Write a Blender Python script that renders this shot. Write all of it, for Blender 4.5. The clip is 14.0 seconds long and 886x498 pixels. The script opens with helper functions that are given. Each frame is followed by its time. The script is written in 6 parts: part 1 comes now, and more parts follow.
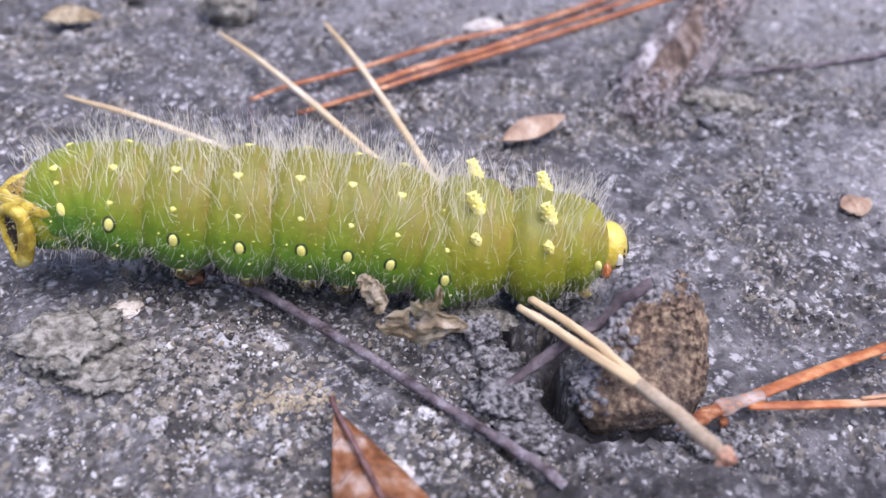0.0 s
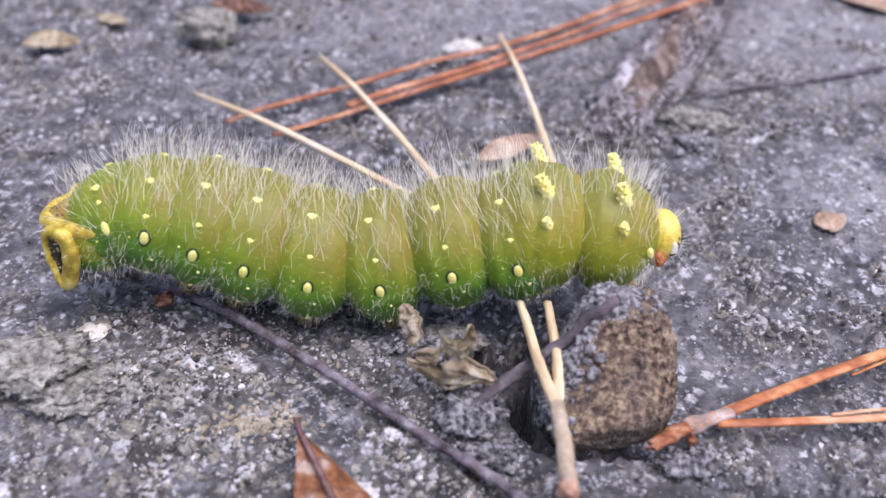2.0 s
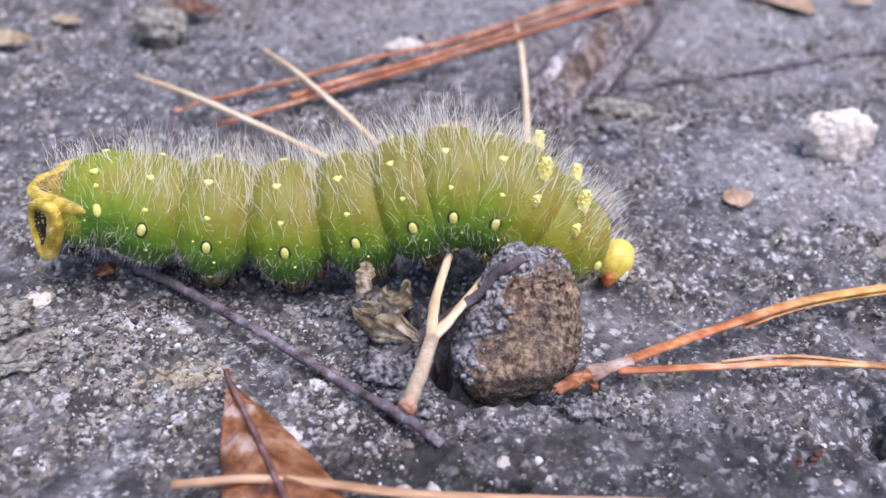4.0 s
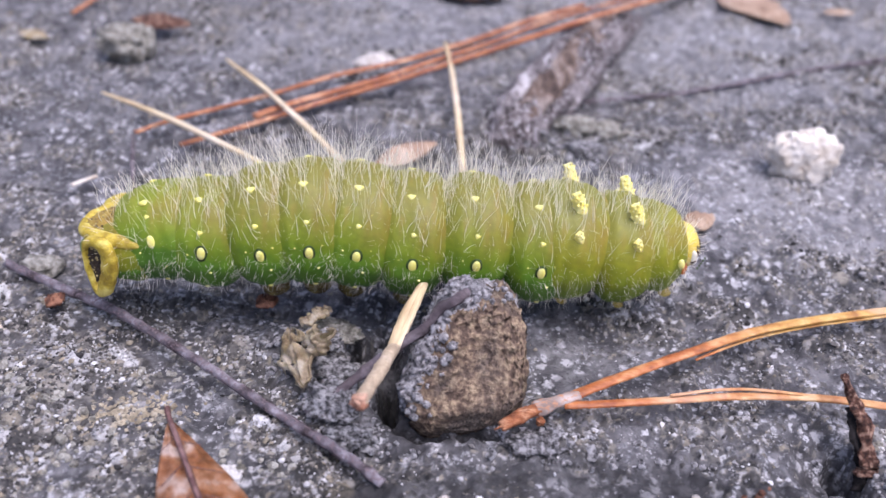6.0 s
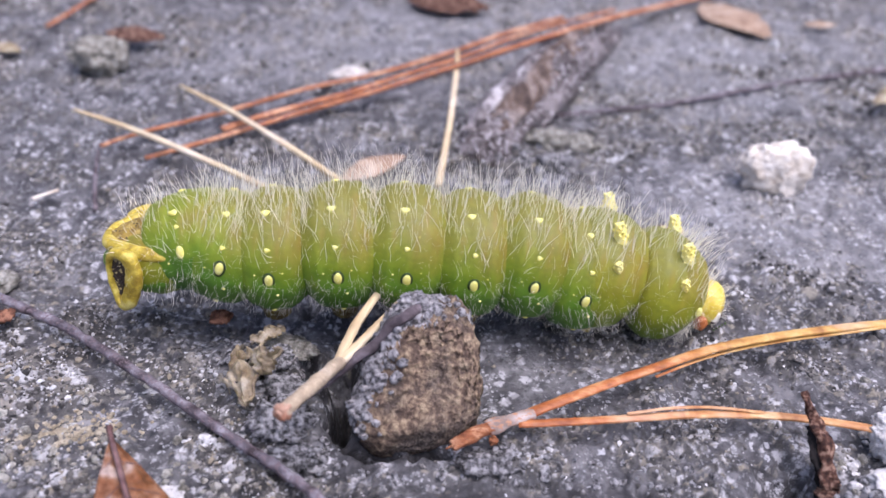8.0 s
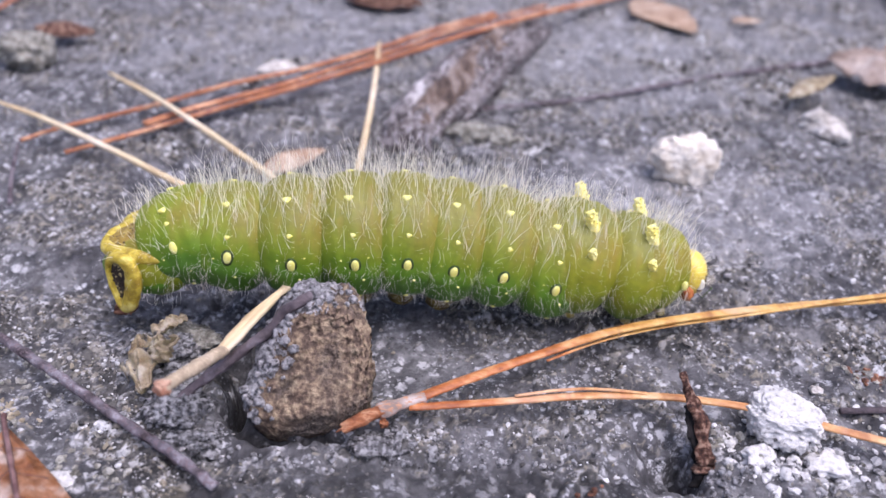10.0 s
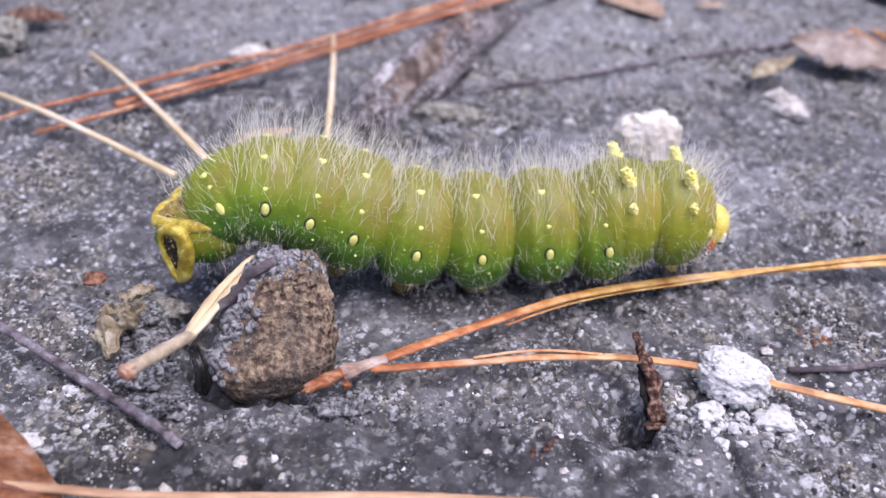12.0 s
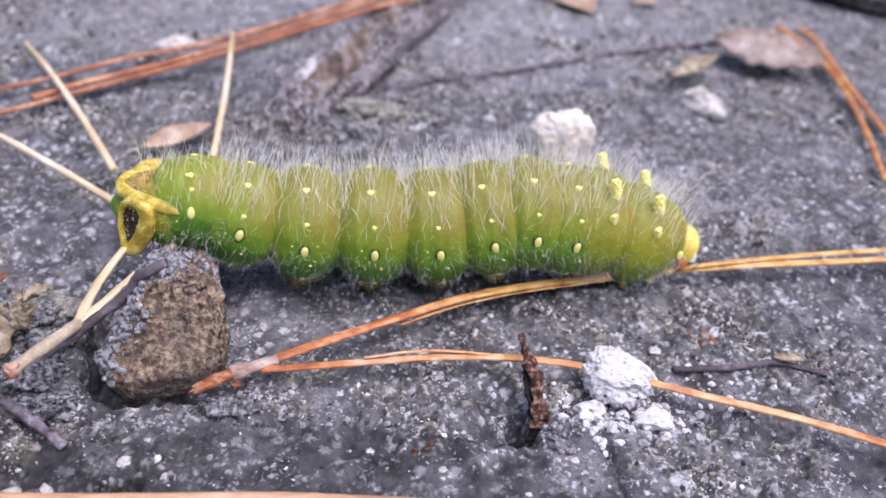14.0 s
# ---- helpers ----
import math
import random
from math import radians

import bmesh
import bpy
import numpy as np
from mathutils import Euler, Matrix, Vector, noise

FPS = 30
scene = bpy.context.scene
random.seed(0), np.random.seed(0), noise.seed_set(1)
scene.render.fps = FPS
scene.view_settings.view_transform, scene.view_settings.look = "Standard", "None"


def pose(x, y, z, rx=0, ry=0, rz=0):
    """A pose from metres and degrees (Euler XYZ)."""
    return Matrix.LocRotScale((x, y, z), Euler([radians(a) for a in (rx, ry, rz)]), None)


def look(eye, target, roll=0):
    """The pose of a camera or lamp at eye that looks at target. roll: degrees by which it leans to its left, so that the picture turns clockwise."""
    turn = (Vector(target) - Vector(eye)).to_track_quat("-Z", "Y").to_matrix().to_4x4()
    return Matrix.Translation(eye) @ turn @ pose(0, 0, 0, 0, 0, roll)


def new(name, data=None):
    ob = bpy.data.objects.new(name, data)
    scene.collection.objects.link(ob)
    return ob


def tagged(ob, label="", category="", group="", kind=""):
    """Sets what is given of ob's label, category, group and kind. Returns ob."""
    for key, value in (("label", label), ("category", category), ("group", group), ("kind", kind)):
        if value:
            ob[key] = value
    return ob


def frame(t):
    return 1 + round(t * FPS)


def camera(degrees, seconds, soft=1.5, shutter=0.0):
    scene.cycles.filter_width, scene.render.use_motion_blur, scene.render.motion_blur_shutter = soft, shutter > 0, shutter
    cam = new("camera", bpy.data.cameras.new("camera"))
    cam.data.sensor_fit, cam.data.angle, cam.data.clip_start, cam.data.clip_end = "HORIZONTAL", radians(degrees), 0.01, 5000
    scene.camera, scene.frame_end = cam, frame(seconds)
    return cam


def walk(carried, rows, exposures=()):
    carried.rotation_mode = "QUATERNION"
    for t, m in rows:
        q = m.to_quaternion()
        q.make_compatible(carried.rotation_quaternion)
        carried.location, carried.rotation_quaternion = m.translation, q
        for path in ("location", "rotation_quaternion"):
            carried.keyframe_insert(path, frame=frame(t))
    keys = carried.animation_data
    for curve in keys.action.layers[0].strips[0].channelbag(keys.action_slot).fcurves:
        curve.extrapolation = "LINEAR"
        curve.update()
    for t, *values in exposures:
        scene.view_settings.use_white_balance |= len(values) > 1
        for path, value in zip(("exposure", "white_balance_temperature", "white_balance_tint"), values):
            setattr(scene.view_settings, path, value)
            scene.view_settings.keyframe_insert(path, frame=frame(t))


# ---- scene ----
cam = camera(54.0, 14.0)
PATH = [
    (0, (0.006169, 0.003518, 0.070014), (0.02512, 1.61133, -1.11935), 2.354),
    (0.5, (0.009061, 0.001921, 0.069424), (0.03450, 1.62142, -1.10386), 2.077),
    (1, (0.009445, 0.002164, 0.068888), (0.03577, 1.63641, -1.08374), 2.014),
    (1.5, (0.008985, 0.002279, 0.068316), (0.02979, 1.64288, -1.07537), 1.750),
    (2, (0.009663, 0.003688, 0.069588), (0.03276, 1.64150, -1.07804), 1.905),
    (2.5, (0.011464, 0.002272, 0.070021), (0.05353, 1.64801, -1.06566), 2.438),
    (3, (0.012385, -0.001513, 0.068257), (0.08927, 1.63095, -1.08463), 2.757),
    (3.5, (0.013574, -0.001684, 0.069080), (0.09506, 1.63404, -1.07886), 3.064),
    (4, (0.015636, -0.006203, 0.068950), (0.10268, 1.65398, -1.04290), 2.565),
    (4.2, (0.016999, -0.006174, 0.070605), (0.10990, 1.65286, -1.04249), 2.757),
    (6.3, (0.021992, -0.001459, 0.072842), (0.10711, 1.65461, -1.04527), 2.389),
    (6.5, (0.021849, -0.000148, 0.073379), (0.10313, 1.65871, -1.04088), 2.408),
    (7, (0.020130, 0.001495, 0.072850), (0.08985, 1.66269, -1.03871), 2.267),
    (7.5, (0.023793, -0.000732, 0.073269), (0.10348, 1.67077, -1.02206), 2.570),
    (8, (0.027672, -0.001519, 0.071320), (0.11160, 1.67174, -1.02101), 2.330),
    (8.5, (0.035881, -0.002963, 0.074064), (0.13904, 1.66290, -1.02787), 2.535),
    (11, (0.037718, -0.006837, 0.071702), (0.19979, 1.65950, -1.02240), 3.072),
    (11.5, (0.038863, -0.008767, 0.071656), (0.20888, 1.65736, -1.02156), 3.038),
    (12, (0.039617, -0.009630, 0.071446), (0.22314, 1.64864, -1.03148), 3.305),
    (12.5, (0.041468, -0.009716, 0.073202), (0.24715, 1.64294, -1.03423), 3.812),
    (13, (0.047832, -0.011265, 0.073420), (0.27836, 1.62503, -1.05325), 4.349),
    (13.5, (0.048611, -0.009875, 0.075376), (0.28884, 1.62115, -1.05690), 4.716),
    (14, (0.049320, -0.010790, 0.075365), (0.29772, 1.61768, -1.05882), 4.942),
]
walk(cam, [(t, look(eye, target, roll)) for t, eye, target, roll in PATH], [(0.0, 0.34, 5800, 23), (14.0, 0.34, 5800, 23)])

# soft background: the lens is focused on the animal
cam.data.dof.use_dof = True
cam.data.dof.focus_distance = 0.106
cam.data.dof.aperture_fstop = 22.0

# ---- light: open shade under a pale sky ----
world = bpy.data.worlds.new("sky")
scene.world = world
world.use_nodes = True
wn = world.node_tree.nodes
sky = wn.new("ShaderNodeTexSky")
sky.sky_type = "NISHITA"
sky.sun_disc = False
sky.sun_elevation = radians(71)
sky.sun_rotation = radians(126)
sky.dust_density = 5.0
sky.ozone_density = 0.5
sky.air_density = 0.8
world.node_tree.links.new(sky.outputs[0], wn["Background"].inputs[0])
wn["Background"].inputs[1].default_value = 0.15
sun = new("sun", bpy.data.lights.new("sun", "SUN"))
sun.data.energy = 2.0
sun.data.angle = radians(60)
sun.data.color = (1.0, 0.98, 0.95)
sun.matrix_world = look((0.28, -0.2, 1.0), (0.0, 0.0, 0.0))
scene.view_settings.exposure = 0.0

MM = 0.001


# ---- materials ----
def material(name, rough=0.8, spec=0.3):
    m = bpy.data.materials.new(name)
    m.use_nodes = True
    n, l = m.node_tree.nodes, m.node_tree.links
    b = n["Principled BSDF"]
    b.inputs["Roughness"].default_value = rough
    b.inputs["Specular IOR Level"].default_value = spec
    return m, n, l, b


def coords(n, l, scale=(1, 1, 1)):
    tc = n.new("ShaderNodeTexCoord")
    mp = n.new("ShaderNodeMapping")
    mp.inputs["Scale"].default_value = scale
    l.new(tc.outputs["Object"], mp.inputs[0])
    return mp.outputs[0]


def noise_node(n, l, vec, scale, detail=4.0, rough=0.55):
    t = n.new("ShaderNodeTexNoise")
    t.inputs["Scale"].default_value = scale
    t.inputs["Detail"].default_value = detail
    t.inputs["Roughness"].default_value = rough
    l.new(vec, t.inputs["Vector"])
    return t.outputs["Fac"]


def ramp(n, l, fac, stops):
    r = n.new("ShaderNodeValToRGB")
    while len(r.color_ramp.elements) < len(stops):
        r.color_ramp.elements.new(0.5)
    for e, (p, c) in zip(r.color_ramp.elements, stops):
        e.position, e.color = p, (*c, 1)
    l.new(fac, r.inputs[0])
    return r.outputs[0]


def mix(n, l, fac, a, b, blend="MIX"):
    m = n.new("ShaderNodeMix")
    m.data_type, m.blend_type = "RGBA", blend
    for value, socket in ((fac, m.inputs[0]), (a, m.inputs[6]), (b, m.inputs[7])):
        if isinstance(value, (int, float)):
            socket.default_value = value
        elif isinstance(value, tuple):
            socket.default_value = (*value, 1)
        else:
            l.new(value, socket)
    return m.outputs[2]


def bump(n, l, b, height, strength=0.5, distance=0.0003):
    k = n.new("ShaderNodeBump")
    k.inputs["Strength"].default_value = strength
    k.inputs["Distance"].default_value = distance
    l.new(height, k.inputs["Height"])
    l.new(k.outputs[0], b.inputs["Normal"])


def mottled(name, stops, scale, rough=0.8, spec=0.3, stretch=(1, 1, 1), bumps=0.5, depth=0.0003, second=None, sss=0.0):
    """A surface whose colour runs over a ramp by noise at two scales, with relief."""
    m, n, l, b = material(name, rough, spec)
    v = coords(n, l, stretch)
    big, small = noise_node(n, l, v, scale, 5), noise_node(n, l, v, scale * 5.3, 4)
    colour = ramp(n, l, big, stops)
    if second:
        colour = mix(n, l, ramp(n, l, small, [(0.5, (0, 0, 0)), (0.62, (1, 1, 1))]), colour, second)
    else:
        colour = mix(n, l, 0.35, colour, ramp(n, l, small, [(0.3, (0.35, 0.35, 0.35)), (0.7, (0.9, 0.9, 0.9))]), "OVERLAY")
    l.new(colour, b.inputs["Base Color"])
    if sss:
        b.inputs["Subsurface Weight"].default_value = sss
        b.inputs["Subsurface Radius"].default_value = (1.0, 1.0, 0.3)
        b.inputs["Subsurface Scale"].default_value = 0.0015
    bump(n, l, b, small, bumps, depth)
    return m


def ground_material():
    m, n, l, b = material("weathered_grey_ground", 0.75, 0.4)
    v = coords(n, l)
    patch = noise_node(n, l, v, 38, 5, 0.6)
    mid = noise_node(n, l, v, 240, 5, 0.65)
    fine = noise_node(n, l, v, 1500, 3, 0.7)
    base = ramp(n, l, mid, [(0.30, (0.022, 0.021, 0.022)), (0.47, (0.068, 0.066, 0.069)), (0.62, (0.16, 0.156, 0.16))])
    crust = ramp(n, l, mid, [(0.35, (0.07, 0.07, 0.07)), (0.6, (0.27, 0.265, 0.26))])
    colour = mix(n, l, ramp(n, l, patch, [(0.48, (0, 0, 0)), (0.66, (0.4, 0.4, 0.4))]), base, crust)
    warp = n.new("ShaderNodeTexNoise")
    warp.inputs["Scale"].default_value = 1900
    l.new(v, warp.inputs["Vector"])
    shift = n.new("ShaderNodeVectorMath")
    shift.operation = "MULTIPLY_ADD"
    shift.inputs[1].default_value = (0.0011, 0.0011, 0.0011)
    l.new(warp.outputs["Color"], shift.inputs[0])
    l.new(v, shift.inputs[2])
    for scale, gate_scale, lo, hi, tone in ((1500, 300, 0.47, 0.60, (0.36, 0.36, 0.365)), (800, 170, 0.48, 0.58, (0.50, 0.50, 0.51)), (430, 95, 0.50, 0.57, (0.42, 0.415, 0.42))):
        cells = n.new("ShaderNodeTexVoronoi")
        cells.inputs["Scale"].default_value = scale
        l.new(shift.outputs[0], cells.inputs["Vector"])
        speck = ramp(n, l, cells.outputs["Distance"], [(0.22, (1, 1, 1)), (0.38, (0, 0, 0))])
        where = noise_node(n, l, v, gate_scale, 4)
        colour = mix(n, l, mix(n, l, 1.0, speck, ramp(n, l, where, [(lo, (0, 0, 0)), (hi, (1, 1, 1))]), "MULTIPLY"), colour, tone)
    # crumbs of crust, each of its own tone
    on, own = n.new("ShaderNodeAttribute"), n.new("ShaderNodeAttribute")
    on.attribute_name, own.attribute_name = "crumb_mask", "crumb_tone"
    tones = ramp(n, l, own.outputs["Fac"], [(0.0, (0.035, 0.033, 0.031)), (0.3, (0.085, 0.081, 0.075)), (0.55, (0.155, 0.146, 0.132)), (0.66, (0.22, 0.195, 0.145)), (0.76, (0.25, 0.242, 0.235)), (0.9, (0.36, 0.355, 0.35)), (1.0, (0.55, 0.545, 0.54))])
    tones = mix(n, l, 0.5, tones, ramp(n, l, fine, [(0.3, (0.25, 0.25, 0.25)), (0.7, (0.8, 0.8, 0.8))]), "OVERLAY")
    colour = mix(n, l, on.outputs["Fac"], colour, tones)
    # the ground darkened in front and made paler behind, each patch with a ragged edge
    for cx, cy, rx, ry, blend, tone in ((0.036, 0.049, 0.088, 0.032, "MULTIPLY", (0.31, 0.31, 0.31)), (0.090, 0.120, 0.060, 0.040, "SCREEN", (0.13, 0.128, 0.13)), (0.08, 0.20, 0.22, 0.09, "SCREEN", (0.11, 0.109, 0.112)), (0.006, 0.052, 0.046, 0.022, "MULTIPLY", (0.55, 0.55, 0.55))):
        place = n.new("ShaderNodeMapping")
        place.vector_type = "TEXTURE"
        place.inputs["Location"].default_value = (cx, cy, 0)
        place.inputs["Scale"].default_value = (rx, ry, 10)
        l.new(v, place.inputs[0])
        far = n.new("ShaderNodeVectorMath")
        far.operation = "LENGTH"
        l.new(place.outputs[0], far.inputs[0])
        edge = n.new("ShaderNodeMath")
        edge.operation = "MULTIPLY_ADD"
        edge.inputs[1].default_value = 1.1
        l.new(noise_node(n, l, v, 170, 5, 0.65), edge.inputs[0])
        l.new(far.outputs["Value"], edge.inputs[2])
        colour = mix(n, l, ramp(n, l, edge.outputs[0], [(0.3, (1, 1, 1)), (0.95, (0.7, 0.7, 0.7)), (1.5 if blend == "SCREEN" else 1.05, (0, 0, 0))]), colour, tone, blend)
    dark = ramp(n, l, fine, [(0.34, (0.6, 0.6, 0.6)), (0.46, (0, 0, 0))])
    colour = mix(n, l, dark, colour, (0.025, 0.025, 0.028))
    l.new(colour, b.inputs["Base Color"])
    bump(n, l, b, mix(n, l, 0.5, fine, mid), 1.0, 0.0006)
    return m


def grain_material():
    m, n, l, b = material("mineral_grain", 0.85, 0.3)
    g = n.new("ShaderNodeNewGeometry")
    colour = ramp(n, l, g.outputs["Random Per Island"], [(0.0, (0.035, 0.033, 0.032)), (0.30, (0.085, 0.08, 0.074)), (0.5, (0.17, 0.16, 0.15)), (0.60, (0.27, 0.235, 0.17)), (0.68, (0.26, 0.25, 0.245)), (0.86, (0.40, 0.395, 0.39)), (1.0, (0.66, 0.655, 0.65))])
    v = coords(n, l)
    s = noise_node(n, l, v, 2600, 3)
    l.new(mix(n, l, 0.4, colour, ramp(n, l, s, [(0.3, (0.3, 0.3, 0.3)), (0.7, (0.85, 0.85, 0.85))]), "OVERLAY"), b.inputs["Base Color"])
    bump(n, l, b, s, 0.6, 0.0002)
    return m


def skin_material(name, stops):
    """Green skin, olive and brownish along the back, running by height to a deeper, darker green low on the flank."""
    m, n, l, b = material(name, 0.5, 0.3)
    v = coords(n, l)
    tc = n.new("ShaderNodeTexCoord")
    sep = n.new("ShaderNodeSeparateXYZ")
    l.new(tc.outputs["Object"], sep.inputs[0])
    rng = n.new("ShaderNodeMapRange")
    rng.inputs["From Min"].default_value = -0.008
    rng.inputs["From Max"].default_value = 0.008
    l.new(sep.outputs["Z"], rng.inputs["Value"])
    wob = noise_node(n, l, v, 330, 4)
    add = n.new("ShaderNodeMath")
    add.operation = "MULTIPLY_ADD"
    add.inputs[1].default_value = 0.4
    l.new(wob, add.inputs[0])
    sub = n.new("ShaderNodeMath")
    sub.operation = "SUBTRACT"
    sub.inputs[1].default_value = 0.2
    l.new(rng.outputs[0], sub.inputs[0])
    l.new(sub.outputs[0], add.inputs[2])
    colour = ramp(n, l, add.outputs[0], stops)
    streak = noise_node(n, l, coords(n, l, (1.0, 0.35, 0.25)), 420, 3)
    brown = n.new("ShaderNodeMath")
    brown.operation = "MULTIPLY"
    l.new(ramp(n, l, streak, [(0.50, (0, 0, 0)), (0.70, (0.5, 0.5, 0.5))]), brown.inputs[0])
    l.new(ramp(n, l, rng.outputs[0], [(0.45, (0, 0, 0)), (0.7, (1, 1, 1))]), brown.inputs[1])
    colour = mix(n, l, brown.outputs[0], colour, (0.26, 0.15, 0.035))
    fine = noise_node(n, l, v, 1400, 3)
    colour = mix(n, l, 0.3, colour, ramp(n, l, fine, [(0.3, (0.35, 0.35, 0.35)), (0.7, (0.75, 0.75, 0.75))]), "OVERLAY")
    l.new(colour, b.inputs["Base Color"])
    b.inputs["Subsurface Weight"].default_value = 0.25
    b.inputs["Subsurface Radius"].default_value = (0.9, 1.0, 0.25)
    b.inputs["Subsurface Scale"].default_value = 0.0012
    bump(n, l, b, noise_node(n, l, v, 700, 4, 0.6), 0.4, 0.00025)
    return m


def hair_material(name, colour):
    """Fine hair: scatters light from its lit side and lets as much through."""
    m, n, l, b = material(name, 0.4, 0.5)
    g = n.new("ShaderNodeNewGeometry")
    tone = ramp(n, l, g.outputs["Random Per Island"], [(0.0, tuple(0.8 * c for c in colour)), (1.0, colour)])
    l.new(tone, b.inputs["Base Color"])
    thin = n.new("ShaderNodeBsdfTranslucent")
    l.new(tone, thin.inputs["Color"])
    both = n.new("ShaderNodeAddShader")
    l.new(b.outputs[0], both.inputs[0])
    l.new(thin.outputs[0], both.inputs[1])
    l.new(both.outputs[0], n["Material Output"].inputs["Surface"])
    return m


GROUND = ground_material()
GRAIN = grain_material()
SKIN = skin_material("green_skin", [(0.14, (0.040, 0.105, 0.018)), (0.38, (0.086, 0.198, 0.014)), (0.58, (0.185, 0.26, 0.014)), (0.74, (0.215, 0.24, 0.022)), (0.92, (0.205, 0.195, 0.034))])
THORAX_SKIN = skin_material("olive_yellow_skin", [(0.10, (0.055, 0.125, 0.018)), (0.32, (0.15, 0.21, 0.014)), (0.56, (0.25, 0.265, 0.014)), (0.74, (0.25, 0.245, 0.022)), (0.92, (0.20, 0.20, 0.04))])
HAIR = hair_material("pale_hair", (0.62, 0.59, 0.51))
YELLOW = mottled("yellow_horn", [(0.35, (0.95, 0.83, 0.18)), (0.65, (0.97, 0.92, 0.38))], 700, 0.6, 0.25, bumps=0.2)
HEAD_SKIN = mottled("glossy_yellow_head", [(0.35, (0.62, 0.45, 0.04)), (0.65, (0.80, 0.66, 0.14))], 500, 0.28, 0.5, bumps=0.25, sss=0.1)
SPOT = mottled("pale_yellow_spot", [(0.35, (0.78, 0.72, 0.14)), (0.65, (0.88, 0.85, 0.28))], 900, 0.5, 0.35, bumps=0.2)
RING = mottled("dark_ring", [(0.4, (0.022, 0.035, 0.010)), (0.6, (0.055, 0.10, 0.022))], 1200, 0.5)
STRIPE = mottled("dark_head_stripe", [(0.4, (0.02, 0.012, 0.006)), (0.6, (0.07, 0.04, 0.015))], 900, 0.35)
AMBER = mottled("amber_rim", [(0.35, (0.30, 0.21, 0.022)), (0.5, (0.50, 0.38, 0.04)), (0.65, (0.66, 0.54, 0.14))], 700, 0.4, 0.4, sss=0.1)
WARTS = mottled("dark_warty_plate", [(0.4, (0.02, 0.013, 0.01)), (0.6, (0.05, 0.035, 0.025))], 1500, 0.45, 0.5)
PLATE = mottled("brown_amber_plate", [(0.35, (0.17, 0.105, 0.025)), (0.5, (0.34, 0.235, 0.045)), (0.65, (0.52, 0.41, 0.13))], 900, 0.5)
WART_TIP = mottled("pale_wart", [(0.4, (0.28, 0.22, 0.10)), (0.6, (0.45, 0.38, 0.18))], 1500, 0.5)
FOOT = mottled("brown_foot", [(0.4, (0.07, 0.05, 0.018)), (0.6, (0.17, 0.13, 0.035))], 700, 0.6)
CHEEK = mottled("cream_cheek", [(0.4, (0.72, 0.68, 0.52)), (0.6, (0.86, 0.84, 0.74))], 900, 0.4)
MOUTH = mottled("rust_red_mouthpart", [(0.4, (0.24, 0.06, 0.015)), (0.6, (0.48, 0.17, 0.05))], 900, 0.45)
RUST = mottled("rust_brown", [(0.38, (0.06, 0.03, 0.02)), (0.5, (0.15, 0.065, 0.04)), (0.64, (0.30, 0.15, 0.09))], 900, 0.8)
STRAW = mottled("dry_straw", [(0.3, (0.42, 0.30, 0.16)), (0.5, (0.60, 0.465, 0.28)), (0.7, (0.74, 0.62, 0.45))], 330, 0.6, 0.3, (0.15, 1, 1))
TAN_STRAW = mottled("tan_straw", [(0.32, (0.26, 0.14, 0.07)), (0.5, (0.42, 0.26, 0.15)), (0.68, (0.58, 0.42, 0.28))], 420, 0.6, 0.3, (0.15, 1, 1))
STRAW_GREY = mottled("weathered_sheath", [(0.3, (0.26, 0.20, 0.14)), (0.5, (0.40, 0.32, 0.22)), (0.7, (0.46, 0.38, 0.28))], 420, 0.8)
STRAW_TIP = mottled("reddish_sheath_end", [(0.4, (0.30, 0.14, 0.085)), (0.65, (0.52, 0.34, 0.24))], 700, 0.8)
ORANGE = mottled("orange_needle", [(0.3, (0.28, 0.075, 0.02)), (0.44, (0.46, 0.17, 0.045)), (0.56, (0.58, 0.29, 0.09)), (0.7, (0.70, 0.48, 0.24))], 230, 0.5, 0.4, (0.5, 1.6, 1), second=(0.36, 0.13, 0.04))
RED = mottled("red_needle", [(0.34, (0.22, 0.075, 0.03)), (0.5, (0.40, 0.16, 0.07)), (0.66, (0.58, 0.34, 0.20))], 160, 0.6, second=(0.28, 0.11, 0.07))
def banded_needle(name, root, far, turn_at, band):
    """A dead needle: reddish near its root, another colour further out, with dark cross bands and long streaks."""
    m, n, l, b = material(name, 0.45, 0.4)
    tc = n.new("ShaderNodeTexCoord")
    sep = n.new("ShaderNodeSeparateXYZ")
    l.new(tc.outputs["Object"], sep.inputs[0])
    rng = n.new("ShaderNodeMapRange")
    rng.inputs["From Min"].default_value = turn_at - 0.006
    rng.inputs["From Max"].default_value = turn_at + 0.006
    l.new(sep.outputs["X"], rng.inputs["Value"])
    streaks = noise_node(n, l, coords(n, l, (0.6, 1.0, 1.0)), 620, 4)
    bands = noise_node(n, l, coords(n, l, (1.0, 0.12, 0.12)), 420, 3)
    colour = mix(n, l, rng.outputs[0], ramp(n, l, streaks, root), ramp(n, l, streaks, far))
    colour = mix(n, l, ramp(n, l, bands, [(0.56, (0, 0, 0)), (0.70, (0.75, 0.75, 0.75))]), colour, band)
    pale = noise_node(n, l, coords(n, l, (0.5, 1, 1)), 260, 3)
    colour = mix(n, l, ramp(n, l, pale, [(0.55, (0, 0, 0)), (0.72, (0.5, 0.5, 0.5))]), colour, (0.78, 0.58, 0.38))
    l.new(colour, b.inputs["Base Color"])
    bump(n, l, b, streaks, 0.7, 0.0003)
    return m


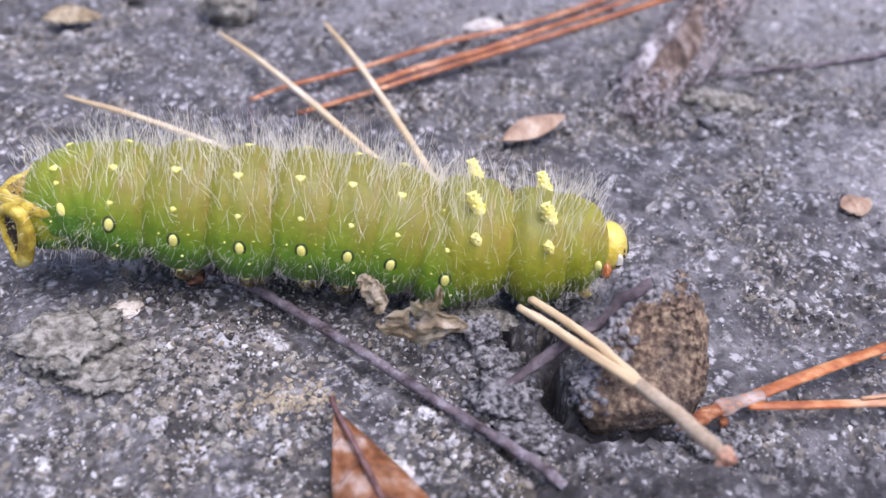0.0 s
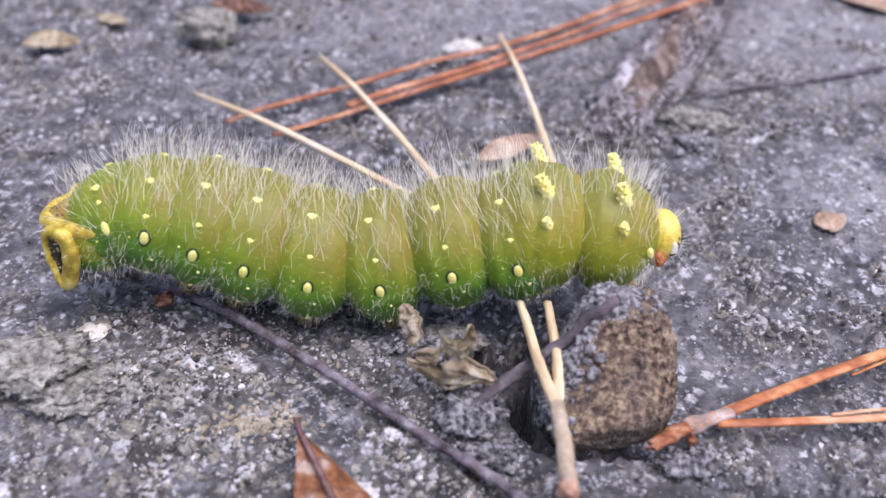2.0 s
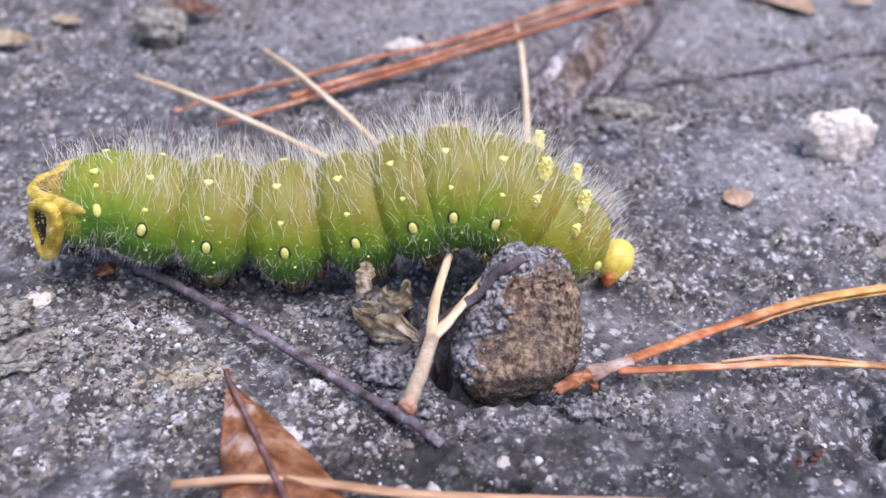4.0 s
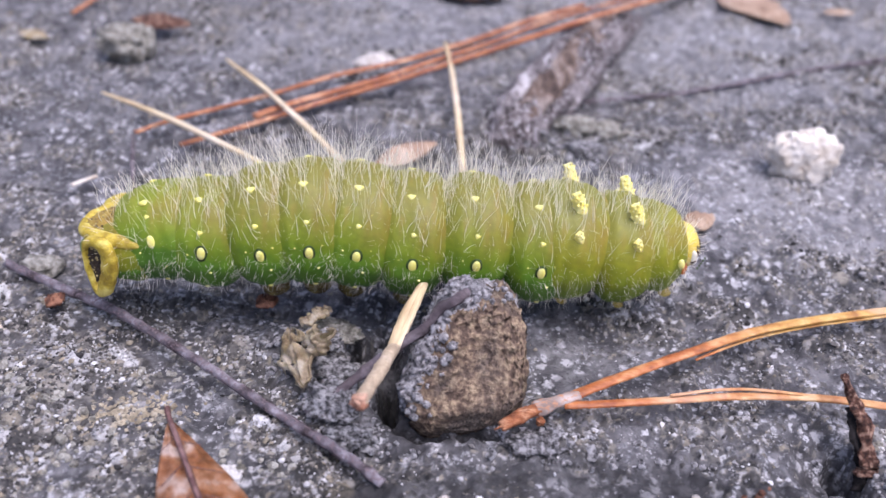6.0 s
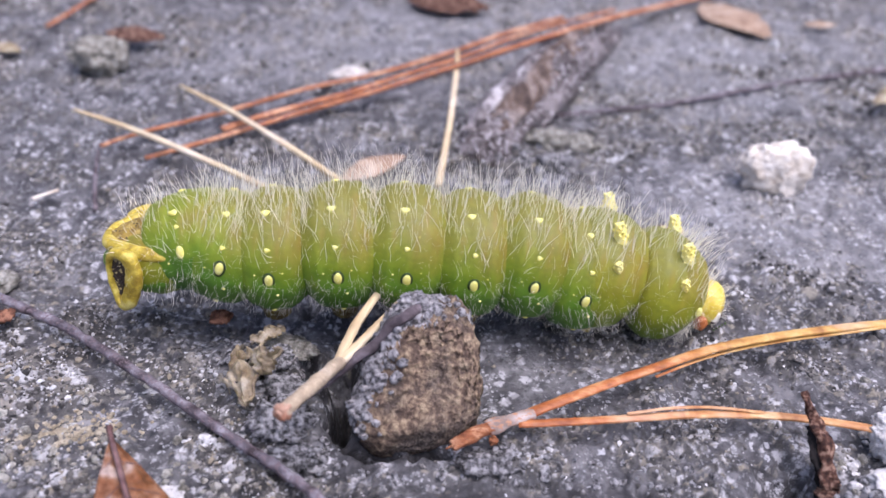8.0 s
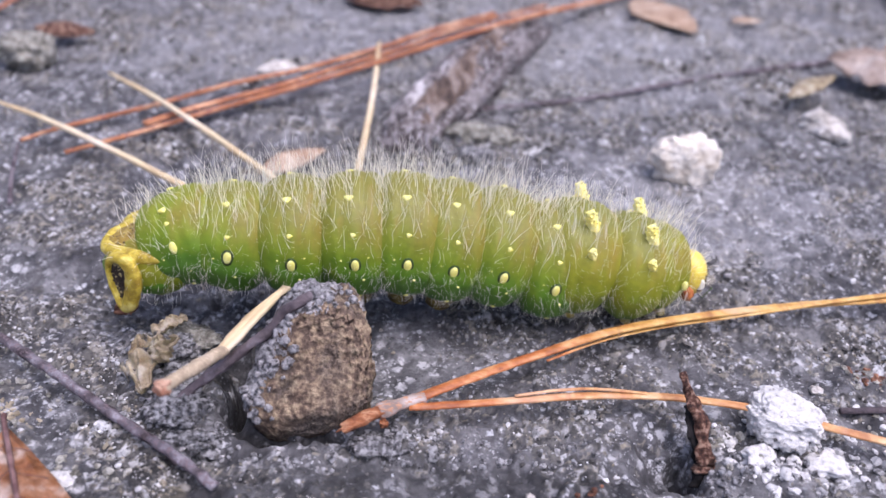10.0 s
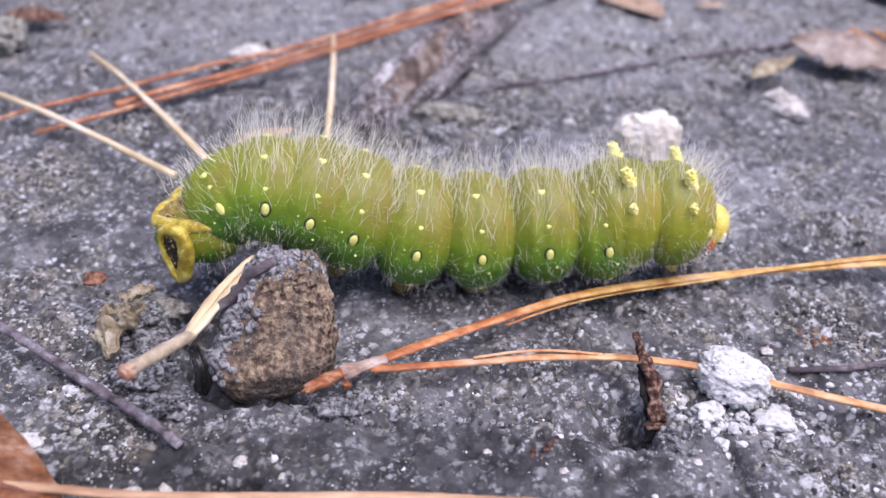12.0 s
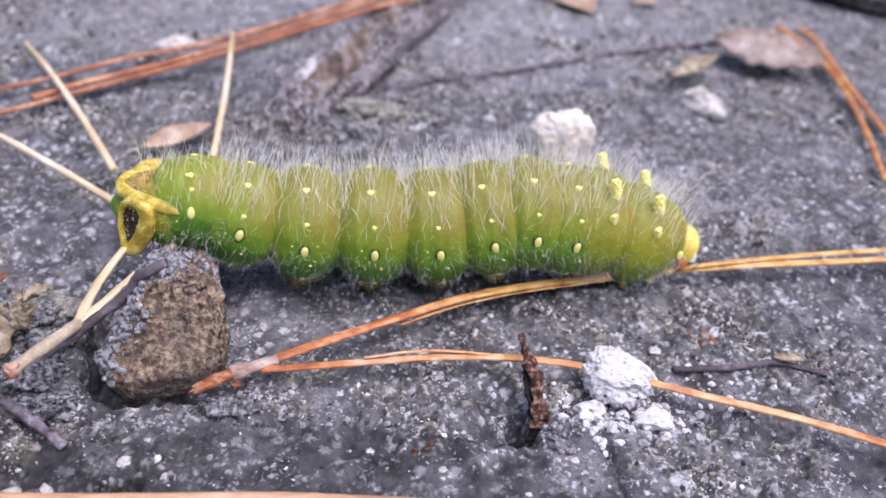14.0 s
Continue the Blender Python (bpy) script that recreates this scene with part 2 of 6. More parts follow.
ORANGE_ROOT = [(0.34, (0.26, 0.07, 0.02)), (0.5, (0.44, 0.15, 0.045)), (0.66, (0.58, 0.30, 0.13))]
GOLDEN = banded_needle("golden_needle", ORANGE_ROOT, [(0.34, (0.42, 0.20, 0.045)), (0.5, (0.58, 0.34, 0.09)), (0.66, (0.68, 0.46, 0.18))], 0.026, (0.24, 0.09, 0.025))
PINKISH = banded_needle("pinkish_needle", ORANGE_ROOT, [(0.34, (0.40, 0.16, 0.055)), (0.5, (0.56, 0.29, 0.11)), (0.66, (0.70, 0.46, 0.24))], 0.018, (0.34, 0.12, 0.04))
SHEATH_RED = mottled("red_orange_sheath", [(0.36, (0.14, 0.045, 0.02)), (0.5, (0.37, 0.14, 0.06)), (0.64, (0.54, 0.30, 0.17))], 1100, 0.85, 0.2, (0.35, 1, 1), bumps=0.9, second=(0.26, 0.10, 0.05))
SHEATH_GREY = mottled("greyish_sheath", [(0.34, (0.24, 0.18, 0.15)), (0.5, (0.42, 0.35, 0.31)), (0.66, (0.60, 0.54, 0.50))], 520, 0.85, 0.2, (0.5, 1, 1), second=(0.46, 0.24, 0.14))
TWIG_PALE = mottled("lavender_grey_twig", [(0.34, (0.05, 0.037, 0.04)), (0.5, (0.155, 0.135, 0.15)), (0.66, (0.34, 0.315, 0.34))], 420, 0.8, bumps=0.8, depth=0.0004, second=(0.17, 0.13, 0.138))
TWIG = mottled("purple_grey_twig", [(0.3, (0.045, 0.035, 0.04)), (0.5, (0.10, 0.08, 0.085)), (0.7, (0.22, 0.19, 0.205))], 320, 0.85, bumps=0.8, depth=0.0004)


def clod_material():
    m, n, l, b = material("brown_clod_face", 0.95, 0.12)
    v = coords(n, l)
    spots, fine, big = noise_node(n, l, v, 1150, 4, 0.6), noise_node(n, l, v, 3200, 3), noise_node(n, l, v, 150, 3)
    colour = ramp(n, l, spots, [(0.37, (0.085, 0.06, 0.046)), (0.46, (0.155, 0.11, 0.08)), (0.55, (0.27, 0.198, 0.132)), (0.65, (0.42, 0.325, 0.21))])
    dull = ramp(n, l, fine, [(0.35, (0.045, 0.04, 0.037)), (0.65, (0.15, 0.125, 0.105))])
    colour = mix(n, l, ramp(n, l, big, [(0.46, (0, 0, 0)), (0.62, (0.85, 0.85, 0.85))]), colour, dull)
    colour = mix(n, l, 0.4, colour, ramp(n, l, fine, [(0.3, (0.3, 0.3, 0.3)), (0.7, (0.8, 0.8, 0.8))]), "OVERLAY")
    l.new(colour, b.inputs["Base Color"])
    bump(n, l, b, mix(n, l, 0.4, spots, fine), 1.0, 0.0007)
    return m


BARK = clod_material()
CRUST = mottled("grey_crust", [(0.36, (0.055, 0.053, 0.053)), (0.48, (0.24, 0.235, 0.237)), (0.60, (0.54, 0.53, 0.535))], 1500, 0.95, 0.15, bumps=1.0, depth=0.0006)
CLOD_CRUST = mottled("pale_clod_crust", [(0.34, (0.08, 0.076, 0.078)), (0.47, (0.30, 0.29, 0.295)), (0.62, (0.60, 0.585, 0.59))], 1700, 0.95, 0.15, bumps=1.0, depth=0.0005)
PALE = mottled("chalky_white_stone", [(0.3, (0.52, 0.43, 0.33)), (0.5, (0.77, 0.70, 0.59)), (0.7, (0.86, 0.81, 0.73))], 260, 0.9, 0.2, bumps=0.9, depth=0.0005)
SPECKLED = mottled("speckled_white_stone", [(0.30, (0.10, 0.095, 0.09)), (0.38, (0.46, 0.445, 0.43)), (0.48, (0.58, 0.565, 0.545)), (0.68, (0.70, 0.68, 0.66))], 1300, 0.95, 0.15, bumps=0.5, depth=0.0004)
SOIL = mottled("pale_soil_lump", [(0.34, (0.13, 0.122, 0.10)), (0.5, (0.32, 0.305, 0.26)), (0.64, (0.50, 0.485, 0.43))], 900, 0.95, 0.15, bumps=1.0, depth=0.0005)
SOIL_PALE = mottled("dull_chalky_crust", [(0.34, (0.33, 0.30, 0.26)), (0.5, (0.60, 0.555, 0.50)), (0.64, (0.78, 0.75, 0.70))], 420, 0.95, 0.15, bumps=1.0, depth=0.0006)
OCHRE = mottled("ochre_crust", [(0.3, (0.20, 0.165, 0.11)), (0.5, (0.36, 0.31, 0.22)), (0.7, (0.50, 0.45, 0.35))], 420, 0.95, 0.15, bumps=1.0, depth=0.0005)
LEAF = mottled("brown_oak_leaf", [(0.34, (0.07, 0.028, 0.012)), (0.45, (0.19, 0.07, 0.022)), (0.55, (0.27, 0.135, 0.07)), (0.66, (0.42, 0.32, 0.26))], 300, 0.36, 0.5, bumps=0.6, depth=0.0004)
LEAF_RIB = mottled("purple_brown_rib", [(0.4, (0.10, 0.05, 0.045)), (0.6, (0.20, 0.12, 0.11))], 500, 0.5)
TAN_LEAF = mottled("tan_dry_leaf", [(0.3, (0.20, 0.125, 0.08)), (0.5, (0.34, 0.235, 0.16)), (0.7, (0.46, 0.37, 0.28))], 260, 0.6)
DULL_LEAF = mottled("dull_grey_brown_leaf", [(0.3, (0.13, 0.09, 0.07)), (0.5, (0.25, 0.19, 0.155)), (0.7, (0.40, 0.34, 0.30))], 190, 0.7)
FLAKE = mottled("papery_flake", [(0.34, (0.13, 0.09, 0.05)), (0.48, (0.25, 0.195, 0.115)), (0.64, (0.40, 0.345, 0.245))], 520, 0.5, 0.4, bumps=0.6, depth=0.0002, sss=0.2)
STUB = mottled("red_brown_bark", [(0.36, (0.035, 0.019, 0.015)), (0.50, (0.13, 0.06, 0.04)), (0.64, (0.42, 0.27, 0.19))], 1500, 0.9, bumps=0.9, depth=0.0005)
WOOD_PALE = mottled("pale_weathered_wood", [(0.36, (0.08, 0.07, 0.07)), (0.5, (0.26, 0.235, 0.235)), (0.62, (0.54, 0.51, 0.51))], 420, 0.95, 0.15, (1, 0.4, 1), bumps=1.0, depth=0.0008)
WOOD_BROWN = mottled("brown_weathered_wood", [(0.34, (0.06, 0.045, 0.04)), (0.5, (0.17, 0.125, 0.10)), (0.64, (0.32, 0.27, 0.24))], 420, 0.95, 0.15, (1, 0.4, 1), bumps=1.0, depth=0.0008)
# near-black: the shade of the hole by the bark splinter, put into colour
HOLE_SHADE = mottled("black_hole_shade", [(0.4, (0.008, 0.007, 0.007)), (0.6, (0.03, 0.026, 0.025))], 900, 0.85, 0.2, bumps=0.9)
RIDGE = mottled("weathered_wood", [(0.34, (0.035, 0.03, 0.03)), (0.5, (0.11, 0.092, 0.088)), (0.66, (0.28, 0.25, 0.25))], 260, 0.95, 0.15, bumps=1.0, depth=0.001, second=(0.46, 0.435, 0.445))


# ---- mesh helpers ----
def link_mesh(name, verts, faces, mats, parent=None, label="", slots=None, smooth=True):
    me = bpy.data.meshes.new(name)
    verts = [tuple(v) for v in verts]
    # faces look outwards: a closed mesh has a positive volume
    at = np.array(verts) - np.mean(verts, axis=0)
    fans = np.array([(f[0], f[i], f[i + 1]) for f in faces for i in range(1, len(f) - 1)])
    if np.einsum("ij,ij->", at[fans[:, 0]], np.cross(at[fans[:, 1]], at[fans[:, 2]])) < 0:
        faces = [tuple(reversed(f)) for f in faces]
    me.from_pydata(verts, [], faces)
    for m in mats if isinstance(mats, (list, tuple)) else [mats]:
        me.materials.append(m)
    if slots is not None:
        me.polygons.foreach_set("material_index", slots)
    if smooth:
        me.polygons.foreach_set("use_smooth", [True] * len(me.polygons))
    me.update()
    ob = new(name, me)
    if parent is not None:
        ob.parent = parent
    if label:
        tagged(ob, label)
    return ob


def empty(name, m=None):
    ob = new(name)
    ob.empty_display_size = 0.004
    if m is not None:
        ob.matrix_basis = m
    return ob


def smooth_line(points, steps=6):
    """Points of a Catmull-Rom line through the given ones."""
    p = [np.array(q, float) for q in points]
    p = [2 * p[0] - p[1]] + p + [2 * p[-1] - p[-2]]
    out = []
    for a, b, c, d in zip(p, p[1:], p[2:], p[3:]):
        for k in range(steps):
            t = k / steps
            out.append(0.5 * (2 * b + (c - a) * t + (2 * a - 5 * b + 4 * c - d) * t * t + (3 * b - a - 3 * c + d) * t ** 3))
    out.append(p[-2])
    return out


def tube(points, radii, sides=8, flat=1.0, rough=0.0, seed=0.0):
    """A closed tube along points; flat presses it in the direction most upright; rough makes its skin uneven."""
    pts = [Vector(p) for p in points]
    verts, faces = [], []
    n = len(pts)
    for i, p in enumerate(pts):
        d = (pts[min(i + 1, n - 1)] - pts[max(i - 1, 0)]).normalized()
        up = Vector((0, 0, 1)) if abs(d.z) < 0.9 else Vector((0, 1, 0))
        side = d.cross(up).normalized()
        up = side.cross(d)
        r = radii[i] if isinstance(radii, (list, tuple)) else radii
        for k in range(sides):
            a = 2 * math.pi * k / sides
            q = 1 + rough * noise.noise(Vector((p.x * 700 + seed, p.y * 700 + math.cos(a), p.z * 700 + math.sin(a))))
            verts.append(p + side * (r * q * math.cos(a)) + up * (r * q * flat * math.sin(a)))
    for i in range(n - 1):
        for k in range(sides):
            a, b = i * sides + k, i * sides + (k + 1) % sides
            faces.append((a, b, b + sides, a + sides))
    faces.append(tuple(range(sides - 1, -1, -1)))
    faces.append(tuple(range((n - 1) * sides, n * sides)))
    return verts, faces


def icosphere(level):
    bm = bmesh.new()
    bmesh.ops.create_icosphere(bm, subdivisions=level, radius=1.0)
    v = [q.co.copy() for q in bm.verts]
    f = [tuple(q.index for q in face.verts) for face in bm.faces]
    bm.free()
    return v, f


ICO = {k: icosphere(k) for k in (1, 2, 3, 4, 5, 6)}


def lump(size, level=4, uneven=0.25, scale=1.6, seed=0.0, sharp=0.0, base=-0.75, crumb=0.0):
    """A stone: a ball pressed to size, with uneven skin, flat facets and a flat foot. Its foot is at z = 0."""
    v0, faces = ICO[level]
    rng = random.Random(seed)
    planes = [(Vector((rng.gauss(0, 1), rng.gauss(0, 1), rng.gauss(0, 1))).normalized(), rng.uniform(0.62, 0.85)) for _ in range(9)]
    verts = []
    off = Vector((seed * 7.3, seed * 3.1, seed * 5.7))
    for v in v0:
        q = v * (1 + uneven * noise.noise(v * scale + off) + 0.45 * uneven * noise.noise(v * scale * 3.1 + off) + 0.22 * uneven * noise.noise(v * scale * 8.0 + off))
        if crumb:
            q *= 1 + crumb * (noise.noise(v * 9 + off) + 0.8 * noise.noise(v * 17 + off) + 0.6 * noise.noise(v * 33 + off))
        if sharp:
            for normal, at in planes:
                over = q.dot(normal) - at
                if over > 0:
                    q = q - normal * over * sharp
        z = max(q.z, base)
        verts.append(Vector((q.x * size[0], q.y * size[1], (z - base) * size[2] / (1 - base))))
    return verts, faces


def joined(pieces):
    verts, faces, slots = [], [], []
    for v, f, *s in pieces:
        k = len(verts)
        verts += list(v)
        faces += [tuple(i + k for i in q) for q in f]
        slots += [s[0] if s else 0] * len(f)
    return verts, faces, slots


def moved(piece, m):
    return [m @ Vector(v) for v in piece[0]], piece[1]


# ---- the ground: one sheet to the horizon ----
TABLES = {}


def lattice(x, y, cell, seed):
    """Smooth random heights from -1 to 1 on a lattice of that cell."""
    if seed not in TABLES:
        TABLES[seed] = np.random.RandomState(seed).uniform(-1, 1, (512, 512))
    table = TABLES[seed]
    u, v = x / cell, y / cell
    i, j = np.floor(u).astype(int), np.floor(v).astype(int)
    a, b = u - i, v - j
    a, b = a * a * (3 - 2 * a), b * b * (3 - 2 * b)
    g = lambda p, q: table[p % 512, q % 512]
    return (g(i, j) * (1 - a) + g(i + 1, j) * a) * (1 - b) + (g(i, j + 1) * (1 - a) + g(i + 1, j + 1) * a) * b


# hollows and swells: x, y, reach in x, reach in y, height (all mm)
PITS = [(20.2, 75.5, 1.5, 5.6, -16.0), (24.2, 68.0, 3.0, 1.05, -15.0), (31.4, 67.4, 1.4, 1.0, -9.0), (19.5, 83.5, 4, 4, -7), (72.8, 63.4, 1.2, 2.8, -10.0), (25.8, 53.3, 2.4, 1.0, -7.0), (16.0, 64.6, 2.6, 0.9, -6.0)]
SWELLS = [(14, 70, 5, 4, 2.2), (10.5, 80, 5, 5, 2.4), (6, 85, 4, 3, 1.6), (-36, 76, 7, 6, 1.0), (-20, 74, 12, 6, 1.2), (80, 61, 5, 4, 1.5), (52, 62, 18, 5, -0.8), (81.6, 55, 0.45, 4, -1.6), (104.6, 54, 0.5, 3.4, -1.4), (97.5, 52, 0.4, 3, -1.0), (69.8, 63.0, 3.4, 4.0, -4.4), (12, 91, 16, 5, -2.2), (43, 137, 7, 5, -3.5),
           (90, 160, 60, 6, -1.2), (50, 145, 6, 10, 1.0), (-10, 98, 30, 4, -1.2), (25, 95, 10, 5, -1.5), (28, 58, 8, 4, 0.6)]


def crust_where(x, y):
    """Where pale crumbly crust lies on the darker bare ground."""
    def hump(cx, cy, rx, ry):
        return np.exp(-((x - cx) / rx) ** 2 - ((y - cy) / ry) ** 2)
    region = 0.75 * hump(-0.03, 0.066, 0.045, 0.024) + 0.6 * hump(0.088, 0.061, 0.012, 0.009) + 0.5 * hump(0.012, 0.070, 0.010, 0.012) + 0.55 * hump(0.040, 0.0655, 0.010, 0.003) + 0.4 * hump(0.100, 0.077, 0.012, 0.005)
    region = region - 0.62 * hump(0.044, 0.053, 0.030, 0.010) + 0.25 * hump(0.052, 0.085, 0.028, 0.009) - 0.3 * hump(0.096, 0.049, 0.02, 0.007) + 0.22 * np.clip((y - 0.09) / 0.04, 0, 1)
    return 0.7 * lattice(x, y, 0.013, 21) + 0.75 * lattice(x, y, 0.0048, 22) + 0.35 * lattice(x, y, 0.0019, 23) + region


def crumb_cells(cell, limit, seed):
    """A sheet of cells with at most one crumb each: centre, radius (nought where there is none) and tone."""
    rng = np.random.RandomState(seed)
    i, j = np.meshgrid(np.arange(int(0.36 / cell)), np.arange(int(0.24 / cell)), indexing="ij")
    cx = (i + 0.5 + rng.uniform(-0.42, 0.42, i.shape)) * cell - 0.11
    cy = (j + 0.5 + rng.uniform(-0.42, 0.42, i.shape)) * cell + 0.03
    there = crust_where(cx, cy) + rng.uniform(-0.35, 0.35, i.shape) > limit
    return cx, cy, np.where(there, cell * rng.uniform(0.28, 0.60, i.shape), 0.0), rng.uniform(0, 1, i.shape)


CELLS = []


def crumbs(x, y):
    """Fused crumbs of several sizes: their height, how far a point lies on one, and each one's own tone."""
    if not CELLS:
        CELLS.extend((c, crumb_cells(c, limit, seed)) for c, limit, seed in ((0.0030, 1.0, 61), (0.0017, 0.80, 62), (0.0010, 0.40, 63), (0.0007, 0.20, 64)))
    high, mask, tone = np.zeros_like(x), np.zeros_like(x), np.zeros_like(x)
    wx, wy = x + 0.00022 * lattice(x, y, 0.0007, 51), y + 0.00022 * lattice(x, y, 0.0007, 52)
    for cell, (cx, cy, r, own) in CELLS:
        i0, j0 = np.floor((wx + 0.11) / cell).astype(int), np.floor((wy - 0.03) / cell).astype(int)
        for di in (-1, 0, 1):
            for dj in (-1, 0, 1):
                i, j = np.clip(i0 + di, 0, cx.shape[0] - 1), np.clip(j0 + dj, 0, cx.shape[1] - 1)
                rr = np.maximum(r[i, j], 1e-6)
                q = np.maximum(1 - ((wx - cx[i, j]) ** 2 + (wy - cy[i, j]) ** 2) / (rr * rr), 0)
                h = 0.62 * rr * np.sqrt(q)
                better = h > high
                high = np.where(better, h, high)
                mask = np.where(better, np.clip(q * 3.0, 0, 1), mask)
                tone = np.where(better, own[i, j], tone)
    return high, mask, tone


def ground_height(x, y, crust=0.0):
    away = np.hypot(x - 0.06, y - 0.12)
    near = 1 - np.clip((away - 0.5) / 2.0, 0, 1)
    z = lattice(x, y, 0.045, 1) * 0.0005 + lattice(x, y, 0.016, 2) * 0.0005
    rough = 0.55 + 0.45 * lattice(x, y, 0.03, 9)
    crumb = np.maximum(0, lattice(x, y, 0.0031, 31) + 0.7 * lattice(x, y, 0.0016, 32) - 0.1) * (0.35 + 0.65 * np.maximum(0, lattice(x, y, 0.02, 33) + 0.3))
    z = z + 0.0012 * crumb + lattice(x, y, 0.0009, 34) * 0.00026
    z = z + lattice(x, y, 0.006, 3) * 0.0004 + rough * (lattice(x + y * 0.3, y - x * 0.3, 0.0026, 4) * 0.00045 + lattice(x, y, 0.0013, 5) * 0.00035)
    z = z + crust
    z = z * near + lattice(x, y, 3.1, 6) * 0.12 * (1 - near)
    for cx, cy, rx, ry, h in PITS + SWELLS:
        d = ((x - cx * MM) / (rx * MM)) ** 2 + ((y - cy * MM) / (ry * MM)) ** 2
        d = d * (1 + (0.75 if h < -5 else 0.5) * lattice(x, y, 0.0017, 41))
        z = z + h * MM * np.exp(-d * d if h < -5 else -d)
    return z - 0.0010


def gz(x, y):
    return float(ground_height(np.array([float(x)]), np.array([float(y)]))[0])


def spread(lo, hi, step):
    inner = np.arange(lo, hi + step / 2, step)
    out, d, k = [], step, 0.0
    while k < 60:
        d *= 1.35
        k += d
        out.append(k)
    return np.concatenate([lo - np.array(out[::-1]), inner, hi + np.array(out)])


def fast_mesh(name, verts, faces, mat, smooth=True):
    k = faces.shape[1]
    me = bpy.data.meshes.new(name)
    me.vertices.add(len(verts))
    me.vertices.foreach_set("co", np.ascontiguousarray(verts, dtype=np.float32).ravel())
    me.loops.add(faces.size)
    me.loops.foreach_set("vertex_index", np.ascontiguousarray(faces, dtype=np.int32).ravel())
    me.polygons.add(len(faces))
    me.polygons.foreach_set("loop_start", np.arange(len(faces), dtype=np.int32) * k)
    me.polygons.foreach_set("use_smooth", np.full(len(faces), smooth))
    me.materials.append(mat)
    me.update(calc_edges=True)
    return new(name, me)


def build_ground():
    xs = np.concatenate([spread(-0.10, -0.07, 0.0008)[:-23], np.arange(-0.0695, 0.150, 0.00028), spread(0.1505, 0.225, 0.0008)[23:]])
    ys = np.concatenate([spread(0.035, 0.0445, 0.0008)[:-23], np.arange(0.045, 0.095, 0.00026), np.arange(0.095, 0.125, 0.0004), spread(0.1255, 0.245, 0.0008)[23:]])
    xs, ys = np.unique(xs), np.unique(ys)
    gx, gy = np.meshgrid(xs, ys)
    high, mask, tone = crumbs(gx, gy)
    verts = np.stack([gx, gy, ground_height(gx, gy, high)], -1).reshape(-1, 3)
    w, h = len(xs), len(ys)
    i = np.arange((h - 1) * w).reshape(h - 1, w)[:, :-1].reshape(-1)
    ob = fast_mesh("ground", verts, np.stack([i, i + 1, i + 1 + w, i + w], -1), GROUND)
    for name, values in (("crumb_mask", mask), ("crumb_tone", tone)):
        ob.data.attributes.new(name, "FLOAT", "POINT").data.foreach_set("value", values.ravel().astype(np.float32))
    tagged(ob, "rough grey weathered ground with pale gritty crust", "ground", kind="structure")


build_ground()


def build_grit():
    """Rounded crumbs, each a knocked-about ball of twenty faces: heaped in ragged clusters, sparse and fine between."""
    rng = np.random.RandomState(5)
    ball = np.array([tuple(q) for q in ICO[1][0]])
    ball_faces = np.array(ICO[1][1])
    n = 520000
    x = rng.uniform(-0.085, 0.19, n)
    y = 0.044 + 0.19 * rng.uniform(0, 1, n) ** 1.5

    cluster = crust_where(x, y)
    keep = cluster + 0.3 * rng.uniform(-1, 1, n) > 0.62 + 0.25 * rng.uniform(0, 1, n)
    keep &= rng.uniform(0, 1, n) < 0.55
    keep |= rng.uniform(0, 1, n) < 0.02
    x, y, cluster = x[keep], y[keep], cluster[keep]
    n = len(x)
    z = ground_height(x, y, crumbs(x, y)[0])
    keep = z > -0.0042
    x, y, z, cluster = x[keep], y[keep], z[keep], cluster[keep]
    n = len(x)
    heap = np.clip((cluster - 0.5) / 0.9, 0, 1)
    size = 0.00008 + 0.00013 * rng.uniform(0, 1, n) ** 2.0 + 0.00036 * rng.uniform(0, 1, n) ** 9 + 0.00022 * heap * rng.uniform(0, 1, n) ** 3
    size *= 1 + 0.30 * np.clip((y - 0.10) / 0.08, 0, 1)
    shape = ball[None] * (1 + rng.uniform(-0.55, 0.30, (n, len(ball), 1))) * rng.uniform(0.7, 1.25, (n, 1, 3))
    turn = rng.uniform(0, 6.283, n)
    c, d = np.cos(turn)[:, None], np.sin(turn)[:, None]
    px, py, pz = shape[..., 0], shape[..., 1], shape[..., 2]
    shape = np.stack([px * c - py * d, px * d + py * c, pz * 0.85], -1) * size[:, None, None]
    rise = size * 0.25
    verts = (shape + np.stack([x, y, z + rise], -1)[:, None, :]).reshape(-1, 3)
    faces = (ball_faces[None] + (np.arange(n) * len(ball))[:, None, None]).reshape(-1, 3)
    tagged(fast_mesh("grit", verts, faces, GRAIN, False), "loose pale and dark mineral grit in crumbly clusters on the ground", "grit", kind="stuff")


build_grit()


# ---- stones, clods and stains ----
def stone(name, x, y, size, mat, label, category="stone", level=4, uneven=0.3, seed=1.0, sharp=0.6, turn=0.0, sink=0.25, scale=1.6, crumb=0.05):
    v, f = lump([s * MM for s in size], level, uneven, scale, seed, sharp, crumb=crumb)
    ob = link_mesh(name, v, f, mat)
    ob.matrix_basis = pose(x * MM, y * MM, gz(x * MM, y * MM) - sink * MM, 0, 0, turn)
    return tagged(ob, label, category, {"stone": "loose pale stones", "soil lump": "lumps of soil"}.get(category, ""))


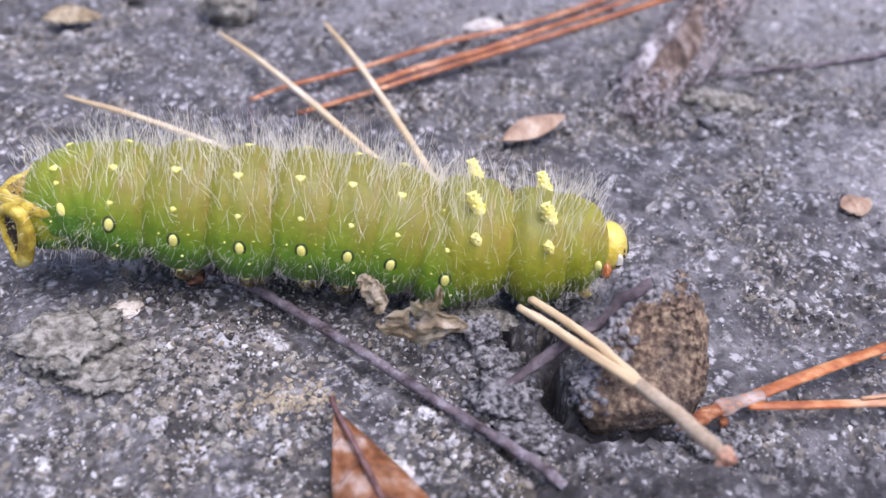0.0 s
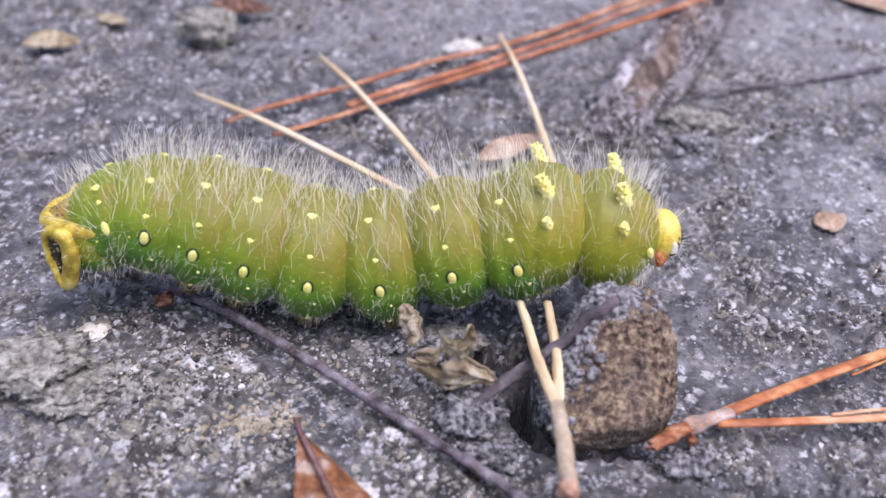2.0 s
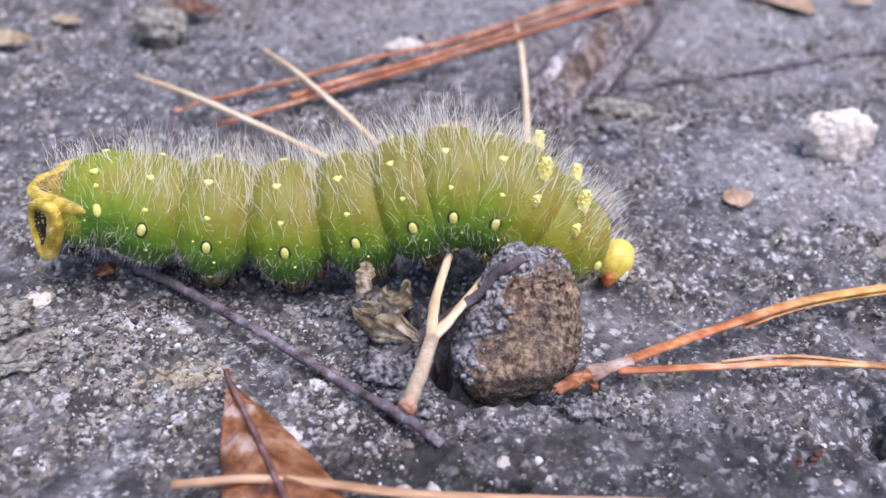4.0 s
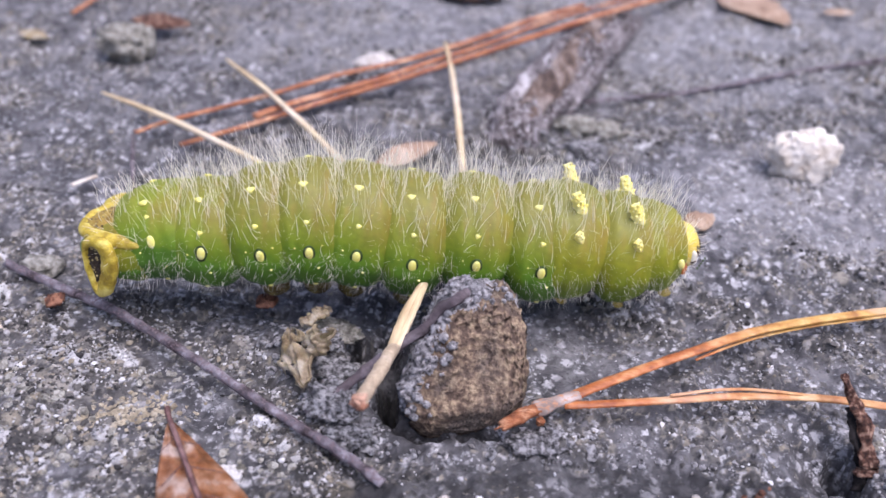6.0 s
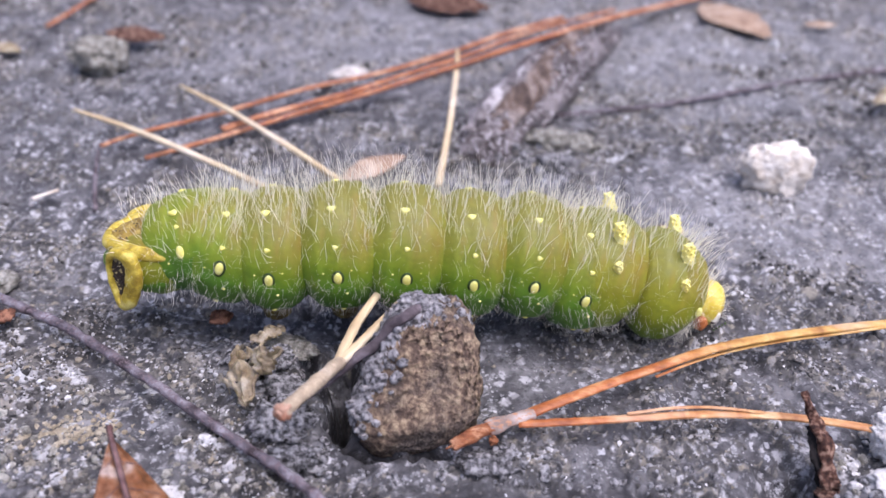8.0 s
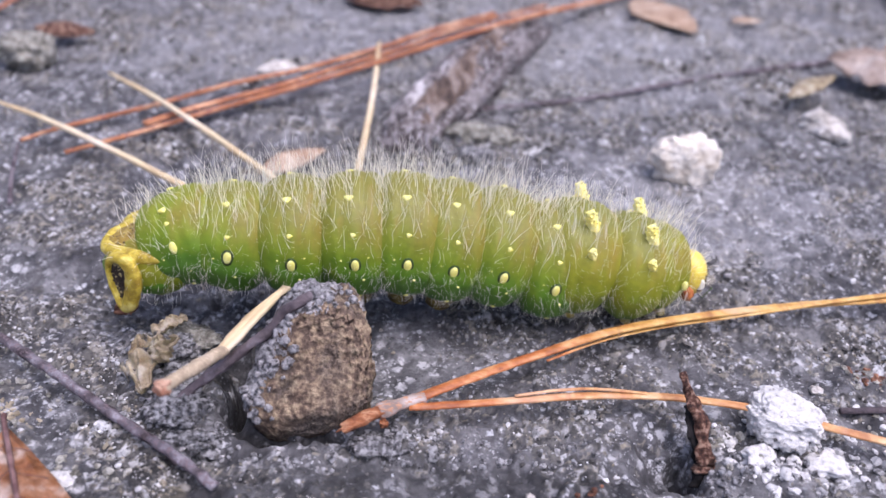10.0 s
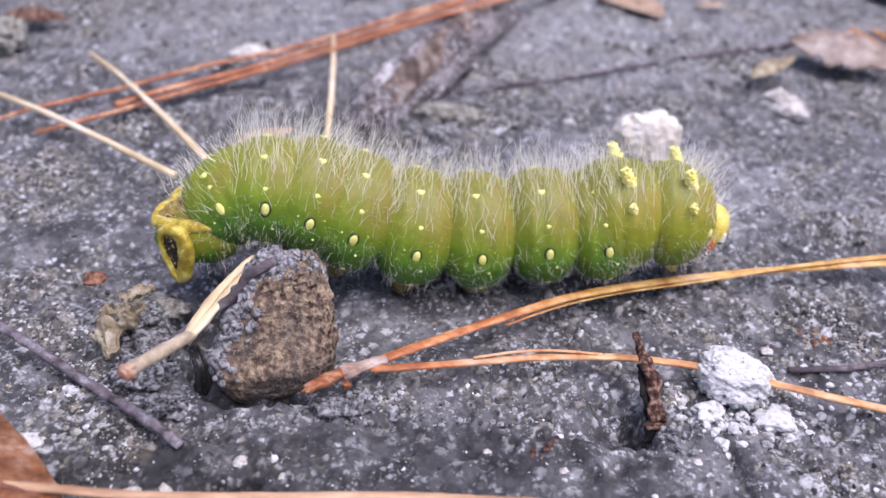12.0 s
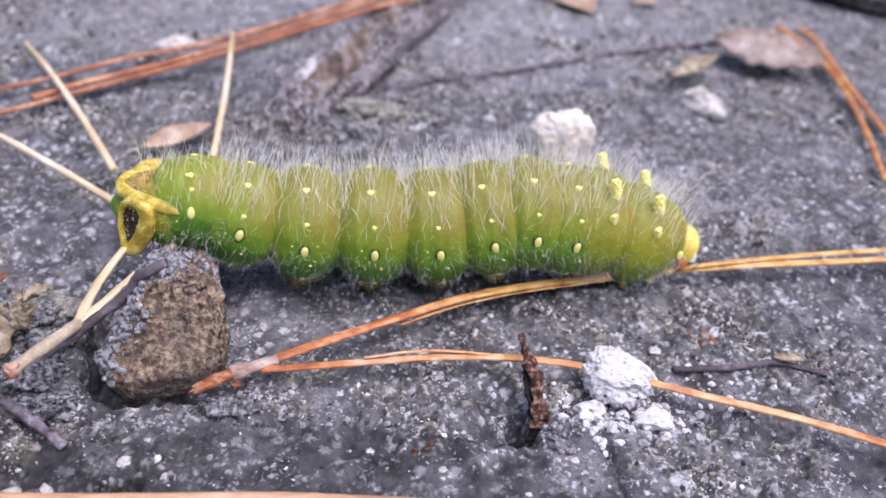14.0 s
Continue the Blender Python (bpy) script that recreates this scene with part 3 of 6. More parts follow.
stone("stone", 91.2, 130.2, (5.6, 5.0, 10.4), PALE, "chalky white rough stone on the grey ground", seed=3.0, level=5, uneven=0.4, sink=1.4)
stone("stone", 85.0, 67.0, (5.3, 3.6, 5.8), SPECKLED, "white stone with grey specks on a pine needle", seed=5.0, level=6, uneven=0.4, crumb=0.09)
stone("stone", 88.6, 62.2, (3.0, 2.2, 1.8), SPECKLED, "low crumbly white piece beside a larger stone", seed=6.0, uneven=0.6)
stone("stone", 80.6, 63.0, (2.0, 1.6, 1.4), SPECKLED, "small crumbly pale stone", seed=6.5, uneven=0.6)
stone("stone", 127.0, 151.5, (3.8, 6.5, 3.4), SOIL_PALE, "dull whitish crumbly stone beside a dry leaf", seed=7.0, uneven=0.8, crumb=0.24, level=5, sink=1.0)
stone("stone", -29.0, 99.0, (3.0, 2.6, 3.0), SOIL, "small whitish rough stone", seed=8.0, uneven=0.4)
stone("stone", 14.5, 177.0, (4.6, 3.0, 2.6), SOIL_PALE, "flat pale stone far off on the ground", seed=9.0)
stone("stone", -38.0, 178.0, (7.0, 4.6, 7.0), SOIL, "pale rough stone beside a dark scrap", seed=10.0, uneven=0.6, crumb=0.12)
for x, y, size, seed in ((15.7, 53.3, (1.1, 0.8, 0.9), 51.0), (18.9, 54.0, (0.9, 0.8, 0.8), 52.0), (26.4, 57.4, (0.9, 0.8, 1.0), 53.0), (31.0, 55.4, (0.6, 0.5, 0.6), 54.0), (53.4, 58.0, (0.6, 0.5, 0.6), 55.0), (120.0, 79.0, (0.9, 0.6, 0.7), 56.0), (77.2, 56.2, (0.8, 0.5, 0.4), 57.0), (81.4, 70.4, (0.7, 0.6, 0.9), 58.0), (92.4, 74.4, (1.0, 0.8, 0.8), 59.0), (61.5, 55.0, (0.6, 0.5, 0.5), 61.0)):
    stone("stone", x, y, size, SOIL_PALE, "tiny whitish stone on the dark ground", seed=seed, uneven=0.5, level=3)
for x, y, size, mat, seed, label in (
        (-35.8, 76.5, (5.8, 4.8, 3.6), SOIL, 11.0, "pale crumbly lump of soil"), (-31.0, 84.0, (2.6, 1.4, 1.4), PALE, 12.0, "flat pale lump of soil"),
        (-30.0, 73.0, (4.5, 3.6, 1.8), SOIL, 11.5, "low crumbly spread of pale soil"),
        (14.0, 69.8, (3.8, 2.8, 2.6), CRUST, 13.0, "grey crusty lump of soil beside a hollow"), (15.2, 66.0, (2.6, 2.0, 2.0), CRUST, 13.4, "small grey crusty lump"),
        (12.0, 85.0, (3.6, 2.6, 2.8), SOIL, 14.0, "crumbly brownish grey lump of soil"), (11.6, 80.0, (2.6, 2.0, 2.6), CRUST, 15.0, "crumbly grey lump of soil"),
        (13.8, 76.4, (2.8, 2.4, 2.2), CRUST, 15.5, "crumbly grey lump of soil"), (36.5, 65.6, (3.0, 1.6, 1.2), CRUST, 15.8, "low grey crust beside the clod"),
        (53.6, 145.5, (3.6, 3.2, 3.4), SOIL, 16.0, "pale lumpy soil behind the caterpillar"), (60.4, 145.0, (3.6, 3.2, 2.6), SOIL, 17.0, "low pale lump of soil"),
        (55.0, 137.5, (3.4, 2.6, 1.8), CRUST, 18.0, "rough grey lump of soil"), (3.4, 61.0, (1.8, 1.4, 1.3), SPECKLED, 19.0, "small pale crumbly stone near the twig")):
    stone("soil_lump", x, y, size, mat, label, "soil lump", 5, 0.55, seed, 0.3, crumb=0.18, sink=0.4)


def build_crumbs(name, fields, mat, seed, label):
    """Loose crumbs of soil in heaps: x, y, spread in x and y, number, size (mm)."""
    rng = random.Random(seed)
    pieces = []
    for cx, cy, sx, sy, count, size in fields:
        for _ in range(count):
            x, y = rng.gauss(cx, sx), rng.gauss(cy, sy)
            k = size * rng.uniform(0.35, 1.0) ** 1.5
            if gz(x * MM, y * MM) < -0.0042:
                continue
            v, f = lump((k * MM, k * rng.uniform(0.6, 1.0) * MM, k * rng.uniform(0.8, 1.3) * MM), 2, 0.5, 1.6, rng.uniform(0, 90), 0.3, crumb=0.14)
            pieces.append(moved((v, f), pose(x * MM, y * MM, gz(x * MM, y * MM) - 0.25 * k * MM, rng.uniform(-25, 25), rng.uniform(-25, 25), rng.uniform(0, 360))))
    v, f, _ = joined(pieces)
    tagged(link_mesh(name, v, f, mat, smooth=False), label, "soil crumbs", kind="stuff")


build_crumbs("soil_crumbs", [(12.5, 69.5, 3.0, 2.6, 110, 1.0), (11, 79, 2.8, 4.0, 110, 1.0), (7, 84, 4, 3, 60, 0.8), (16.5, 65.6, 2.2, 1.2, 50, 0.9), (39, 65.6, 4.0, 1.5, 60, 0.9), (24, 63.9, 4, 0.6, 18, 0.5), (43, 66.6, 3, 0.8, 26, 0.6), (55, 64, 4, 1.6, 40, 0.6), (62, 67, 3, 1.2, 24, 0.5), (29.5, 78.5, 2, 1.2, 12, 0.8)], CRUST, 3, "crumbly grey soil in small loose heaps")
build_crumbs("soil_crumbs", [(83, 61, 5, 2.5, 40, 0.9), (76, 60, 2, 2, 30, 0.7), (50, 144, 8, 6, 90, 1.3), (45, 150, 4, 10, 60, 1.4), (68, 155, 10, 6, 50, 1.1)], CRUST, 8, "scattered grey soil crumbs behind and beside the stone")
build_crumbs("soil_crumbs", [(-35, 75, 5, 4.0, 140, 1.0), (-26, 71, 7, 4.5, 140, 0.8), (-15, 66, 8, 5, 120, 0.7), (-4, 79, 6, 3, 50, 0.6), (8, 62, 4, 2, 30, 0.7), (93, 64, 8, 4, 60, 0.7), (100, 76, 4, 2.5, 50, 0.8)], SOIL, 4, "pale crumbly soil spread over the ground")
build_crumbs("soil_crumbs", [(-9, 70.6, 2.8, 1.3, 240, 0.45), (-12.4, 68.8, 1.8, 1.0, 110, 0.5), (-18.8, 79.2, 0.8, 0.5, 24, 0.5)], OCHRE, 5, "ochre crumbs of dry soil")
build_crumbs("soil_crumbs", [(88, 63.4, 3.6, 2.0, 70, 0.9), (81, 60.6, 2.4, 1.4, 40, 0.8), (78.4, 66.4, 1.2, 1.6, 26, 0.7), (95, 66, 4, 3, 30, 0.6)], SPECKLED, 7, "whitish crumbs round a white stone")
build_crumbs("soil_crumbs", [(100.5, 76.6, 1.5, 0.9, 40, 0.6), (60, 58, 0.8, 0.5, 9, 0.6)], RUST, 6, "reddish brown crumbs of soil")


def build_clod():
    """A brown clod standing on edge: a steep mottled face to the front, grey crust along its top and one side."""
    outline = [(-5.2, -3.0), (-6.4, 0.6), (-6.9, 3.0), (-5.5, 5.6), (-3.4, 8.6), (-2.2, 11.2), (-0.6, 12.8), (2.2, 13.2), (5.2, 12.4), (7.0, 10.6), (7.5, 6.0), (7.0, 1.4), (5.8, -3.6), (-1.0, -4.8), (-4.8, -3.8)]
    centre = Vector((0.4, 5.6))
    ring = sorted((math.atan2(q - centre.y, p - centre.x), math.hypot(p - centre.x, q - centre.y)) for p, q in outline)
    angles, reach = [a for a, _ in ring], [r for _, r in ring]
    angles, reach = [angles[-1] - 2 * math.pi] + angles + [angles[0] + 2 * math.pi], [reach[-1]] + reach + [reach[0]]
    v0, faces = ICO[6]
    v0 = [v.copy() for v in v0]
    verts, slots = [], []
    for v in v0:
        a = math.atan2(v.z, v.x)
        rho = (1 - abs(v.y) ** 2.6) ** 0.42 if abs(v.y) < 1 else 0.0
        r = float(np.interp(a, angles, reach)) * rho
        rag = 0.55 * noise.noise(v * 3.1) + 0.5 * noise.noise(v * 7.3) + 0.32 * noise.noise(v * 15) + 0.28 * noise.noise(v * 31) + 0.22 * noise.noise(v * 55) + 0.12 * noise.noise(v * 90)
        x, z = centre.x + (r + rag * rho) * math.cos(a), centre.y + (r + rag * rho) * math.sin(a)
        deep = v.y * (2.6 if v.y < 0 else 5.2)
        y = deep + (0.59 * (z - 2.0) if z > 2.0 else 0.16 * (2.0 - z)) + 0.7 * rag
        verts.append(Vector((x, y, z)) * MM)
    for f in faces:
        v = sum((v0[i] for i in f), Vector()) / 3
        c = sum((verts[i] for i in f), Vector()) / 3 * 1000
        w = 0.25 * noise.noise(c * 0.45) + 0.25 * noise.noise(c * 1.3) + 0.3 * noise.noise(c * 3.3)
        a = math.atan2(v.z, v.x)
        slots.append(0 if v.y < 0.15 + w and c.x > -7.3 + 0.50 * c.z + 3 * w and c.z < 11.9 + 0.25 * c.x + 3 * w else 1)
    thing = empty("clod", pose(0.0288, 0.0702, -0.0002, 0, 0, 8))
    for slot, name, mat, label in ((0, "face", BARK, "brown mottled broken face"), (1, "crust", CLOD_CRUST, "rough grey crust")):
        chosen = [f for f, q in zip(faces, slots) if q == slot]
        used = sorted({i for f in chosen for i in f})
        at = {i: k for k, i in enumerate(used)}
        link_mesh(name, [verts[i] for i in used], [tuple(at[i] for i in f) for f in chosen], mat, thing, label)
    rng = random.Random(8)
    edge = [i for i, v in enumerate(verts) if v0[i].y < 0.1 and (v.x * 1000 < -4.6 + 0.42 * v.z * 1000 or v.z * 1000 > 11.6) and v.z > 0.0005]
    for i in rng.sample(edge, 90):
        k = rng.uniform(0.22, 0.66)
        v, f = lump((k * MM, k * MM, 1.6 * k * MM), 3, 0.5, 1.8, i * 0.37, 0.3, crumb=0.16)
        link_mesh("crumb", moved((v, f), Matrix.Translation(verts[i] - Vector((0, 0, 0.8 * k * MM))) @ pose(0, 0, 0, rng.uniform(-40, 40), rng.uniform(-40, 40), 0))[0], f, CLOD_CRUST, thing)
    tagged(thing, "brown mottled clod with a grey crusted edge", "clod")


build_clod()


# ---- twigs, needles, leaves ----
def strand(name, points, radius, mat, label, category, flat=0.75, taper=(1.0, 1.0), rough=0.15, steps=8, origin=(0, 0), parent=None, sides=8):
    pts = smooth_line([(x * MM, y * MM, z * MM) for x, y, z in points], steps)
    under = [gz(p[0] + origin[0] * MM, p[1] + origin[1] * MM) for p in pts]
    rise = [max(0.0, g - p[2] + 0.5 * radius * MM) for p, g in zip(pts, under)]
    ease = [np.mean(rise[max(0, i - 4):i + 5]) for i in range(len(rise))]
    pts = [p + np.array((0, 0, max(e, 0.6 * q))) for p, e, q in zip(pts, ease, rise)]
    n = len(pts) - 1
    radii = [radius * MM * (taper[0] + (taper[1] - taper[0]) * i / n) for i in range(n + 1)]
    v, f = tube(pts, radii, sides, flat, rough, seed=points[0][0])
    ob = link_mesh(name, v, f, mat, parent)
    if category:
        tagged(ob, label, category, {"twig": "twigs on the ground", "pine needle": "single dead pine needles", "straw": "dry straws"}.get(category, ""))
    return ob


strand("twig", [(-33, 97.2, 1.0), (-28.1, 94.1, 1.0), (-22, 90.6, 1.0), (-15.9, 87, 1.2), (-7.0, 80.2, 1.4), (1.5, 73.4, 1.4), (8.0, 68.2, 1.2), (13, 64.4, 1.0), (17.4, 60.8, 1.0), (19.9, 58.9, 0.4)], 0.72, TWIG_PALE, "thin purplish grey twig lying on the ground", "twig", 0.9, (0.9, 0.85), 0.45)
strand("twig", [(30.2, 78.5, 11.6), (28.0, 75.0, 12.8), (26.1, 74.8, 11.2), (24.4, 74.2, 9.2), (20.2, 72.9, 6.2), (16.3, 71.2, 3.7), (13.6, 69.4, 2.4), (11.0, 68.0, 1.5)], 0.74, TWIG, "dark twig leaning against the brown clod", "twig", 0.9, (1.0, 0.8), 0.45)
strand("twig", [(52, 156, -0.5), (60, 158.6, -0.4), (78, 163.5, -0.5), (98, 171.5, -0.4), (125, 181.5, 0.0), (150, 189.0, 0.4), (175, 196.8, 1.0)], 0.55, TWIG_PALE, "long thin dark twig far off on the ground", "twig", 0.9, (0.5, 1.3), 1.1)
strand("twig", [(-26.4, 137.0, 1.0), (-24.6, 130.0, 1.2), (-22.6, 122.4, 1.0), (-20.8, 116.4, 0.6)], 0.42, TWIG, "short thin dark twig behind the caterpillar", "twig", 0.9, (0.6, 1.1), 0.6)
strand("pine_needle", [(-51.5, 226, 1.2), (-53.4, 213, 1.4), (-56.6, 199, 1.0)], 0.8, RED, "short red-brown piece of pine needle", "pine needle", 0.6, (1.0, 0.8))
strand("twig", [(93.6, 70.3, -0.4), (101.6, 70.1, -0.1), (108, 70.8, 0.0), (114.4, 68.7, -0.3)], 0.6, TWIG, "short flattened grey twig", "twig", 0.8, (0.8, 0.7), 0.5)
strand("straw", [(-6.5, 51.5, 2.4), (1.0, 51.4, 3.4), (7.5, 51.3, 3.0), (16, 50.8, 2.1), (26.5, 50.3, 1.9), (42, 49.8, 1.9), (50, 49.2, 1.8), (58, 48.5, 1.6), (66, 47.0, 1.4), (74, 45.0, 1.0)], 0.72, TAN_STRAW, "tan dry straw lying on the ground", "straw", 0.7, (0.7, 0.9), 0.15)
strand("straw", [(-31.5, 119.6, 0.7), (-28.5, 122.6, 0.7)], 0.5, PALE, "short whitish chip of straw", "straw", 0.6, (0.8, 0.8), 0.2)
strand("pine_needle", [(-26.1, 137.5, 1.2), (-20.5, 143.2, 1.2), (-7.7, 152.2, 1.3), (7.4, 164.6, 1.4), (21.1, 173, 1.5), (37.6, 186.9, 1.5), (50.6, 199.8, 1.5), (66, 213, 1.3)], 0.85, RED, "long red-brown dead pine needle", "pine needle", 0.6, (0.6, 1.1))
strand("pine_needle", [(-17.4, 133.6, 1.0), (-7.9, 140.4, 1.2), (4.3, 150.3, 1.4), (19, 161.3, 1.8), (36.4, 170.4, 4.2), (54.9, 178.6, 7.6), (76.4, 202.0, 5.4), (102.6, 229.1, 1.8), (125, 246, 1.2)], 0.95, RED, "long red-brown dead pine needle", "pine needle", 0.6, (0.6, 1.2))
strand("pine_needle", [(-6.0, 143.4, 2.0), (2.0, 150.3, 2.2), (15, 160, 2.3), (27, 170.5, 2.4), (42, 184, 2.4), (55, 197, 2.6), (80, 217, 2.6)], 0.8, RED, "red-brown dead pine needle crossing another", "pine needle", 0.6, (1.1, 0.8))
strand("pine_needle", [(163, 196, 1.0), (164.0, 190, 1.2), (163.3, 167.1, 1.4), (157.9, 143.6, 1.4), (149.7, 117.9, 1.0)], 0.9, ORANGE, "orange-brown pine needle far off", "pine needle", 0.6, (1.2, 0.7))
strand("pine_needle", [(169, 196, 1.2), (168.5, 185, 1.4), (162.7, 157.8, 2.0), (160.5, 140, 1.4), (158.5, 125, 1.0)], 0.8, ORANGE, "orange-brown pine needle far off", "pine needle", 0.6, (1.2, 0.7))


def build_orange_cluster():
    """Two forked dead needles in one sheath, the upper one split lengthwise."""
    thing = empty("pine_needle_cluster", pose(0.039, 0.0695, 0))
    o = Vector((39, 69.5, 0))

    def local(points):
        return [tuple(Vector(p) - o) for p in points]
    strand("sheath", local([(33.0, 66.0, 1.5), (34.4, 66.9, 1.7), (36.0, 67.9, 1.8), (38.0, 68.9, 1.8)]), 0.8, SHEATH_RED, "", "", 0.85, (0.85, 1.05), 0.3, origin=(39, 69.5), parent=thing, sides=14)
    strand("sheath", local([(37.0, 68.4, 1.9), (38.4, 69.1, 1.9), (40.0, 69.8, 1.9), (42.4, 70.6, 2.0)]), 0.88, SHEATH_GREY, "", "", 0.85, (1.05, 0.8), 0.35, origin=(39, 69.5), parent=thing, sides=14)
    strand("needle", local([(40.5, 70.0, 1.9), (47.2, 73.3, 2.2), (57.3, 77.9, 2.4), (67.8, 82.3, 2.6), (82.0, 85.8, 2.6), (97.3, 88.2, 2.5), (112.5, 90.0, 2.2), (136.9, 92.4, 1.6), (150, 94.0, 1.4), (172, 97.5, 1.0)]), 0.86, GOLDEN, "", "", 0.42, (0.9, 0.8), origin=(39, 69.5), parent=thing)
    strand("needle", local([(58, 77.2, 1.9), (64, 80.3, 1.9), (70, 82.5, 2.0), (77, 84.3, 2.1), (84, 85.6, 2.2), (92, 86.9, 2.6), (99, 88.0, 3.0), (106, 89.4, 2.9), (113, 90.9, 2.6), (125, 92.8, 2.3), (137, 94.4, 2.0), (150, 96.4, 1.8), (168, 99.5, 1.4)]), 0.62, GOLDEN, "", "", 0.45, (0.35, 1.1), origin=(39, 69.5), parent=thing)
    strand("needle", local([(40.5, 69.2, 1.8), (45, 69.4, 1.9), (51.3, 69.8, 2.0), (59.8, 70.6, 2.0), (66.2, 70.7, 2.0), (72.7, 70.2, 2.0), (81.2, 68.5, 1.9), (89.0, 65.3, 1.9), (97.4, 62.0, 1.8), (104.3, 59.3, 1.8), (114.1, 54.7, 1.6), (120, 51, 1.5)]), 0.74, PINKISH, "", "", 0.45, (0.8, 0.95), origin=(39, 69.5), parent=thing)
    strand("needle", local([(53, 70.2, 2.5), (58, 71.0, 2.6), (63, 71.2, 2.6), (69, 70.7, 2.3)]), 0.34, PINKISH, "", "", 0.6, (0.7, 0.7), origin=(39, 69.5), parent=thing)
    rng = random.Random(17)
    for k in range(7):
        y, z = rng.uniform(-0.8, 0.8), rng.uniform(-0.4, 0.6)
        strand("splinter", local([(34.8, 67.1 + y * 0.9, 1.7 + z), (33.4, 66.2 + y, 1.6 + z), (32.7 + rng.uniform(-0.5, 0.6), 65.8 + 0.9 * y, 1.4 + z)]), 0.26, SHEATH_RED, "", "", 0.5, (1.0, 0.4), 0.5, steps=4, origin=(39, 69.5), parent=thing)
    v, f = lump((0.5 * MM, 0.4 * MM, 1.2 * MM), 4, 0.5, 2.0, 41.0, crumb=0.12)
    link_mesh("scale", [pose(-1.4 * MM, -1.9 * MM, 0.3 * MM, 0, 0, 10) @ q for q in v], f, SHEATH_RED, thing, "loose brown scale of the sheath")
    tagged(thing, "forked orange-brown dead pine needles in one sheath", "pine needles")


build_orange_cluster()


def blade(length, width, bend=0.1, cup=0.15, tip=0.85, nu=40, nv=16, thick=0.25, seed=0.0, wave=0.04, crumple=0.0):
    """A leaf along +x from its tip at 0, domed and uneven, with thickness; all in mm."""
    top = []
    for i in range(nu + 1):
        u = i / nu
        half = width * 0.5 * math.sin(math.pi * min(u, 1.0) ** tip * 0.95 + 0.03)
        for j in range(nv + 1):
            s = 2 * j / nv - 1
            z = bend * length * math.sin(math.pi * u) - cup * half * s * s + wave * width * noise.noise(Vector((u * 5 + seed, s * 1.8, seed))) + crumple * noise.noise(Vector((u * 11 + seed, s * 5, seed))) + 0.6 * crumple * noise.noise(Vector((u * 23, s * 11 + seed, 0)))
            half_here = half * (1 + 0.35 * crumple * noise.noise(Vector((u * 9, seed, s))))
            top.append(Vector((u * length, s * half_here, z)) * MM)
    w = nv + 1
    k = len(top)
    verts = top + [v - Vector((0, 0, thick * MM)) for v in top]
    faces = []
    for i in range(nu):
        for j in range(nv):
            a = i * w + j
            faces += [(a, a + w, a + w + 1, a + 1), (k + a, k + a + 1, k + a + w + 1, k + a + w)]
    for j in range(nv):
        a, b = j, nu * w + j
        faces += [(a, a + 1, k + a + 1, k + a), (b + 1, b, k + b, k + b + 1)]
    for i in range(nu):
        a, b = i * w, i * w + nv
        faces += [(a + w, a, k + a, k + a + w), (b, b + w, k + b + w, k + b)]
    return verts, faces


def build_leaf():
    thing = empty("leaf", pose(-0.0036, 0.0662, 0.0022, 0, 0, -64.5))
    link_mesh("blade", *blade(44, 11.6, 0.03, 0.3, tip=1.0, seed=2.0, wave=0.06, crumple=0.25), LEAF, thing)
    rib = [(-1.4 * MM, 0.1 * MM, 0.7 * MM)] + [(x * MM, 0, (0.5 + 1.32 * math.sin(math.pi * x / 44)) * MM) for x in (0, 4, 10, 18, 28, 40)]
    v, f = tube(smooth_line(rib, 6), [0.32 * MM] * 37, 6, 0.8, 0.2)
    link_mesh("midrib", v, f, LEAF_RIB, thing)
    for k in range(7):
        for s in (-1, 1):
            x0 = 3.5 + 4.2 * k + (0.8 if s > 0 else 0)
            reach = 4.2 * math.sin(math.pi * min(1, (x0 + 3) / 44))
            zz = lambda x, y: 0.42 + 1.32 * math.sin(math.pi * x / 44) - 0.026 * y * y
            pts = [((x0 + 0.75 * q) * MM, s * q * MM, zz(x0 + 0.75 * q, q) * MM) for q in (0.0, reach * 0.35, reach * 0.7, reach)]
            v, f = tube(smooth_line(pts, 3), [0.055 * MM] * 10, 5)
            link_mesh("vein", v, f, LEAF_RIB, thing)
    tagged(thing, "glossy brown fallen oak leaf with a dark midrib", "leaf")


build_leaf()


def small_leaf(name, x, y, z, length, width, turn, tilt, lean, mat, label, category="leaf", bend=0.05, cup=0.15, seed=0.0, crumple=0.12):
    v, f = blade(length, width, bend, cup, seed=seed, nu=30, nv=14, thick=0.3, crumple=crumple * width * 0.2 if length > 6 else 0.45)
    ob = link_mesh(name, v, f, mat)
    ob.matrix_basis = pose(x * MM, y * MM, z * MM, lean, tilt, turn)
    return tagged(ob, label, category, {"leaf": "small dry leaves", "leaf scrap": "scraps of dead leaf"}.get(category, ""))


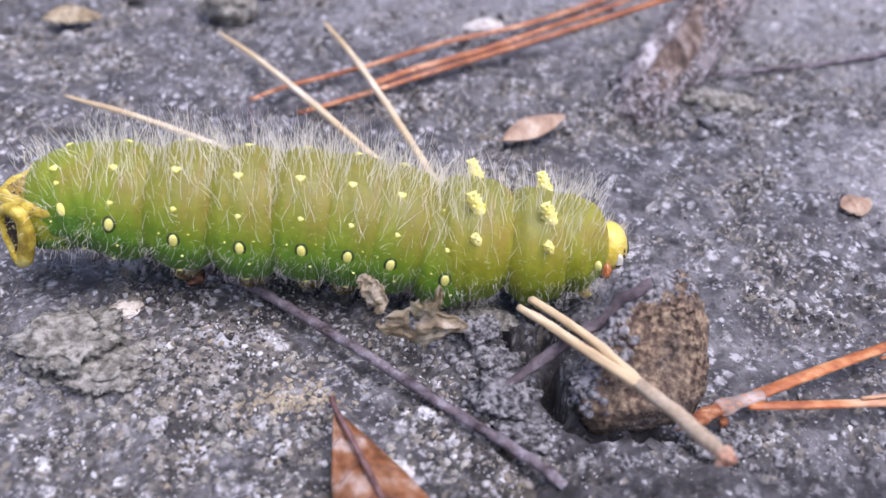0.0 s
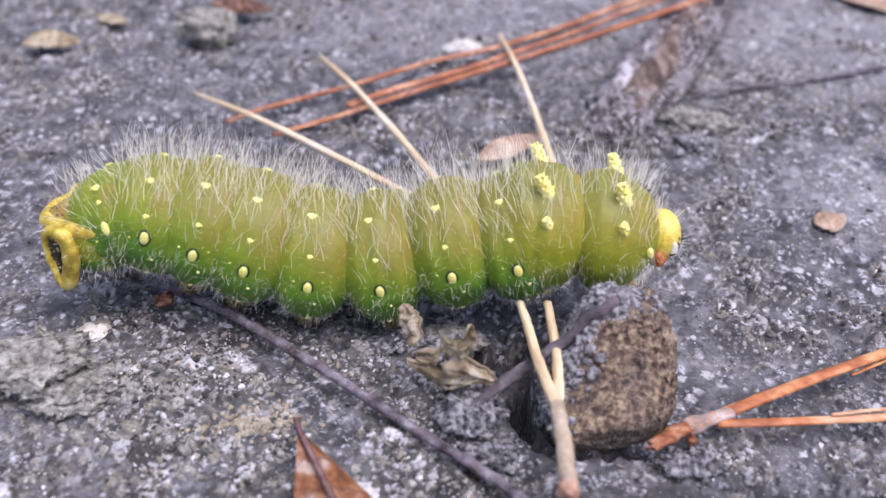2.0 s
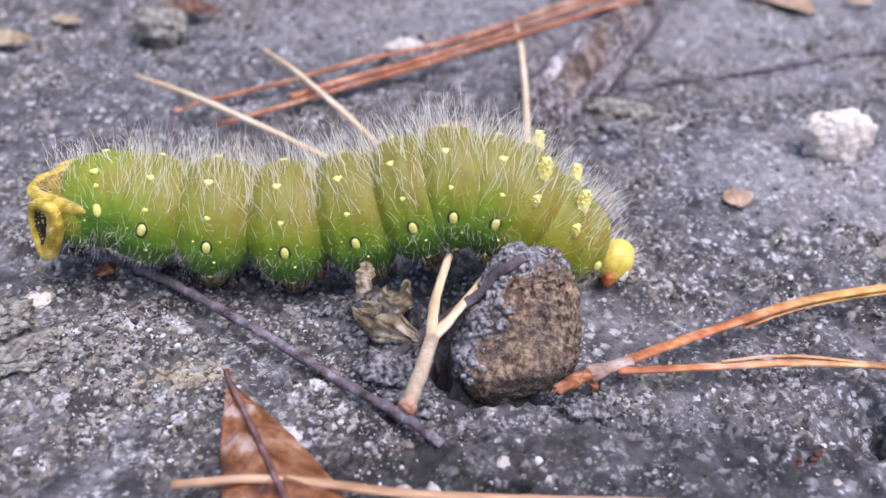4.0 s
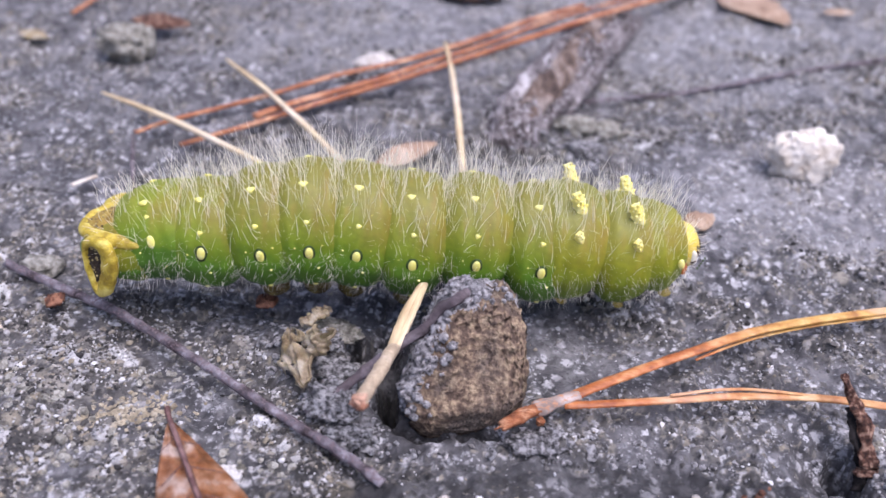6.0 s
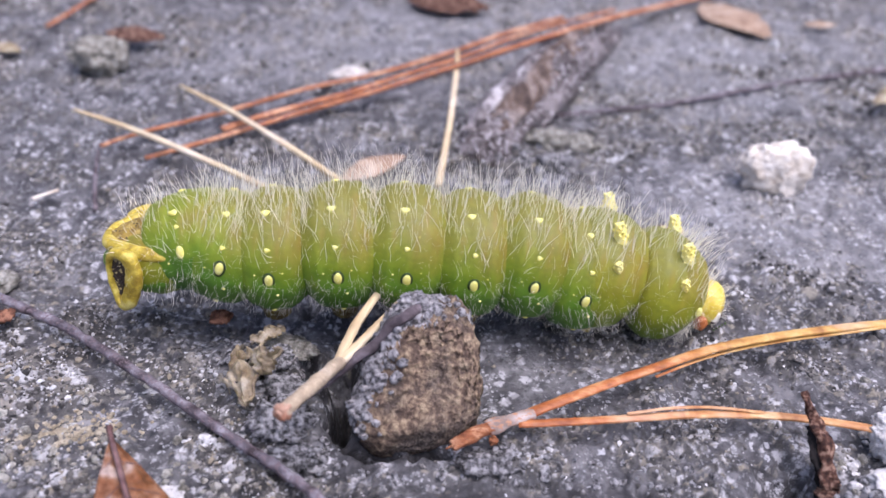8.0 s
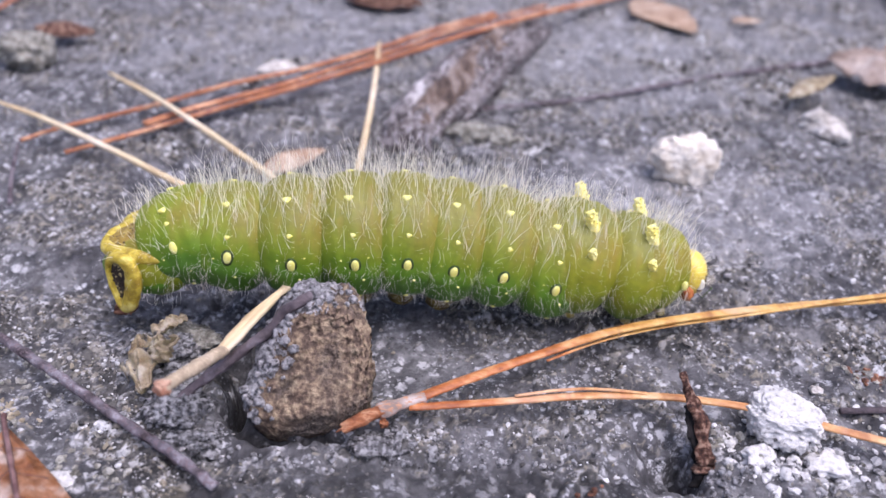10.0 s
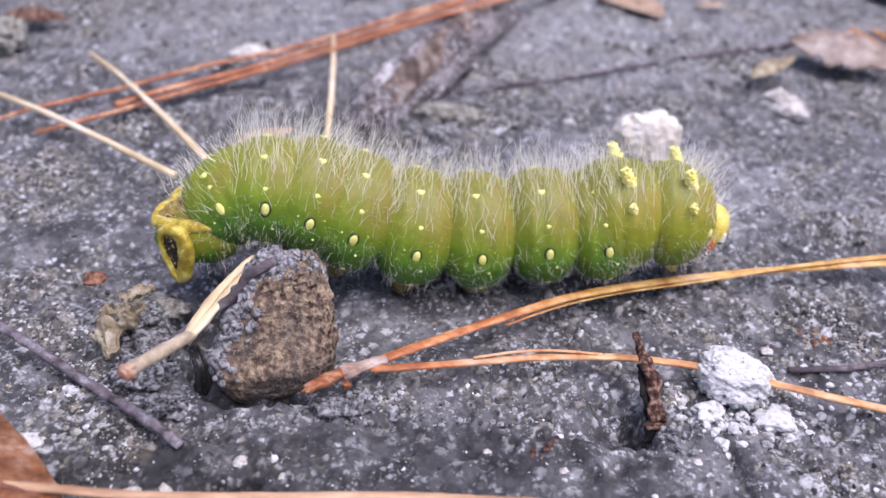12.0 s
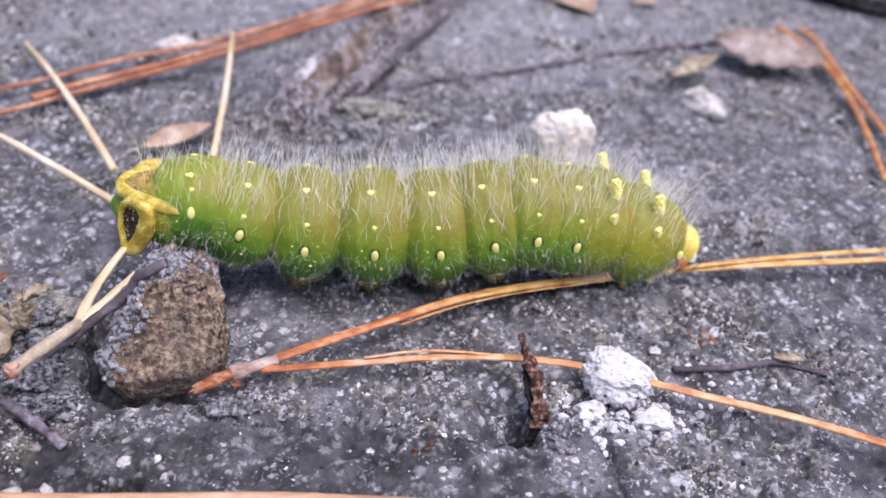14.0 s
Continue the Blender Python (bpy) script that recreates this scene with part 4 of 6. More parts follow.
small_leaf("leaf", 16.4, 126.6, 1.2, 13.4, 4.6, 36, -3, 14, TAN_LEAF, "pinkish tan dry leaf lying behind the caterpillar", seed=4.0)
small_leaf("leaf", 106.5, 229.0, 1.2, 27.0, 15.0, -70, 0, 0, TAN_LEAF, "brown dry leaf far off on the ground", seed=5.0)
small_leaf("leaf", 139.0, 179.5, 4.2, 25.0, 15.0, -30, 2, 14, DULL_LEAF, "curled grey-brown dry leaf propped up", seed=6.0, bend=0.08, crumple=0.35)
small_leaf("leaf", 122.5, 160.5, 2.4, 15.0, 5.0, 30, -8, 0, FLAKE, "dry yellowish leaf scrap", seed=7.0)
small_leaf("leaf_chip", 65.6, 110.6, 0.9, 5.6, 4.2, 20, 0, 10, TAN_LEAF, "small pinkish tan leaf chip", "leaf chip", seed=8.0)
small_leaf("leaf_scrap", -40.0, 189.0, 3.6, 13.0, 6.0, 5, 6, 12, STUB, "dark brown curled scrap beside a pale stone", "leaf scrap", seed=9.0)
small_leaf("leaf_scrap", 27.0, 226.0, 1.6, 22.0, 11.0, -18, 0, 10, STUB, "dark reddish brown crumpled scrap far off", "leaf scrap", seed=14.0, crumple=0.4)
small_leaf("leaf_scrap", -73.0, 168.0, 1.8, 11.0, 6.0, 20, 4, 14, FLAKE, "yellowish brown dry plant scrap", "leaf scrap", seed=15.0, crumple=0.4, bend=0.12)
small_leaf("leaf_scrap", -64.0, 186.0, 1.2, 8.0, 4.0, -25, 0, 8, FLAKE, "dull brown dry plant scrap", "leaf scrap", seed=16.0, crumple=0.4)
small_leaf("leaf_chip", 129.0, 214.0, 1.0, 8.0, 3.4, 0, 0, 6, TAN_LEAF, "small tan leaf chip far off", "leaf chip", seed=17.0)
small_leaf("leaf_scrap", 2.6, 87.4, 1.8, 3.4, 2.6, 40, 8, 10, RUST, "small reddish brown scrap", "leaf scrap", seed=11.0, bend=0.15)
small_leaf("leaf_scrap", -24.4, 87.4, 1.4, 3.0, 2.4, 60, 0, 5, RUST, "small rust-brown scrap beside the twig", "leaf scrap", seed=12.0, bend=0.1)
small_leaf("leaf_scrap", 107.5, 71.0, 1.0, 4.2, 1.3, -10, 0, 0, FLAKE, "yellowish sliver of leaf on a twig", "leaf scrap", seed=13.0)


def build_stub():
    """A splinter of brown bark leaning out of a hole, with an added black sliver for the shade in the hole."""
    thing = empty("bark_stub", pose(0.0735, 0.065, 0.002))
    o = Vector((73.5, 65, 2))
    for name, pts, wide, mat, label in (
            ("splinter", [(74.4, 62.4, -2.0), (74.3, 63.2, -0.4), (73.9, 65.0, 2.0), (73.1, 67.6, 4.3), (72.3, 70.0, 6.3)], 1.2, STUB, ""),
            ("charred_side", [(73.9, 62.0, -4.0), (73.8, 63.0, -1.6), (73.4, 64.6, 0.6), (73.0, 66.4, 2.4), (72.7, 67.6, 3.4)], 0.8, HOLE_SHADE, "black sliver standing for the shade in the hole")):
        line = smooth_line([tuple((Vector(p) - o) * MM) for p in pts], 8)
        n = len(line) - 1
        v, f = tube(line, [MM * wide * (1.15 - 0.8 * (i / n) ** 1.2 + 0.2 * noise.noise(Vector((i * 0.5, 7, wide)))) for i in range(n + 1)], 24, 0.7, 0.8, wide)
        link_mesh(name, v, f, mat, thing, label)
    tagged(thing, "slim red-brown bark splinter standing in a hole, with a black sliver for the shade", "bark")


build_stub()


def build_ridge():
    pts = [(40.5, 142, -3.5), (42.6, 146, -1.6), (47.0, 154, -0.2), (55, 168, 1.0), (63, 184, 1.4), (71, 200, 0.2), (76, 210, -3.0)]
    line = smooth_line([(x * MM, y * MM, z * MM) for x, y, z in pts], 22)
    n = len(line) - 1
    width = [MM * (4.0 + 3.4 * math.sin(math.pi * (0.1 + 0.8 * i / n))) for i in range(n + 1)]
    v, f = tube(line, width, 64, 0.62)
    out = []
    for p in v:
        q = p * 1000
        d = noise.noise(Vector((q.x * 0.16, q.y * 0.07, 3))) * 3.2 + noise.noise(Vector((q.x * 0.5, q.y * 0.25, q.z * 0.5))) * 2.2 + noise.noise(q * 1.1) * 1.2 + noise.noise(q * 2.3) * 0.6
        out.append(p + Vector((0.4 * d, 0.1 * d, d)) * MM)
    thing = empty("wood_piece", pose(0.055, 0.168, 0.0))
    back = Matrix.Translation((-0.055, -0.168, 0.0))
    link_mesh("core", [back @ q for q in out], f, RIDGE, thing)
    rng = random.Random(31)
    for k, (side, height, first, last, mat, name) in enumerate(((-4.6, 2.0, 0.18, 0.80, WOOD_PALE, "pale_sliver"), (-2.6, 4.0, 0.10, 0.62, WOOD_PALE, "pale_sliver"), (-3.4, 3.4, 0.5, 0.92, RIDGE, "sliver"),
                                                                 (0.4, 4.4, 0.2, 0.9, WOOD_BROWN, "brown_sliver"), (2.6, 3.4, 0.08, 0.7, WOOD_BROWN, "brown_sliver"), (4.6, 1.6, 0.12, 0.9, RIDGE, "sliver"))):
        chosen = line[int(first * n):int(last * n)]
        pts = [Vector(p) + Vector((side + rng.gauss(0, 0.15), 0.4 * side * -0.4, height + 0.5 * noise.noise(Vector((i * 0.2, k, 0))))) * MM for i, p in enumerate(chosen)]
        size = [MM * (0.5 + 1.5 * math.sin(math.pi * i / (len(pts) - 1)) ** 0.6 + 0.5 * noise.noise(Vector((i * 0.35, k * 3.0, 2)))) for i in range(len(pts))]
        v2, f2 = tube(pts, size, 14, 0.8, 0.4, 5.0 + k)
        link_mesh(name, [back @ Vector(q) for q in v2], f2, mat, thing)
    tagged(thing, "weathered splintered brown and grey wood piece sunk in the ground", "wood")


build_ridge()


def build_slab():
    """A flat weathered board end, far off, its dark edge towards the front."""
    thing = empty("board", pose(0.202, 0.224, 0.0, 0, 0, -44))
    v, f = lump((24 * MM, 9 * MM, 5.0 * MM), 5, 0.25, 1.4, 71.0, 0.5, crumb=0.06)
    link_mesh("top_layer", [q + Vector((0, 0, 2.0 * MM)) for q in v], f, WOOD_PALE, thing, "pale grey weathered top layer")
    v, f = lump((23 * MM, 8.6 * MM, 4.4 * MM), 5, 0.25, 1.4, 72.0, 0.5, crumb=0.08)
    link_mesh("under_layer", [q + Vector((0, -0.4 * MM, -1.2 * MM)) for q in v], f, WOOD_BROWN, thing, "brown underside")
    tagged(thing, "pale grey weathered board lying far off on the ground", "board")


build_slab()


# ---- the papery flake beside the caterpillar ----
def torn(piece, scale, limit, seed):
    """The sheet with holes where a noise runs high."""
    v, f = piece
    kept = [q for q in f if noise.noise(sum((v[i] for i in q), Vector()) / len(q) * scale + Vector((seed, 0, 0))) < limit]
    return v, kept


def build_flake():
    thing = empty("dry_flake", pose(0.01, 0.08, 0.004))
    for k, (length, width, m, mat, name) in enumerate((
            (10.5, 4.6, Matrix.Translation((-4.5 * MM, 0, 0)), FLAKE, "scale"), (6.0, 3.8, pose(0.2 * MM, 1.0 * MM, 0.4 * MM, 34, -24, 64), FLAKE, "scale"),
            (5.0, 3.2, pose(-3.6 * MM, 1.6 * MM, 0.6 * MM, -30, 20, 125), FLAKE, "scale"))):
        piece = torn(blade(length, width, 0.12, 0.5, nu=44, nv=24, thick=0.16, seed=21.0 + 4 * k, wave=0.3, crumple=0.45), 480.0, 0.30, 3.0 * k)
        link_mesh(name, moved(piece, m)[0], piece[1], mat, thing)
    return tagged(thing, "crumpled papery yellowish brown dry plant flake with holes", "plant flake")


flake = build_flake()


# ---- the dry needle bundle dragged under the caterpillar ----
def build_straw():
    thing = empty("dry_needle_bundle", pose(0, 0, 0))
    parts = {}

    def piece(key, name, points, radii, mat, label="", flat=0.8):
        line = smooth_line([(x * MM, y * MM, z * MM) for x, y, z in points], 6)
        n = len(line) - 1
        r = [float(np.interp(i / n, [q for q, _ in radii], [w for _, w in radii])) * MM for i in range(n + 1)]
        v, f = tube(line, r, 10, flat, 0.22, len(points))
        parts[key] = link_mesh(name, v, f, mat, thing, label)
    piece("sheath", "sheath", [(-0.6, 0, 0), (3, 0.05, 0.1), (7, 0.1, 0.1), (11, 0, 0), (12.8, -0.1, -0.1)], [(0, 0.75), (0.5, 0.85), (0.86, 0.8), (0.93, 1.0), (1, 0.5)], STRAW_GREY, "weathered greyish tan sheath with a reddish end")
    v, f = lump((0.8 * MM, 0.85 * MM, 1.6 * MM), 4, 0.5, 2.0, 4.0, crumb=0.1)
    link_mesh("sheath_end", [Vector((12.4 * MM + q.x, q.y, q.z - 0.8 * MM)) for q in v], f, STRAW_TIP, parts["sheath"])
    piece("root_a", "needle_base", [(-0.8, 0, 0), (3, 0.2, 0.2), (7, 0.1, 0.1), (12, -0.4, -0.3), (16, -0.8, -1.0)], [(0, 0.7), (0.4, 0.6), (1, 0.5)], STRAW)
    piece("root_b", "needle_base", [(-0.8, 0, 0), (3, -0.2, 0.1), (7, -0.1, 0.1), (12, 0.3, -0.3), (16, 0.6, -1.0)], [(0, 0.7), (0.4, 0.55), (1, 0.5)], STRAW)
    for key, length in (("needle_a", 58), ("needle_b", 62), ("needle_c", 66)):
        piece(key, "needle", [(0, 0, 0), (length * 0.3, 0.5, 0.6), (length * 0.65, 0.5, 0.4), (length, 0, 0)], [(0, 0.35), (0.2, 0.55), (1, 0.65)], STRAW)
    tagged(thing, "bundle of dry straw-coloured pine needles with a weathered sheath", "pine needles")
    return parts


straw = build_straw()

# ---- the caterpillar ----
SPECS = {  # part name, radius, half length, belly, hair
    "a8": ("body_segment", 6.0, 5.3), "a7": ("body_segment", 6.7, 4.9), "a6": ("body_segment", 7.46, 5.1), "a5": ("body_segment", 7.7, 5.2),
    "a4": ("body_segment", 7.7, 5.2), "a3": ("body_segment", 7.7, 5.0), "a2": ("body_segment", 7.6, 4.9), "a1": ("body_segment", 7.5, 4.8),
    "h3": ("thorax_segment", 7.4, 5.0), "h2": ("thorax_segment", 6.9, 4.5), "t1": ("thorax_segment", 5.7, 3.3),
}


def around(r, theta, x=0.0):
    """A point of a ring of radius r at theta degrees above the horizontal on the flank at -y; and its outward normal."""
    a = radians(theta)
    return Vector((x, -r * math.cos(a), r * math.sin(a))), Vector((0, -math.cos(a), math.sin(a)))


def ring_radius(r, half, s, theta):
    """The segment's outline: full in the middle, drawn in at both ends, a little flat below."""
    u = abs(s) / half
    low = max(0.0, -math.sin(radians(theta)))
    k = 1.03 - ((0.31 if r > 7.45 else 0.24) + 0.20 * low) * u ** 2.7 - 0.30 * max(0.0, u - 0.93) / 0.25 * (u > 0.93)
    k *= 1 + 0.085 * math.sin(math.pi * low) - 0.05 * low ** 4
    k *= 1 + 0.008 * math.cos(s * 2.6)
    return r * k


def segment_mesh(r, half, seed, front=1.0, back=1.0):
    ns, nt = 34, 72
    verts, faces = [], []
    for i in range(ns + 1):
        u = -1.22 + 2.44 * i / ns
        for j in range(nt):
            th = 360 * j / nt
            rr = ring_radius(r, half, u * half, th) * ((1 + (front - 1) * max(0, u)) if u > 0 else (1 + (back - 1) * max(0, -u)))
            p, nrm = around(rr, th, u * half)
            p += nrm * (0.10 * noise.noise(Vector((u * 2.0, math.cos(radians(th)) * 3, math.sin(radians(th)) * 3 + seed))) + 0.05 * noise.noise(Vector((u * 6.0 + seed, math.cos(radians(th)) * 9, math.sin(radians(th)) * 9))))
            p += nrm * (0.13 * noise.noise(Vector((u * half * 0.9 + seed, math.cos(radians(th)) * 1.3, math.sin(radians(th)) * 1.3))) + 0.07 * noise.noise(Vector((u * half * 2.2, math.cos(radians(th)) * 2.5 + seed, math.sin(radians(th)) * 2.5))))
            fold = 0.28 * math.exp(-((th if th < 180 else th - 360) + 24) ** 2 / 90)
            verts.append((p - nrm * fold) * MM)
    for i in range(ns):
        for j in range(nt):
            a, b = i * nt + j, i * nt + (j + 1) % nt
            faces.append((a, a + nt, b + nt, b))
    faces.append(tuple(range(nt)))
    faces.append(tuple(range((ns + 1) * nt - 1, ns * nt - 1, -1)))
    return verts, faces


def hair_mesh(places, rng):
    """Fine curved hairs, each a folded sliver: place, way, length, thickness, in mm."""
    verts, faces = [], []
    for p, way, length, thick in places:
        way = way.normalized()
        side = way.cross(Vector((0.3, 0.2, 1))).normalized()
        up = side.cross(way)
        turn = rng.uniform(0, 6.283)
        side, up = side * math.cos(turn) + up * math.sin(turn), up * math.cos(turn) - side * math.sin(turn)
        sag, curl = rng.gauss(0, 0.21), rng.gauss(0, 0.045)
        k = len(verts)
        for q in range(7):
            t = q / 6
            c = p + way * (length * t) + side * (length * (sag * t * t + curl * math.sin(4.2 * t))) + up * (length * 0.05 * (math.sin(2.5 * t + turn) - math.sin(turn)))
            w = thick * (1 - 0.85 * t ** 1.6)
            verts += [(c - side * w) * MM, (c + up * w * 0.8) * MM, (c + side * w) * MM]
        for q in range(6):
            i = k + q * 3
            faces += [(i, i + 1, i + 4, i + 3), (i + 1, i + 2, i + 5, i + 4)]
    return verts, faces


def oval(place, normal, along, across, thick, sides=16, uneven=1.0):
    """A low domed oval lying on the skin; across runs round the body."""
    side = Vector((1, 0, 0))
    up = normal.cross(side).normalized()
    verts, faces = [(place + normal * thick) * MM], []
    for ring, (w, h) in enumerate(((0.6, 0.92), (1.0, 0.35), (1.02, -0.6))):
        for k in range(sides):
            a = 2 * math.pi * k / sides
            w = w * (1 + uneven * (0.16 * math.sin(3 * a + place.x * 9 + place.z) + 0.08 * math.sin(5 * a + place.z * 7)))
            verts.append((place + side * (along * w * math.cos(a)) + up * (across * w * math.sin(a)) + normal * (thick * h)) * MM)
    for k in range(sides):
        faces.append((0, 1 + k, 1 + (k + 1) % sides))
        for ring in (0, 1):
            a, b = 1 + ring * sides + k, 1 + ring * sides + (k + 1) % sides
            faces.append((a, a + sides, b + sides, b))
    return verts, faces


def scolus(place, way, length, radius, rng):
    """A stout yellow horn, a blunt cone covered in short thorns."""
    way = way.normalized()
    side = way.cross(Vector((1, 0, 0.2))).normalized()
    other = way.cross(side)
    profile = lambda t: radius * (1.0 - 0.52 * max(0.0, t) ** 1.7)
    steps = [-0.15 + 1.12 * i / 9 for i in range(10)] + [1.02]
    line = [(place + way * (length * t)) * MM for t in steps]
    pieces = [tube(line, [profile(t) * MM for t in steps[:-1]] + [0.15 * radius * MM], 14, 1.0, 0.18, length)]
    count = int(8 + 5 * length)
    for k in range(count):
        t, a = 0.02 + 0.98 * (k + 0.5) / count, 2.4 * k + rng.uniform(-0.3, 0.3)
        out = side * math.cos(a) + other * math.sin(a)
        p = place + way * (length * t) + out * profile(t) * 0.85
        q = p + (out + way * 0.7).normalized() * radius * rng.uniform(0.3, 0.5)
        pieces.append(tube([p * MM, (p + q) * 0.5 * MM, q * MM], [0.25 * MM, 0.17 * MM, 0.05 * MM], 6))
    v, f, _ = joined(pieces)
    return v, f


def dress_segment(ob, key, r, half, rng):
    """Spots, breathing hole, horns, hairs and feet of one segment."""
    thorax = key in ("h3", "h2", "t1")
    hairs = []
    count = {"t1": 120, "h2": 130, "h3": 150, "a8": 140}.get(key, 215)
    for _ in range(count):
        th = 90 + rng.gauss(0, 42)
        s = rng.uniform(-0.95, 0.95) * half
        p, nrm = around(ring_radius(r, half, s, th) - 0.1, th, s)
        rise = Vector((0, math.sin(radians(th)), math.cos(radians(th)))) * (1 if th < 90 else -1)
        top = max(0.0, math.sin(radians(th)))
        way = nrm * (0.32 + 0.75 * top ** 3) + rise * (0.95 - 0.75 * top ** 3) + Vector((rng.gauss(-0.05 if key != "t1" else 0.55, 0.26), rng.gauss(0, 0.12), 0.15 + rng.gauss(0, 0.12)))
        hairs.append((p, way, (0.6 if key == "a8" else 1.0) * (rng.uniform(2.0, 3.6) + top * rng.uniform(0.3, 3.0 if not thorax else 1.6)), rng.uniform(0.022, 0.040)))
    for _ in range(200):
        th = rng.choice((-1, 1)) * rng.uniform(-12, 70)
        th = th if th < 0 else 180 + th
        s = rng.uniform(-1, 1) * half
        p, nrm = around(ring_radius(r, half, s, th) - 0.1, th, s)
        hairs.append((p, nrm + Vector((rng.gauss(0, 0.35), 0, rng.gauss(-0.2, 0.2))), rng.uniform(0.6, 1.7), rng.uniform(0.013, 0.020)))
    for _ in range(260):
        th = rng.uniform(-62, 62)
        th = th if rng.random() < 0.8 else 180 - th
        s = rng.uniform(-1, 1) * half
        p, nrm = around(ring_radius(r, half, s, th) - 0.08, th, s)
        hairs.append((p, nrm * 0.75 + Vector((rng.gauss(0, 0.45), 0, 0.35 * math.sin(radians(th)) + rng.gauss(0.05, 0.4))), rng.uniform(0.5, 1.5), rng.uniform(0.010, 0.016)))
    tagged(link_mesh("hairs", *hair_mesh(hairs, rng), HAIR, ob, "fine white hairs"), kind="stuff")

    def spot(th, s, along, across, thick=0.22, name="spot", mat=SPOT):
        p, nrm = around(ring_radius(r, half, s, th) - 0.04, th, s)
        link_mesh(name, *oval(p, nrm, along, across, thick, uneven=1.0 if name == "spot" else 0.12), mat, ob)
    if not thorax:
        for th in (64, 116):
            spot(th, -0.7, 0.52, 0.38, 0.24)
        for th in ((29, 151) if key != "a8" else (46, 134)):
            spot(th, -0.2, 0.34, 0.30, 0.18)
        for th in (-38, 218):
            spot(th, 0.3, 0.34, 0.26, 0.15)
        for th, s in ((8, 1.6), (5, -1.7), (-14, 1.0), (40, 1.2)):
            spot(th, s, 0.15, 0.13, 0.12)
    if key != "h3" and key != "h2":
        raised = {"a8": 18, "a7": 8}.get(key, 1)
        for th in (raised, 180 - raised):
            dark = 1.0 if key in ("a7", "a6", "a5", "a4", "a3", "a2", "a1") else 0.0
            size = 1.0 if key != "t1" else 0.85
            along = 1.9 if key == "t1" else 0.0
            if dark:
                spot(th, 0.0, 0.73, 1.06, 0.09, "dark_ring", RING)
            spot(th, along, 0.49 * size, 0.80 * size, 0.24, "spiracle")
    if key in ("h3", "h2"):
        for th in (62, 118):
            p, nrm = around(r - 0.2, th, 0.4)
            link_mesh("horn", *scolus(p, nrm * 0.45 + Vector((-0.46, 0, 0.92)), 2.7, 0.86, rng), YELLOW, ob, "knobbly yellow horn")
        for th in (31, 149):
            p, nrm = around(r - 0.2, th, 0.3)
            link_mesh("wart", *scolus(p, nrm * 0.6 + Vector((-0.3, 0, 0.85)), 1.6, 0.60, rng), YELLOW, ob, "small knobbly yellow wart")
    if key in ("a6", "a5", "a4", "a3"):
        for y in (-2.6, 2.6):
            pts = [(0, y, -r * 0.72), (0, y * 1.02, -r * 0.95), (0, y * 1.0, -r - 0.4), (0, y, -r - 0.9)]
            v, f = tube([Vector(p) * MM for p in smooth_line(pts, 3)], [q * MM for q in (2.3, 2.3, 2.2, 2.1, 1.9, 1.7, 1.6, 1.5, 1.6, 1.7)], 14, 1.0, 0.15, y)
            link_mesh("proleg", v, f, FOOT, ob, "stubby brown clasping foot")
    if thorax:
        for y in (-2.2, 2.2):
            pts = [(0, y, -r * 0.78), (0.3, y * 1.1, -r - 0.4), (0.8, y * 0.95, -r - 1.2), (1.5, y * 0.7, -r - 1.7)]
            v, f = tube([Vector(p) * MM for p in smooth_line(pts, 3)], [q * MM for q in (1.0, 0.95, 0.9, 0.8, 0.7, 0.6, 0.5, 0.4, 0.25, 0.1)], 10)
            link_mesh("leg", v, f, AMBER, ob, "short yellow jointed leg")


